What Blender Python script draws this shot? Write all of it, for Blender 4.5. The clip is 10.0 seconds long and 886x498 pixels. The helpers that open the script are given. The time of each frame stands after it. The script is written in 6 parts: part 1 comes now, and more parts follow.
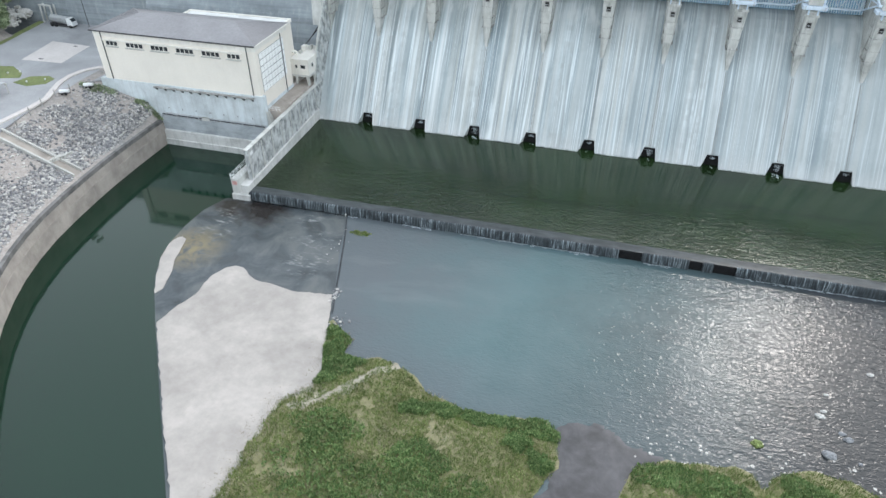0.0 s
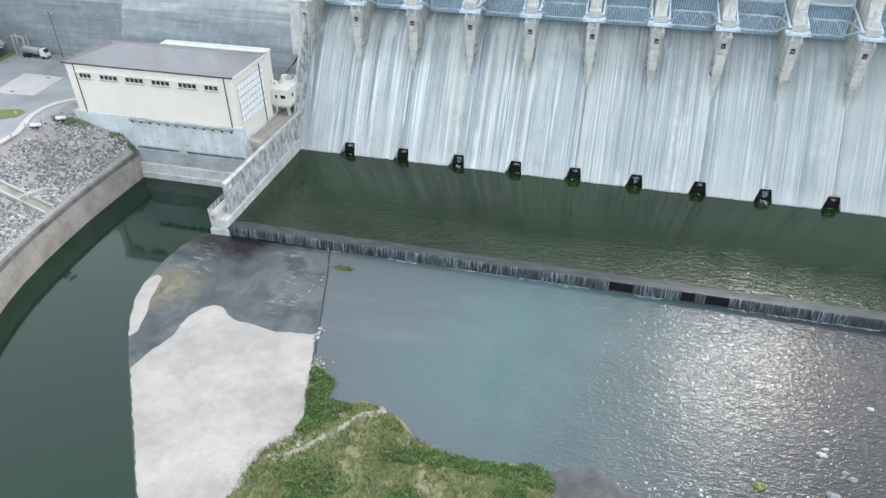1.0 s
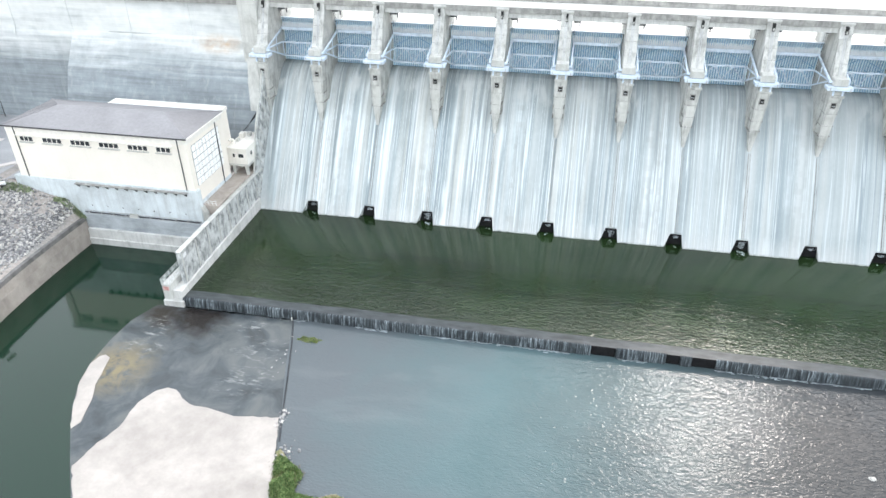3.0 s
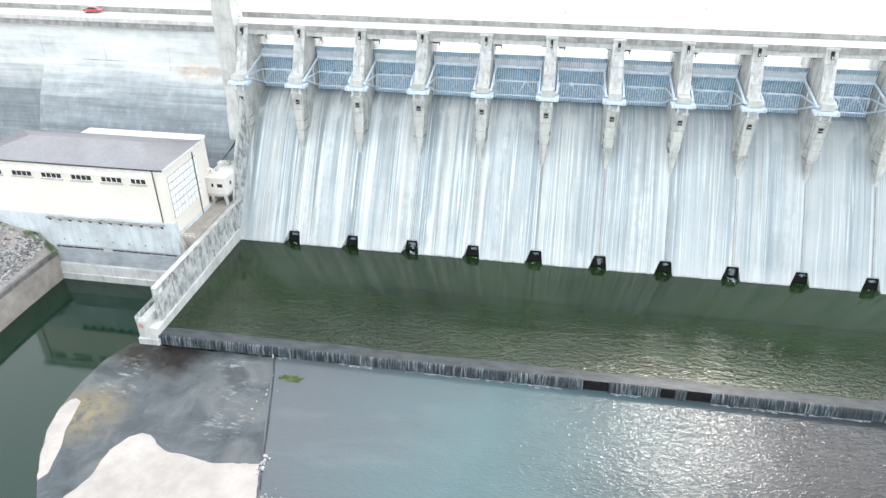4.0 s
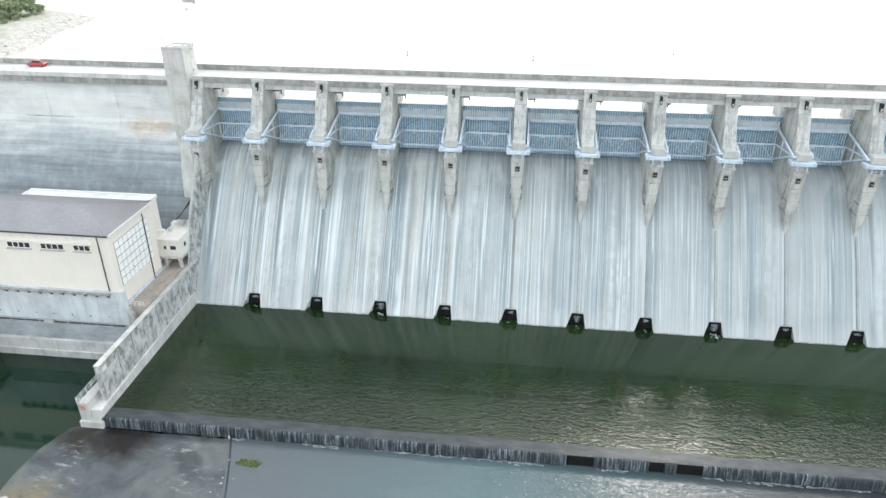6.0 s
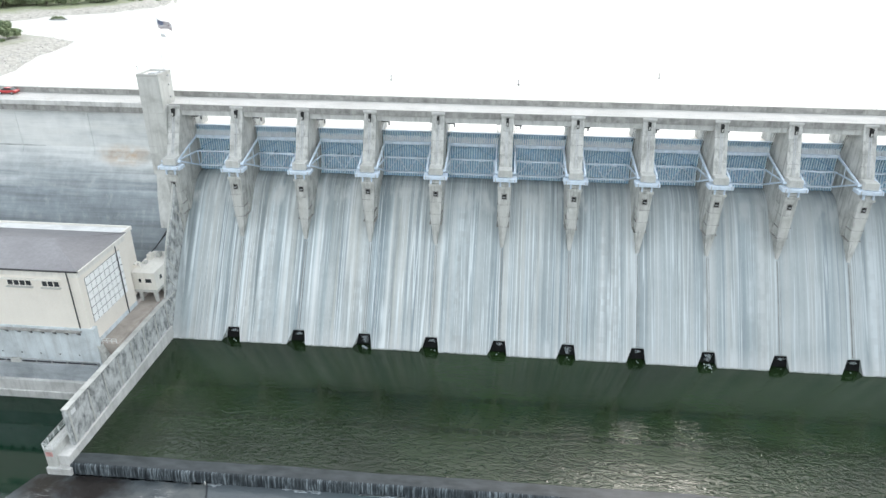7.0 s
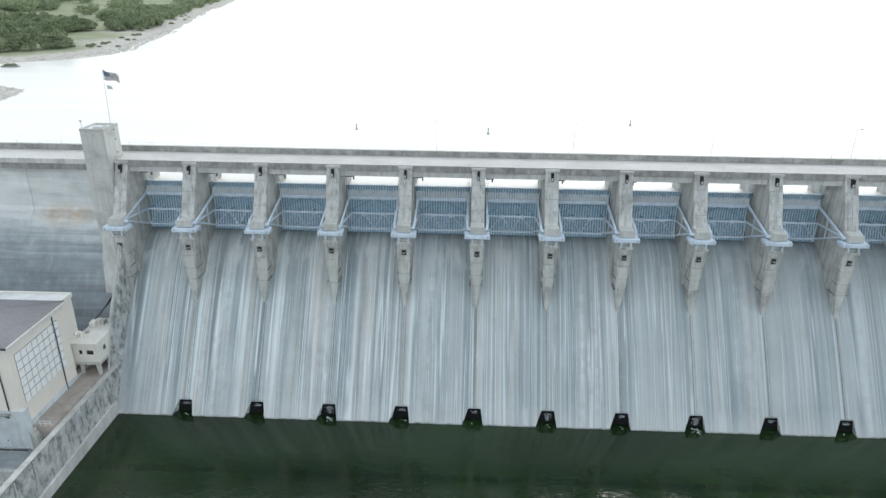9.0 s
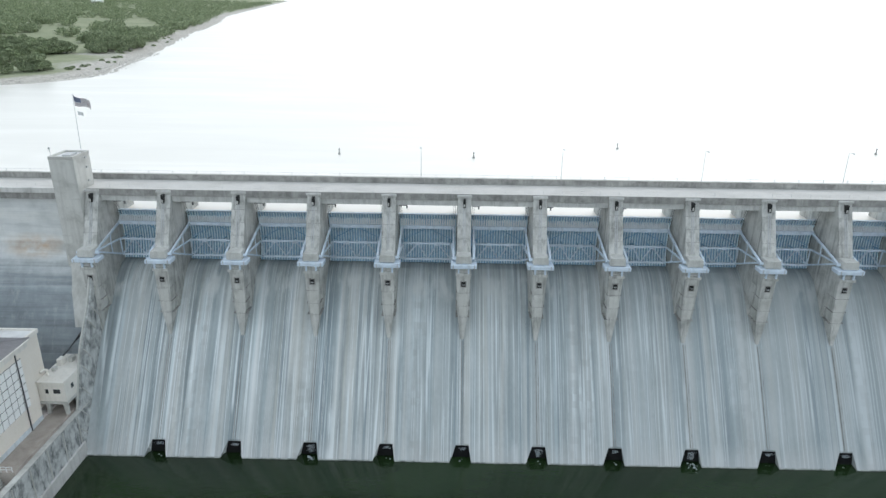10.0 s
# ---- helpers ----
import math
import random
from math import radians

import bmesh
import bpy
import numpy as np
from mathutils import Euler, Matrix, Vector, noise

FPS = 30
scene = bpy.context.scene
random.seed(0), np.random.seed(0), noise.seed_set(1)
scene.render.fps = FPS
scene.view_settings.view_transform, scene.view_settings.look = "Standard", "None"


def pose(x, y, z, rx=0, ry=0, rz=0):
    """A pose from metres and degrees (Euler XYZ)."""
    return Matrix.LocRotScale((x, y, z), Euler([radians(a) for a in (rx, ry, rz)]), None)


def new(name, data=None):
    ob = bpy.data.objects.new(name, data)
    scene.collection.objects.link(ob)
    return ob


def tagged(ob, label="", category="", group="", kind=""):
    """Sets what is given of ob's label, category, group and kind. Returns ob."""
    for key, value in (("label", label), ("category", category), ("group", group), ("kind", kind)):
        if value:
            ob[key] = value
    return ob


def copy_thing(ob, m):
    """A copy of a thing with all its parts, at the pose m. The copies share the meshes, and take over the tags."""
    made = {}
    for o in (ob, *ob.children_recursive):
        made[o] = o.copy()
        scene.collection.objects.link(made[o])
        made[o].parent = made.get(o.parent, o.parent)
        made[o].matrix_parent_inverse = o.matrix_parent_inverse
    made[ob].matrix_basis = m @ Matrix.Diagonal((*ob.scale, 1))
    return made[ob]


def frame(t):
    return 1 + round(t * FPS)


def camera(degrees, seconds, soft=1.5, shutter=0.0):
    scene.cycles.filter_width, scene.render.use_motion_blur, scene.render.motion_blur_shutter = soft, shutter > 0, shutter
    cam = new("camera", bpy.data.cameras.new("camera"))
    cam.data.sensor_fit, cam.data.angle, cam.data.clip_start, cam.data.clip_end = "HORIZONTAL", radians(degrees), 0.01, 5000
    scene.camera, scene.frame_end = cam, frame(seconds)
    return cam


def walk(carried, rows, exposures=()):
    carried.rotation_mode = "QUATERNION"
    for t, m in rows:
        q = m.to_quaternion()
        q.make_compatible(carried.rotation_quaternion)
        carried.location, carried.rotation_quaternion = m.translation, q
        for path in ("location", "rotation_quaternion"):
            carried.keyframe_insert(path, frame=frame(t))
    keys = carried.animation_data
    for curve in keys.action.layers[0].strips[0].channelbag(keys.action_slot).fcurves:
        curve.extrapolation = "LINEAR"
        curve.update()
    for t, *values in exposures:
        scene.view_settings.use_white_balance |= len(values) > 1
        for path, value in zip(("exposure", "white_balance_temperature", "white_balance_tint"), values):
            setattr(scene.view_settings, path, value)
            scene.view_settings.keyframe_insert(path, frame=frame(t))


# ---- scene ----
cam = camera(66.62, 10.0)
PATH = [
    (0.0, 76.381, -153.112, 81.044, 53.338, 0.013, 15.463),
    (0.5, 75.550, -150.769, 81.185, 54.137, 0.006, 14.618),
    (1.0, 74.884, -148.557, 81.135, 55.020, 0.008, 13.846),
    (1.5, 73.919, -146.415, 81.148, 55.835, -0.068, 12.940),
    (2.0, 73.017, -144.299, 81.242, 56.613, -0.179, 12.054),
    (2.5, 72.420, -142.131, 81.388, 57.424, -0.170, 11.254),
    (4.0, 70.583, -135.371, 81.832, 59.787, -0.278, 8.936),
    (4.5, 70.212, -133.002, 82.005, 60.545, -0.260, 8.227),
    (5.0, 70.140, -130.580, 82.301, 61.266, -0.255, 7.619),
    (5.5, 69.746, -128.271, 82.404, 62.067, -0.339, 6.865),
    (7.0, 69.155, -121.060, 82.854, 64.461, -0.426, 4.921),
    (7.5, 68.982, -118.601, 82.933, 65.286, -0.470, 4.265),
    (8.0, 69.008, -116.185, 82.958, 66.148, -0.506, 3.644),
    (8.5, 68.887, -113.646, 83.114, 66.950, -0.539, 2.962),
    (9.0, 68.621, -111.313, 83.206, 67.795, -0.583, 2.251),
    (9.5, 68.546, -108.807, 83.272, 68.628, -0.605, 1.620),
    (10.0, 68.562, -106.293, 83.342, 69.468, -0.632, 0.982),
]
walk(cam, [(t, pose(*p)) for t, *p in PATH], [(0.0, 0.06, 6420, 11), (1.5, 0.32, 6500, 12), (2.5, 0.56, 6650, 13), (4.2, 0.62, 6750, 13), (4.7, 0.58, 6800, 13), (5.5, 0.37, 6750, 12), (7.5, -0.07, 6600, 11), (9.0, -0.42, 6450, 10), (10.0, -0.57, 6400, 10)])

# ---- light ----
SUN_ELEV, SUN_AZ = 39.5, 17.0
world = bpy.data.worlds.new("overcast_sky")
scene.world = world
world.use_nodes = True
wn = world.node_tree.nodes
wl = world.node_tree.links
sky = wn.new("ShaderNodeTexSky")
sky.sky_type = "NISHITA"
sky.sun_disc = False
sky.sun_elevation = radians(SUN_ELEV)
sky.sun_rotation = radians(SUN_AZ)
sky.dust_density = 1.6
sky.ozone_density = 0.6
sky.air_density = 1.2
pale = wn.new("ShaderNodeHueSaturation")
pale.inputs["Saturation"].default_value = 0.35
wl.new(sky.outputs[0], pale.inputs["Color"])
# the even cloud cover over the whole sky, added to the brighter sky round the sun
glow = wn.new("ShaderNodeVectorMath")
glow.operation = "SCALE"
glow.inputs["Scale"].default_value = 0.2
wl.new(pale.outputs[0], glow.inputs[0])
cover = wn.new("ShaderNodeVectorMath")
cover.inputs[1].default_value = (0.64, 0.74, 0.785)
wl.new(glow.outputs[0], cover.inputs[0])
wl.new(cover.outputs[0], wn["Background"].inputs[0])
wn["Background"].inputs[1].default_value = 1.0

sun = new("sun", bpy.data.lights.new("sun", "SUN"))
sun.data.energy = 0.36
sun.data.angle = radians(9)
sun.data.color = (1.0, 0.96, 0.9)
to_sun = Vector((math.sin(radians(SUN_AZ)) * math.cos(radians(SUN_ELEV)),
                 math.cos(radians(SUN_AZ)) * math.cos(radians(SUN_ELEV)), math.sin(radians(SUN_ELEV))))
sun.rotation_euler = to_sun.to_track_quat("Z", "Y").to_euler()
sun.location = (60, 200, 200)


# ---- materials ----
def node(tree, kind, **inputs):
    n = tree.nodes.new(kind)
    for key, value in inputs.items():
        n.inputs[key.replace("_", " ")].default_value = value
    return n


def ramp(tree, fac, stops):
    r = tree.nodes.new("ShaderNodeValToRGB")
    els = r.color_ramp.elements
    while len(els) < len(stops):
        els.new(0.5)
    for e, (at, col) in zip(els, stops):
        e.position = at
        e.color = (*col, 1) if len(col) == 3 else (col[0], col[0], col[0], 1)
    tree.links.new(fac, r.inputs[0])
    return r.outputs[0]


def mix(tree, fac, a, b, blend="MIX"):
    m = tree.nodes.new("ShaderNodeMix")
    m.data_type = "RGBA"
    m.blend_type = blend
    for sock, v in ((m.inputs[0], fac), (m.inputs[6], a), (m.inputs[7], b)):
        if isinstance(v, (int, float)):
            sock.default_value = v
        elif isinstance(v, tuple):
            sock.default_value = (*v, 1)
        else:
            tree.links.new(v, sock)
    return m.outputs[2]


def coords(tree, scale=(1, 1, 1), vary=True, world_space=False):
    """Metres of the object, shifted from piece to piece so that repeats differ."""
    if world_space:
        out = tree.nodes.new("ShaderNodeNewGeometry").outputs["Position"]
    else:
        out = tree.nodes.new("ShaderNodeTexCoord").outputs["Object"]
    if vary:
        info = tree.nodes.new("ShaderNodeObjectInfo")
        m = tree.nodes.new("ShaderNodeMath")
        m.operation = "MULTIPLY"
        m.inputs[1].default_value = 137.0
        tree.links.new(info.outputs["Random"], m.inputs[0])
        add = tree.nodes.new("ShaderNodeVectorMath")
        tree.links.new(out, add.inputs[0])
        tree.links.new(m.outputs[0], add.inputs[1])
        out = add.outputs[0]
    mp = tree.nodes.new("ShaderNodeMapping")
    mp.inputs["Scale"].default_value = scale
    tree.links.new(out, mp.inputs["Vector"])
    return mp.outputs[0]


def noise_tex(tree, vec, scale, detail=5.0, rough=0.55, distort=0.0):
    n = node(tree, "ShaderNodeTexNoise", Scale=scale, Detail=detail, Roughness=rough, Distortion=distort)
    tree.links.new(vec, n.inputs["Vector"])
    return n.outputs[0]


def start_mat(name, rough, metal=0.0, spec=0.5):
    m = bpy.data.materials.new(name)
    m.use_nodes = True
    b = m.node_tree.nodes["Principled BSDF"]
    b.inputs["Roughness"].default_value = rough
    b.inputs["Metallic"].default_value = metal
    b.inputs["Specular IOR Level"].default_value = spec
    return m, m.node_tree, b


def bump(tree, b, height, strength, distance):
    n = node(tree, "ShaderNodeBump", Strength=strength, Distance=distance)
    tree.links.new(height, n.inputs["Height"])
    tree.links.new(n.outputs[0], b.inputs["Normal"])


def surface(name, base, rough=0.85, metal=0.0, dark=0.6, light=1.2, scale=0.35, grain=6.0, bumps=0.3, depth=0.02,
            streak=0.0, streak_col=(0.12, 0.12, 0.115), streak_scale=(1.3, 1.3, 0.07), vary=True, spec=0.3):
    """A plain weathered surface: blotches, grain, and vertical run-off streaks."""
    m, t, b = start_mat(name, rough, metal, spec)
    vec = coords(t, vary=vary)
    big = noise_tex(t, vec, scale, 6, 0.6, 0.4)
    col = ramp(t, big, [(0.3, tuple(c * dark for c in base)), (0.5, base), (0.72, tuple(min(1, c * light) for c in base))])
    fine = noise_tex(t, vec, grain, 4, 0.7)
    col = mix(t, 0.35, col, ramp(t, fine, [(0.3, (0.45,)), (0.7, (0.75,))]), "OVERLAY")
    if streak:
        sv = coords(t, streak_scale, vary=vary)
        st = noise_tex(t, sv, 1.0, 6, 0.65)
        fac = ramp(t, st, [(0.48, (0.0,)), (0.68, (streak,))])
        col = mix(t, fac, col, streak_col)
    t.links.new(col, b.inputs["Base Color"])
    bump(t, b, fine, bumps, depth)
    return m


def spillway_concrete():
    """Pale concrete with broad damp bands and thin lime lines down the chute, darker weathering under the gates."""
    m, t, b = start_mat("spillway_concrete", 0.75, 0, 0.3)

    def along(x, y, z, detail=3, rough=0.5, distort=0.0):
        return noise_tex(t, coords(t, (x, y, z), vary=False, world_space=True), 1.0, detail, rough, distort)

    def times(p, q):
        return mix(t, 1.0, p, q, "MULTIPLY")

    def height(stops, lo, hi, ragged=0.0, tex=None):
        rng = t.nodes.new("ShaderNodeMapRange")
        rng.inputs["From Min"].default_value, rng.inputs["From Max"].default_value = lo, hi
        src = sep.outputs[2]
        if tex is not None:
            add = t.nodes.new("ShaderNodeMath")
            add.operation = "MULTIPLY_ADD"
            add.inputs[1].default_value = ragged
            t.links.new(tex, add.inputs[0])
            t.links.new(src, add.inputs[2])
            src = add.outputs[0]
        t.links.new(src, rng.inputs[0])
        return ramp(t, rng.outputs[0], stops)

    geo = t.nodes.new("ShaderNodeNewGeometry")
    sep = t.nodes.new("ShaderNodeSeparateXYZ")
    t.links.new(geo.outputs["Position"], sep.inputs[0])
    # broad bands, a metre or three wide
    wide = along(0.24, 0.006, 0.004, 2, 0.5)
    col = ramp(t, wide, [(0.3, (0.27, 0.315, 0.335)), (0.42, (0.4, 0.44, 0.45)), (0.5, (0.525, 0.545, 0.54)), (0.58, (0.585, 0.585, 0.56)), (0.66, (0.45, 0.48, 0.485)), (0.76, (0.6, 0.61, 0.595))])
    mid = along(0.62, 0.01, 0.007, 2, 0.5)
    col = mix(t, 1.0, col, ramp(t, mid, [(0.3, (0.3,)), (0.44, (0.48,)), (0.56, (0.53,)), (0.7, (0.74,))]), "OVERLAY")
    # dark wet runs, in groups
    group = ramp(t, along(0.16, 0.012, 0.01, 2, 0.5), [(0.42, (0.0,)), (0.56, (1.0,))])
    wet = along(1.1, 0.01, 0.007, 2, 0.5)
    col = mix(t, times(group, ramp(t, wet, [(0.52, (0.0,)), (0.6, (0.75,))])), col, (0.26, 0.31, 0.335))
    # crisp lime lines that come and go on the way down
    for sx, off, w, amount, reach in ((0.55, 0.0, 0.024, 0.95, 0.12), (0.85, 0.045, 0.024, 0.9, 0.21), (0.4, -0.05, 0.016, 0.95, 0.33), (0.7, 0.02, 0.012, 0.9, 0.27)):
        line = along(sx, 0.004, 0.003, 1, 0.4)
        thin = ramp(t, line, [(0.5 + off - w, (0.0,)), (0.5 + off, (amount,)), (0.5 + off + w, (0.0,))])
        here = ramp(t, along(reach, 0.05, 0.035, 2, 0.5), [(0.45, (0.0,)), (0.56, (1.0,))])
        col = mix(t, times(thin, here), col, (0.82, 0.85, 0.855))
        edge = ramp(t, line, [(0.5 + off + w, (0.0,)), (0.5 + off + 1.6 * w, (0.4,)), (0.5 + off + 3 * w, (0.0,))])
        col = mix(t, times(edge, here), col, (0.25, 0.29, 0.31))
    # square patches of older concrete in a few columns
    snap = t.nodes.new("ShaderNodeVectorMath")
    snap.operation = "SNAP"
    snap.inputs[1].default_value = (0.9, 60.0, 1.1)
    t.links.new(geo.outputs["Position"], snap.inputs[0])
    cell = t.nodes.new("ShaderNodeTexWhiteNoise")
    t.links.new(snap.outputs[0], cell.inputs["Vector"])
    column = ramp(t, along(0.09, 0.0, 0.0, 1, 0.4), [(0.56, (0.0,)), (0.6, (1.0,))])
    col = mix(t, times(column, ramp(t, cell.outputs["Value"], [(0.62, (0.0,)), (0.66, (0.14,)), (1.0, (0.3,))])), col, (0.37, 0.37, 0.36))
    # blotches and fine grain
    blot = along(0.16, 0.12, 0.12, 4, 0.6)
    col = mix(t, 0.45, col, ramp(t, blot, [(0.3, (0.38,)), (0.7, (0.62,))]), "OVERLAY")
    grain_ = along(2.6, 1.2, 1.2, 4, 0.65)
    col = mix(t, 0.2, col, ramp(t, grain_, [(0.35, (0.38,)), (0.65, (0.62,))]), "OVERLAY")
    # weathered olive-grey crest that breaks up into tongues
    tongue = along(0.5, 0.03, 0.03, 4, 0.6)
    col = mix(t, height([(0.0, (0.0,)), (1.0, (0.35,))], 15.0, 25.0, -14.0, tongue), col, (0.36, 0.375, 0.36))
    col = mix(t, height([(0.0, (0.0,)), (1.0, (0.55,))], 22.0, 26.5, -12.0, along(1.2, 0.05, 0.05, 3, 0.6)), col, (0.2, 0.21, 0.2))
    # pale lime blooms just below the gates
    bloom = times(ramp(t, along(0.42, 0.1, 0.16, 3, 0.55), [(0.5, (0.0,)), (0.62, (0.75,))]), height([(0.0, (0.0,)), (0.35, (1.0,)), (0.7, (1.0,)), (1.0, (0.0,))], 25.0, 30.2))
    col = mix(t, bloom, col, (0.64, 0.645, 0.625))
    # mixes towards a darker blue-grey in the bays further along
    far_bays = t.nodes.new("ShaderNodeMapRange")
    far_bays.inputs["From Min"].default_value, far_bays.inputs["From Max"].default_value = 45.0, 165.0
    far_bays.inputs["To Max"].default_value = 0.6
    t.links.new(sep.outputs[0], far_bays.inputs[0])
    col = mix(t, far_bays.outputs[0], col, (0.33, 0.365, 0.38))
    # pinkish worn lip
    col = mix(t, height([(0.0, (0.5,)), (1.0, (0.0,))], 0.3, 6.5, 5.0, along(0.7, 0.1, 0.1, 3, 0.6)), col, (0.66, 0.63, 0.61))
    col = mix(t, 1.0, col, (0.965, 0.99, 1.0), "MULTIPLY")
    t.links.new(col, b.inputs["Base Color"])
    bump(t, b, mid, 0.25, 0.04)
    return m


def lift_concrete():
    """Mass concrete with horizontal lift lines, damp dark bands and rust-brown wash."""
    m, t, b = start_mat("lift_concrete", 0.88, 0, 0.25)
    vec = coords(t, (0.05, 0.05, 0.16), vary=False, world_space=True)
    big = noise_tex(t, vec, 1.0, 6, 0.62, 0.3)
    col = ramp(t, big, [(0.28, (0.54, 0.56, 0.56)), (0.44, (0.66, 0.68, 0.675)), (0.6, (0.77, 0.78, 0.765)), (0.78, (0.83, 0.83, 0.81))])
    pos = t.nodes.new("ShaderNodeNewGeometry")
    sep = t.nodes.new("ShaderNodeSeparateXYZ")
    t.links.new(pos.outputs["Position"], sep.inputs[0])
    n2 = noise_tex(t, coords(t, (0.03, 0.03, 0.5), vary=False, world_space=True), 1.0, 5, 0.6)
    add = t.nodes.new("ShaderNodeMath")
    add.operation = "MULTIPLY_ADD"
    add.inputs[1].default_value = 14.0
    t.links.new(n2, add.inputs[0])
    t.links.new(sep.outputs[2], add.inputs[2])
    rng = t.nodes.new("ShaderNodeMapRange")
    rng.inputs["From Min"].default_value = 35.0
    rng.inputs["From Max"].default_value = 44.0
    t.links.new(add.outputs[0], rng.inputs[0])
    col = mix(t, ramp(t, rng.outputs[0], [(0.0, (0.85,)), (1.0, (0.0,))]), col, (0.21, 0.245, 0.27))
    # rust-brown wash near the tower
    spot = t.nodes.new("ShaderNodeVectorMath")
    spot.operation = "DISTANCE"
    spot.inputs[1].default_value = (-15.0 * 0.13, 0, 35.6 * 0.36)
    t.links.new(coords(t, (0.13, 0.0, 0.36), vary=False, world_space=True), spot.inputs[0])
    wash = noise_tex(t, coords(t, (0.4, 0.4, 0.6), vary=False, world_space=True), 1.0, 5, 0.6)
    fade = ramp(t, spot.outputs["Value"], [(0.2, (0.75,)), (1.0, (0.0,))])
    col = mix(t, mix(t, 1.0, fade, ramp(t, wash, [(0.35, (0.2,)), (0.6, (1.0,))]), "MULTIPLY"), col, (0.5, 0.34, 0.2))
    # lifts of concrete, each a little lighter or darker than the next
    lift_ = t.nodes.new("ShaderNodeVectorMath")
    lift_.operation = "SNAP"
    lift_.inputs[1].default_value = (17.0, 400.0, 1.52)
    shift = t.nodes.new("ShaderNodeVectorMath")
    shift.inputs[1].default_value = (39.8, 200.0, 0.0)
    t.links.new(pos.outputs["Position"], shift.inputs[0])
    t.links.new(shift.outputs[0], lift_.inputs[0])
    tone = t.nodes.new("ShaderNodeTexWhiteNoise")
    t.links.new(lift_.outputs[0], tone.inputs["Vector"])
    col = mix(t, 0.5, col, ramp(t, tone.outputs["Value"], [(0.0, (0.4,)), (1.0, (0.6,))]), "OVERLAY")
    bands = noise_tex(t, coords(t, (0.05, 0.05, 1.1), vary=False, world_space=True), 1.0, 5, 0.65)
    col = mix(t, 0.6, col, ramp(t, bands, [(0.32, (0.34,)), (0.5, (0.5,)), (0.68, (0.62,))]), "OVERLAY")
    patch_ = noise_tex(t, coords(t, (0.35, 0.35, 0.22), vary=False, world_space=True), 1.0, 6, 0.7)
    col = mix(t, 0.6, col, ramp(t, patch_, [(0.3, (0.36,)), (0.5, (0.5,)), (0.7, (0.64,))]), "OVERLAY")
    st = noise_tex(t, coords(t, (0.6, 0.6, 0.04), vary=False, world_space=True), 1.0, 6, 0.7)
    col = mix(t, ramp(t, st, [(0.55, (0.0,)), (0.75, (0.4,))]), col, (0.62, 0.62, 0.6))
    t.links.new(col, b.inputs["Base Color"])
    bump(t, b, big, 0.3, 0.05)
    return m


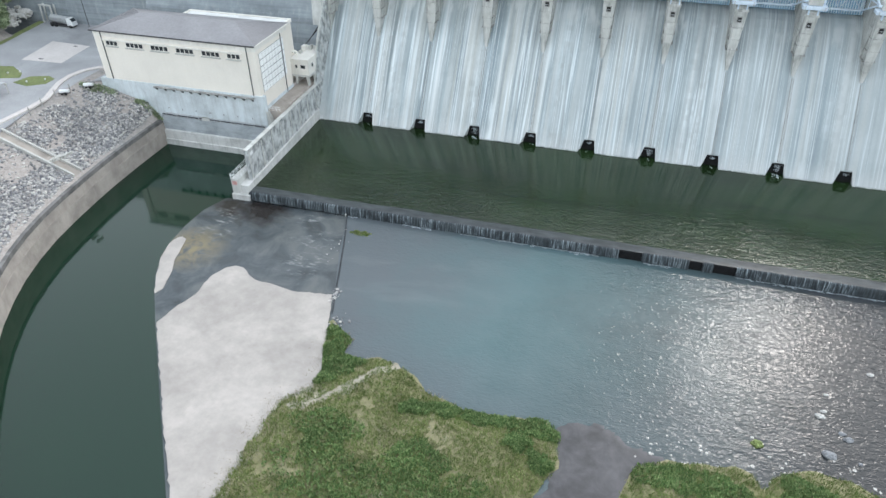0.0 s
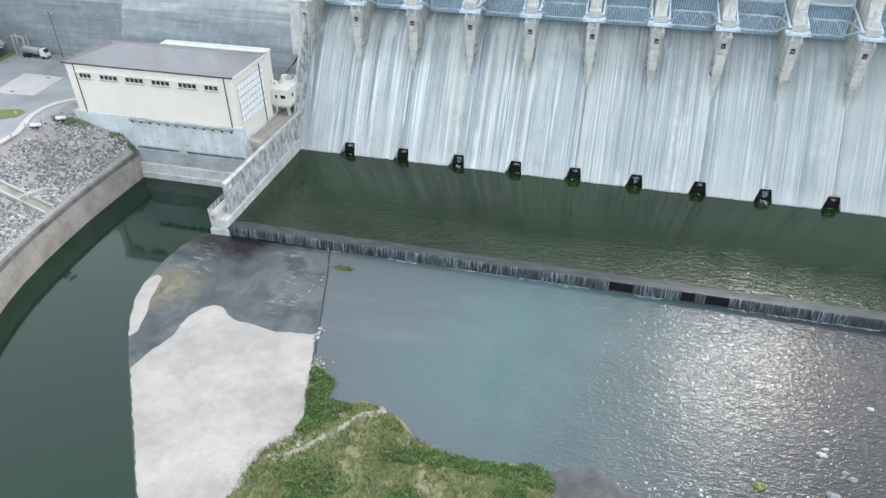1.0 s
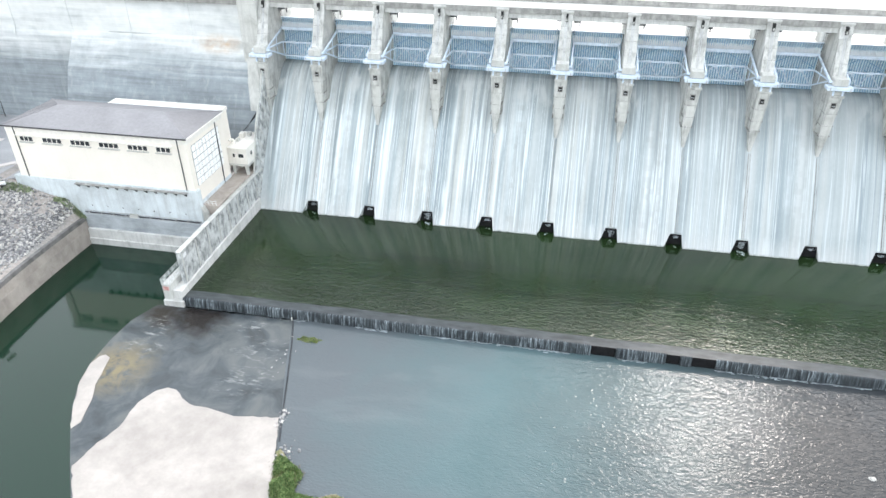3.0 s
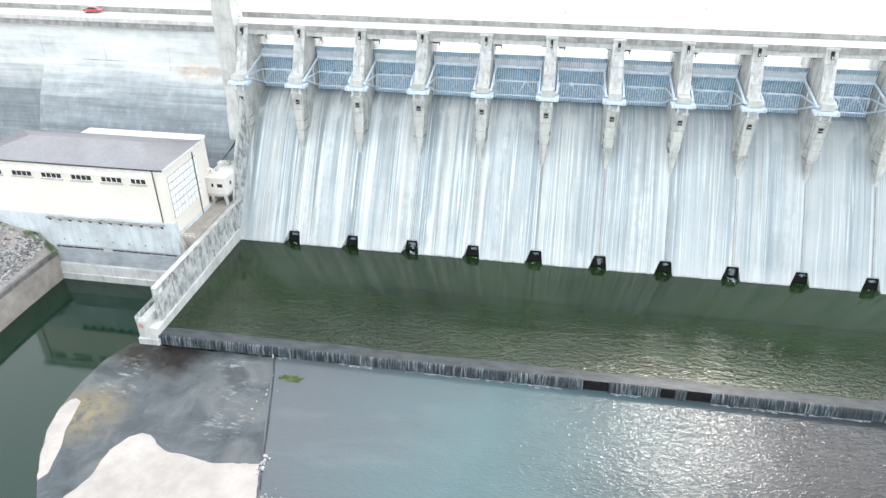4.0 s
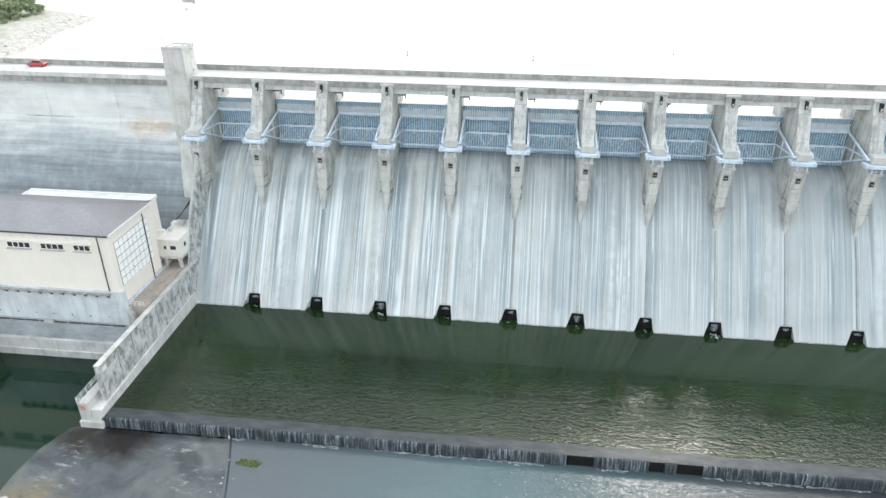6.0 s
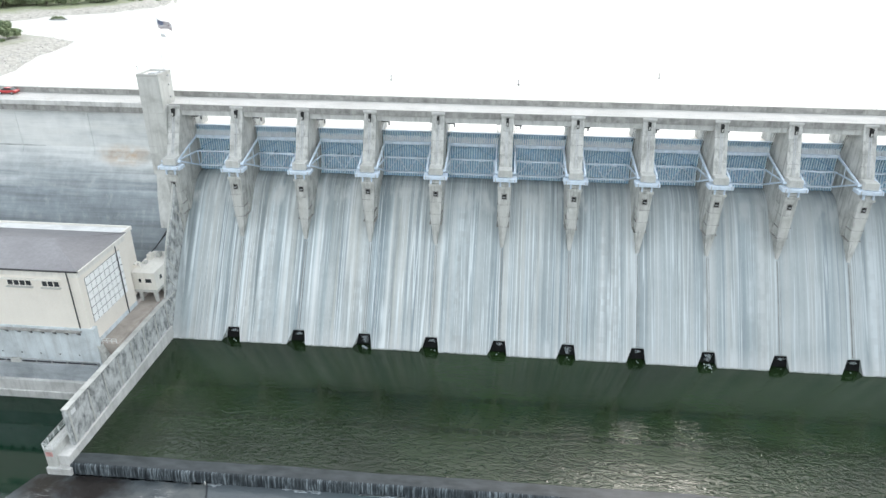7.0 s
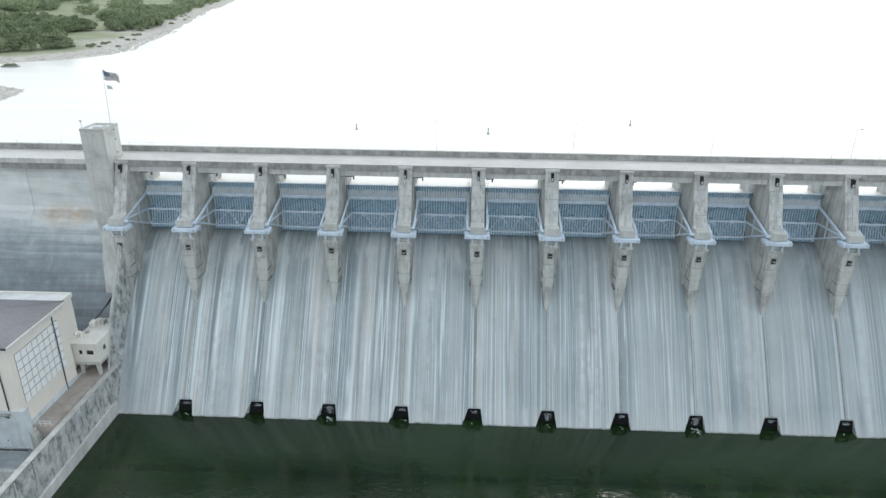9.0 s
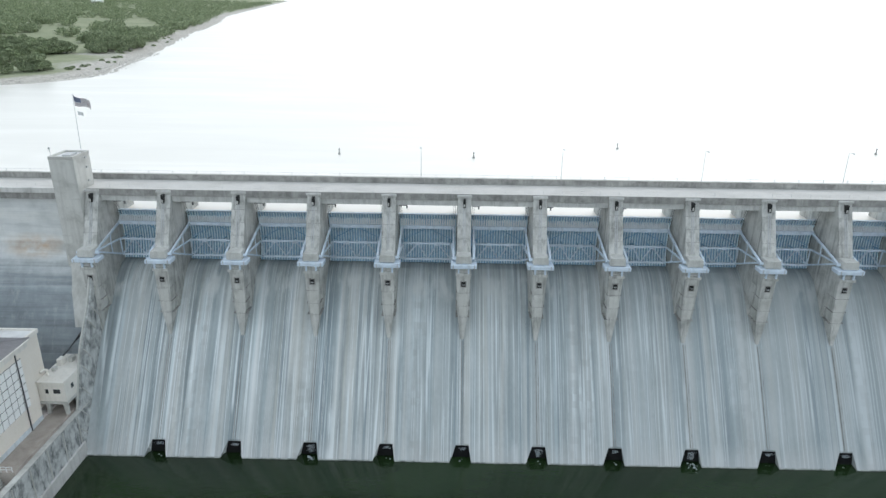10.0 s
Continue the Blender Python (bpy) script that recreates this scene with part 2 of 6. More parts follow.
def water(name, deep, rough, ripple, scale, stretch=(1, 1, 1), patch=0.5, shoal=None, toward=None, blocks=False, shallow=None, teal_patch=None, ior=1.36):
    """Turbid water: a body colour, wind ripples at three sizes, calmer and livelier patches."""
    m, t, b = start_mat(name, rough, 0, 0.5)
    b.inputs["IOR"].default_value = ior
    vec = coords(t, stretch, vary=False, world_space=True)
    big = noise_tex(t, vec, 0.03, 5, 0.6, 0.6)
    shades = [(0.35, tuple(c * 0.7 for c in deep)), (0.65, tuple(c * 1.35 for c in deep))]
    if shoal:
        shades = [(0.3, tuple(c * 0.95 for c in deep)), (0.52, deep), (0.7, shoal)]
    col = ramp(t, big, shades)
    pos = t.nodes.new("ShaderNodeNewGeometry")
    sep = t.nodes.new("ShaderNodeSeparateXYZ")
    t.links.new(pos.outputs["Position"], sep.inputs[0])

    def op(kind, a, c=None):
        n = t.nodes.new("ShaderNodeMath")
        n.operation = kind
        for sock, v in zip(n.inputs, (a, c)):
            if isinstance(v, (int, float)):
                sock.default_value = v
            elif v is not None:
                t.links.new(v, sock)
        return n.outputs[0]
    if teal_patch:
        # a second body colour round a point, its edge drifting with noise
        cloud = t.nodes.new("ShaderNodeVectorMath")
        cloud.operation = "DISTANCE"
        cloud.inputs[1].default_value = (teal_patch[0], teal_patch[1], POOL)
        t.links.new(pos.outputs["Position"], cloud.inputs[0])
        drift = op("MULTIPLY", op("SUBTRACT", noise_tex(t, coords(t, vary=False, world_space=True), 0.045, 4, 0.6), 0.5), 45.0)
        far = op("DIVIDE", op("ADD", cloud.outputs["Value"], drift), teal_patch[2])
        col = mix(t, ramp(t, far, [(0.3, (1.0,)), (1.0, (0.0,))]), col, teal_patch[3])
    if shallow:
        # near-black body colour round a point, with a ragged edge
        away = t.nodes.new("ShaderNodeVectorMath")
        away.operation = "DISTANCE"
        away.inputs[1].default_value = (shallow[0], shallow[1], POOL)
        t.links.new(pos.outputs["Position"], away.inputs[0])
        ragged = op("MULTIPLY", op("SUBTRACT", noise_tex(t, coords(t, vary=False, world_space=True), 0.09, 5, 0.6), 0.5), 34.0)
        near = op("DIVIDE", op("ADD", away.outputs["Value"], ragged), shallow[2])
        col = mix(t, ramp(t, near, [(0.3, (0.9,)), (1.0, (0.0,))]), col, (0.014, 0.016, 0.018))
    if blocks:
        # two rows of baffle blocks that show dimly through the water
        dots = op("POWER", op("ABSOLUTE", op("SINE", op("MULTIPLY", sep.outputs[0], math.pi / 2.44))), 0.6)
        rows = None
        for y0, w in ((-15.5, 1.1), (-24.5, 1.1)):
            d = op("MAXIMUM", op("SUBTRACT", 1.0, op("ABSOLUTE", op("DIVIDE", op("SUBTRACT", sep.outputs[1], y0), w))), 0.0)
            rows = d if rows is None else op("ADD", rows, d)
        col = mix(t, op("MULTIPLY", op("MULTIPLY", rows, dots), 0.55), col, tuple(c * 0.25 for c in deep))
    t.links.new(col, b.inputs["Base Color"])
    fine = noise_tex(t, vec, scale, 2, 0.55, 0.9)
    wide = noise_tex(t, vec, scale * 0.4, 2, 0.5, 0.8)
    h = mix(t, 0.4, fine, wide)
    calm = noise_tex(t, coords(t, vary=False, world_space=True), 0.05, 4, 0.6)
    gain = ramp(t, calm, [(0.35, (1 - patch,)), (0.62, (1.0,))])
    if toward:
        rng = t.nodes.new("ShaderNodeMapRange")
        rng.inputs["From Min"].default_value, rng.inputs["From Max"].default_value = toward
        rng.inputs["To Min"].default_value = 0.2
        t.links.new(sep.outputs[1], rng.inputs[0])
        gain = mix(t, 1.0, gain, rng.outputs[0], "MULTIPLY")
    n = node(t, "ShaderNodeBump", Distance=ripple)
    t.links.new(gain, n.inputs["Strength"])
    t.links.new(h, n.inputs["Height"])
    t.links.new(n.outputs[0], b.inputs["Normal"])
    return m


def ground_mix(name, low, high, rock, scale=0.12, fine=2.5, rough=0.95):
    """Soil and grass in patches, with bare pale ground between."""
    m, t, b = start_mat(name, rough, 0, 0.15)
    vec = coords(t, vary=False, world_space=True)
    n1 = noise_tex(t, vec, scale, 6, 0.62, 0.5)
    n2 = noise_tex(t, vec, fine, 5, 0.7)
    col = ramp(t, n1, [(0.32, low), (0.5, high), (0.62, high), (0.72, rock)])
    col = mix(t, 0.6, col, ramp(t, n2, [(0.3, (0.3,)), (0.7, (0.75,))]), "OVERLAY")
    t.links.new(col, b.inputs["Base Color"])
    bump(t, b, n2, 0.6, 0.15)
    return m


POOL, LAKE = -2.0, 40.6     # water levels below and above the dam
M = {
    "canalface": surface("brown_streaked_concrete", (0.38, 0.34, 0.305), dark=0.72, light=1.2, scale=0.2, streak=0.5, streak_col=(0.27, 0.24, 0.21), streak_scale=(0.5, 0.5, 0.2)),
    "spill": spillway_concrete(),
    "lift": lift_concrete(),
    "pier": surface("pier_concrete", (0.54, 0.54, 0.515), dark=0.66, light=1.2, scale=0.35, streak=0.65, streak_col=(0.19, 0.195, 0.18), streak_scale=(1.5, 1.2, 0.12)),
    "stained": surface("stained_concrete", (0.5, 0.515, 0.51), dark=0.42, light=1.4, scale=0.5, streak=0.9, streak_col=(0.1, 0.11, 0.115), streak_scale=(0.8, 0.8, 0.34)),
    "pale": surface("pale_concrete", (0.55, 0.55, 0.52), dark=0.75, light=1.15, scale=0.3, streak=0.35, streak_col=(0.33, 0.33, 0.31)),
    "ledge": surface("ledge_concrete", (0.6, 0.595, 0.575), dark=0.7, light=1.2, scale=0.25, streak=0.3, streak_col=(0.28, 0.28, 0.26)),
    "road": surface("road_concrete", (0.55, 0.54, 0.515), dark=0.85, light=1.1, scale=0.12, grain=4),
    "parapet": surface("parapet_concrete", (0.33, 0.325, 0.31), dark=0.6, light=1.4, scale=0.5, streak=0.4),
    "base": surface("washed_base_concrete", (0.6, 0.655, 0.68), dark=0.75, light=1.2, scale=0.22, streak=0.35, streak_col=(0.36, 0.37, 0.36)),
    "beige": surface("beige_wall_paint", (0.84, 0.785, 0.705), dark=0.95, light=1.04, scale=0.15, grain=3, bumps=0.05, streak=0.05, streak_col=(0.55, 0.5, 0.42)),
    "cream": surface("cream_wall_paint", (0.82, 0.79, 0.73), dark=0.9, light=1.06, scale=0.3, bumps=0.1, streak=0.25, streak_col=(0.5, 0.48, 0.43)),
    "roof": surface("grey_metal_roof", (0.26, 0.255, 0.265), rough=0.5, metal=0.25, dark=0.85, light=1.12, scale=0.1, grain=1.5, bumps=0.05),
    "whiteroof": surface("white_roof_membrane", (0.78, 0.78, 0.77), rough=0.7, dark=0.8, light=1.05, scale=0.3, grain=2),
    # gate blue darkened for the shade between the ribs
    "blue": surface("shaded_blue_gate_paint", (0.27, 0.5, 0.72), rough=0.5, dark=0.72, light=1.2, scale=0.6, grain=3, bumps=0.1, streak=0.4, streak_col=(0.2, 0.34, 0.5), streak_scale=(2, 2, 0.2)),
    "paleblue": surface("pale_blue_steel_paint", (0.66, 0.76, 0.87), rough=0.5, dark=0.85, light=1.1, scale=0.8, grain=5, bumps=0.1, streak=0.25, streak_col=(0.42, 0.46, 0.5)),
    # gate blue lightened for the light along the rib edges
    "gateflange": surface("lit_blue_flange_paint", (0.72, 0.88, 0.97), rough=0.5, dark=0.75, light=1.15, scale=0.8, grain=4, bumps=0.1, streak=0.3, streak_col=(0.34, 0.46, 0.58), streak_scale=(2, 2, 0.2)),
    "hoist": surface("grey_hoist_steel", (0.13, 0.135, 0.14), rough=0.6, scale=1.5, dark=0.6, light=1.5, grain=8),
    "girder": surface("girder_concrete", (0.62, 0.62, 0.6), dark=0.8, light=1.15, scale=0.4, streak=0.5, streak_col=(0.36, 0.36, 0.34), streak_scale=(1.2, 1.2, 0.3)),
    "strip": surface("dark_stained_coping", (0.16, 0.155, 0.15), dark=0.6, light=1.5, scale=0.4, grain=3),
    "sand": ground_mix("pale_sand", (0.26, 0.24, 0.18), (0.38, 0.35, 0.29), (0.46, 0.43, 0.37), scale=0.5, fine=3.0),
    # black of the dry sill blocks, also the shade painted in the drain slots
    "drysill": surface("black_sill_and_slot_shade", (0.014, 0.014, 0.015), rough=0.9, scale=1.0, spec=0.1),
    "darksteel": surface("dark_steel", (0.07, 0.07, 0.075), rough=0.5, metal=0.4, scale=2.0, grain=12),
    "steel": surface("galvanised_steel", (0.5, 0.51, 0.52), rough=0.45, metal=0.6, dark=0.8, light=1.1, scale=2.0, grain=12),
    # near-black colour that draws the shade inside small openings
    "void": surface("opening_shade_black", (0.03, 0.03, 0.03), rough=0.9, scale=1.0),
    "glass": surface("dark_window_glass", (0.03, 0.035, 0.04), rough=0.08, scale=0.5, grain=1, bumps=0.02, spec=0.6),
    "lightglass": surface("pale_translucent_panel", (0.93, 0.935, 0.92), rough=0.5, dark=0.95, light=1.03, scale=0.8, grain=2, bumps=0.03),
    "wet": surface("wet_dark_concrete", (0.045, 0.049, 0.055), rough=0.5, dark=0.6, light=1.6, scale=0.5, streak=0.5, streak_col=(0.03, 0.03, 0.032), streak_scale=(1.5, 1.5, 0.3), spec=0.12),
    "asphalt": surface("worn_asphalt", (0.32, 0.325, 0.335), dark=0.8, light=1.2, scale=0.08, grain=2.5, vary=False),
    "pad": surface("concrete_pad", (0.56, 0.52, 0.5), dark=0.9, light=1.08, scale=0.15, grain=1.5),
    "kerb": surface("kerb_concrete", (0.48, 0.475, 0.45), dark=0.8, light=1.15, scale=0.5),
    "rock": surface("grey_riprap_stone", (0.27, 0.275, 0.285), dark=0.5, light=1.7, scale=0.25, grain=1.2, bumps=0.6, depth=0.1, vary=False),
    "boulder": surface("pale_boulder", (0.55, 0.53, 0.5), dark=0.7, light=1.2, scale=1.2, grain=4, bumps=0.6, depth=0.08),
    "red": surface("red_car_paint", (0.5, 0.06, 0.06), rough=0.25, scale=1.0, grain=3, bumps=0.0, spec=0.6),
    "whitepaint": surface("white_paint", (0.75, 0.76, 0.76), rough=0.35, dark=0.9, light=1.04, scale=1.0, grain=4, bumps=0.05),
    "foam": surface("thin_foam", (0.4, 0.44, 0.47), rough=0.5, dark=0.6, light=1.3, scale=3.0, vary=False),
    # near-white carries the skylight on up-facing rib pieces
    "whitesteel": surface("sky_lit_steel_white", (0.85, 0.9, 0.94), rough=0.5, dark=0.88, light=1.05, scale=0.8, grain=5, bumps=0.1),
    "rubber": surface("tyre_rubber", (0.025, 0.025, 0.026), rough=0.9, scale=3.0),
    "bark": surface("tree_bark", (0.1, 0.085, 0.07), dark=0.6, light=1.4, scale=3.0, grain=14, bumps=0.8),
    "soil": ground_mix("meadow_ground", (0.17, 0.17, 0.08), (0.27, 0.25, 0.15), (0.5, 0.46, 0.38), scale=0.12, fine=2.0),
    "bank": ground_mix("riprap_bank_soil", (0.27, 0.26, 0.25), (0.37, 0.335, 0.31), (0.48, 0.425, 0.37), scale=0.1, fine=1.6),
    "lawn": ground_mix("lawn", (0.13, 0.17, 0.07), (0.19, 0.22, 0.1), (0.27, 0.26, 0.14), scale=0.25, fine=3.0),
    "bed": ground_mix("river_bed", (0.05, 0.055, 0.05), (0.08, 0.085, 0.07), (0.12, 0.12, 0.1)),
    "sediment": surface("bleached_sediment", (0.385, 0.355, 0.33), rough=0.9, dark=0.86, light=1.22, scale=0.09, grain=0.45, bumps=0.3, depth=0.1, vary=False),
    "basin": water("basin_water", (0.014, 0.029, 0.010), 0.0, 0.25, 1.0, (0.75, 1.5, 1), 0.6, toward=(-17, -28), blocks=True, ior=1.48),
    # pool body colour raised to make up for weak sky reflection
    "pool": water("pool_water", (0.105, 0.122, 0.133), 0.0, 0.15, 1.25, (0.8, 1.4, 1), 0.3, (0.15, 0.168, 0.178), shallow=(134, -72, 74), teal_patch=(80, -59, 46, (0.085, 0.15, 0.16)), ior=1.37),
    "canal": water("tailrace_water", (0.004, 0.025, 0.013), 0.07, 0.012, 0.7, (1, 1, 1), 0.5, (0.005, 0.028, 0.014), ior=1.46),
    # reflected sky glare is painted in as a near-white body colour
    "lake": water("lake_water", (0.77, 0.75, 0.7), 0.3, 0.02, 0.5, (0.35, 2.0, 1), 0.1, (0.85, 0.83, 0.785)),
}


# ---- geometry helpers ----
def box(x0, x1, y0, y1, z0, z1):
    v = [(x, y, z) for z in (z0, z1) for y in (y0, y1) for x in (x0, x1)]
    return v, [(0, 2, 3, 1), (4, 5, 7, 6), (0, 1, 5, 4), (2, 6, 7, 3), (0, 4, 6, 2), (1, 3, 7, 5)]


def prism(poly, axis, a, b, b_poly=None):
    """A polygon of two coordinates drawn out along the third axis, from a to b."""
    n = len(poly)

    def at(p, c):
        return {"x": (c, p[0], p[1]), "y": (p[0], c, p[1]), "z": (p[0], p[1], c)}[axis]
    v = [at(p, a) for p in poly] + [at(p, b) for p in (b_poly or poly)]
    f = [tuple(range(n))[::-1], tuple(range(n, 2 * n))] + [(i, (i + 1) % n, n + (i + 1) % n, n + i) for i in range(n)]
    return v, f


def beam(p, q, w, h=None, up=(0, 0, 1)):
    """A square-edged bar from p to q."""
    p, q = Vector(p), Vector(q)
    d = (q - p).normalized()
    side = d.cross(Vector(up))
    if side.length < 1e-4:
        side = d.cross(Vector((0, 1, 0)))
    side.normalize()
    top = side.cross(d).normalized()
    s, t = side * w / 2, top * (h or w) / 2
    v = [tuple(c + i * s + j * t) for c in (p, q) for i, j in ((-1, -1), (1, -1), (1, 1), (-1, 1))]
    return v, [(3, 2, 1, 0), (4, 5, 6, 7), (0, 1, 5, 4), (1, 2, 6, 5), (2, 3, 7, 6), (3, 0, 4, 7)]


def tube(p, q, r, r2=None, n=10):
    p, q = Vector(p), Vector(q)
    d = (q - p).normalized()
    a = d.orthogonal().normalized()
    c = d.cross(a)
    r2 = r if r2 is None else r2
    v = [tuple(o + (a * math.cos(i * 2 * math.pi / n) + c * math.sin(i * 2 * math.pi / n)) * k) for o, k in ((p, r), (q, r2)) for i in range(n)]
    f = [tuple(range(n))[::-1], tuple(range(n, 2 * n))] + [(i, (i + 1) % n, n + (i + 1) % n, n + i) for i in range(n)]
    return v, f


def lathe(profile, centre, n=12):
    """Rings of (radius, height) round an upright axis."""
    v, f = [], []
    for r, h in profile:
        v += [(centre[0] + r * math.cos(i * 2 * math.pi / n), centre[1] + r * math.sin(i * 2 * math.pi / n), centre[2] + h) for i in range(n)]
    for k in range(len(profile) - 1):
        f += [(k * n + i, k * n + (i + 1) % n, (k + 1) * n + (i + 1) % n, (k + 1) * n + i) for i in range(n)]
    f += [tuple(range(n))[::-1], tuple(range((len(profile) - 1) * n, len(profile) * n))]
    return v, f


def join(*geos):
    v, f = [], []
    for gv, gf in geos:
        k = len(v)
        v += list(gv)
        f += [tuple(i + k for i in face) for face in gf]
    return v, f


def grid(us, vs, fn):
    """A sheet over rows of u and v; fn gives the place."""
    v = [fn(u, w) for w in vs for u in us]
    n = len(us)
    f = [(j * n + i, j * n + i + 1, (j + 1) * n + i + 1, (j + 1) * n + i) for j in range(len(vs) - 1) for i in range(n - 1)]
    return v, f


def mesh_of(name, geo, material, off=(0, 0, 0), bevel=0.0, smooth=False):
    v, f = geo
    me = bpy.data.meshes.new(name)
    me.from_pydata([(x - off[0], y - off[1], z - off[2]) for x, y, z in v], [], f)
    if bevel:
        bm = bmesh.new()
        bm.from_mesh(me)
        bmesh.ops.recalc_face_normals(bm, faces=bm.faces)
        sharp = [e for e in bm.edges if len(e.link_faces) == 2 and e.calc_face_angle(0) > 0.6]
        bmesh.ops.bevel(bm, geom=sharp, offset=bevel, segments=1, affect="EDGES", clamp_overlap=True)
        bm.to_mesh(me)
        bm.free()
    me.materials.append(material)
    if smooth:
        me.polygons.foreach_set("use_smooth", [True] * len(me.polygons))
    return me


def thing(name, at, label, category, group="", kind=""):
    """An empty at the base of a thing; its parts hang under it."""
    e = new(name)
    e.location = at
    e.empty_display_size = 0.5
    e["base"] = at
    return tagged(e, label, category, group, kind)


def part(name, geo, material, parent, label="", bevel=0.0, smooth=False):
    """One mesh object under a thing or a part; the geometry is given in the world."""
    base = tuple(parent["base"]) if "base" in parent else (0, 0, 0)
    ob = new(name, mesh_of(name, geo, material, base, bevel, smooth))
    ob.parent = parent
    ob["base"] = base
    return tagged(ob, label)


def solid(name, geo, material, label, category, group="", kind="", bevel=0.0, smooth=False):
    """A thing, or a piece of the setting, that is one mesh."""
    ob = new(name, mesh_of(name, geo, material, (0, 0, 0), bevel, smooth))
    return tagged(ob, label, category, group, kind)


P = 14.63          # from pier to pier
BAYS = 14
ROAD = 47.5
END_X = P * BAYS + 8


def pier_x(k):
    return P * k - 2.15


# chute profile: distance from the toe, height
CHUTE = [(0.0, 0.3), (2.2, 3.5), (6.0, 9.0), (10.0, 14.75), (13.5, 19.4), (16.2, 23.0), (18.4, 25.8), (20.2, 27.9), (21.8, 29.4), (23.4, 30.4), (25.2, 30.9), (27.0, 31.0), (29.0, 30.6), (31.0, 29.5)]


def chute_z(y):
    for (y0, z0), (y1, z1) in zip(CHUTE, CHUTE[1:]):
        if y <= y1:
            return z0 + (z1 - z0) * (y - y0) / (y1 - y0)
    return CHUTE[-1][1]


# ---- ground and water ----
solid("ground", grid([-2600, -36, 2600], [-2600, -39, 34], lambda x, y: (x, y, -7.0)), M["bed"], "dark muddy river bed under the water", "ground", kind="structure")

xs = [-0.85 + i * 4 for i in range(int((END_X + 4) / 4))] + [END_X]
solid("basin_water", grid(xs, [-38.2] + [-35.6 + i * 2.4 for i in range(15)] + [1.9], lambda x, y: (x, y, 0.0)), M["basin"], "dark green stilling basin water below the spillway", "water", kind="structure")
solid("pool_water", grid([-3.0, 0, 60, 140, 260, 600], [-700, -300, -150, -90, -38.4, -18.0], lambda x, y: (x, y, POOL)), M["pool"], "grey-blue rippled river pool below the sill", "water", kind="structure")
solid("tailrace_water", prism([(-36.8, -18), (-3.0, -18), (-3.0, -38), (-6.0, -40.2), (-8.6, -45.8), (-9.1, -52), (-8.7, -58.7), (-7.7, -63.4), (-4.9, -69.3), (-2.0, -73.8), (2.8, -80.6), (13.8, -95.4), (26.8, -113), (70, -170), (70, -700), (-200, -700), (-36.8, -90)], "z", POOL - 0.5, POOL + 0.006), M["canal"], "calm dark green tailrace water beside the wall", "water", kind="structure")
solid("lake_water", grid([-3400, -300, 0, 150, 400, 3400], [28.6, 60, 200, 600, 2000, 6600], lambda x, y: (x, y, LAKE)), M["lake"], "reservoir surface behind the dam with sky glare painted into its near-white colour", "water", kind="structure")

# ---- spillway ----
spillway = thing("spillway", (P * 6, 12, 0), "long concrete ogee spillway chute with pale run-off streaks", "spillway", kind="structure")
for k in range(1, BAYS + 1):
    left = -1.3 if k == 1 else P * (k - 1) - 1.9
    right = P * k - 1.9
    nl, nr = (0.0 if k == 1 else 1.7), 2.35       # how far the toe stands back for the drain notch
    bl, br = (0.0 if k == 1 else 1.25), 1.15
    v, f = [], []
    for i, (y, z) in enumerate(CHUTE):
        fl, fr = (nl, nr) if i == 0 else ((bl, br) if i == 1 else (0.02, 0.02))
        if i in (1, 2):
            y = 1.82 if i == 1 else 1.84
            z = chute_z(y)
        for x in (left + fl, (left + right) / 2, right - fr):
            v.append((x, y, z))
    # under side
    n = len(CHUTE)
    for i, (y, z) in enumerate(CHUTE):
        fl, fr = (nl, nr) if i == 0 else ((bl, br) if i == 1 else (0.02, 0.02))
        if i in (1, 2):
            y = 1.82 if i == 1 else 1.84
            z = chute_z(y)
        if i < 2:      # the slot widens under the lip
            fl, fr = (fl + 1.5 if k > 1 else 0.0), fr + 1.9
        for x in (left + fl, (left + right) / 2, right - fr):
            v.append((x, y, -5.0))
    for i in range(n - 1):
        for j in (0, 1):
            a = i * 3 + j
            f.append((a, a + 1, a + 4, a + 3))
        a, b = i * 3, n * 3 + i * 3
        f.append((a, a + 3, b + 3, b))
        f.append((a + 5, a + 2, b + 2, b + 5))
    f += [(0, n * 3, n * 3 + 1, 1), (1, n * 3 + 1, n * 3 + 2, 2)]
    part("chute_slab", (v, f), M["spill"], spillway)
    y0, z0 = CHUTE[0]
    part("toe_band", box(left + nl + 0.05, right - nr - 0.05, y0 - 0.05, y0 - 0.005, -3.0, z0 - 0.06), M["stained"], spillway, "darker mottled band under the lip")
    if k < BAYS:
        # drain slot: near-black box for the shade in the hole, and the lintel over it
        c = P * k - 1.9
        part("drain_recess", box(c - 3.2, c + 3.2, 1.78, 2.1, -4.0, chute_z(1.8) - 0.3), M["drysill"], spillway, "near-black box painting the shade inside the drain opening at the toe")
        run = [1.9, 4.0, 6.0, 8.0, 10.0, 12.0, 13.2]
        for x0, x1, proud, mat in ((c - 0.32, c - 0.2, 0.05, M["parapet"]), (c - 0.16, c + 0.1, 0.09, M["spill"]), (c + 0.13, c + 0.22, 0.05, M["parapet"])):
            part("joint_strip", prism([(y, chute_z(y) - 0.4) for y in run] + [(y - proud, chute_z(y) + proud) for y in run[::-1]], "x", x0, x1), mat, spillway)

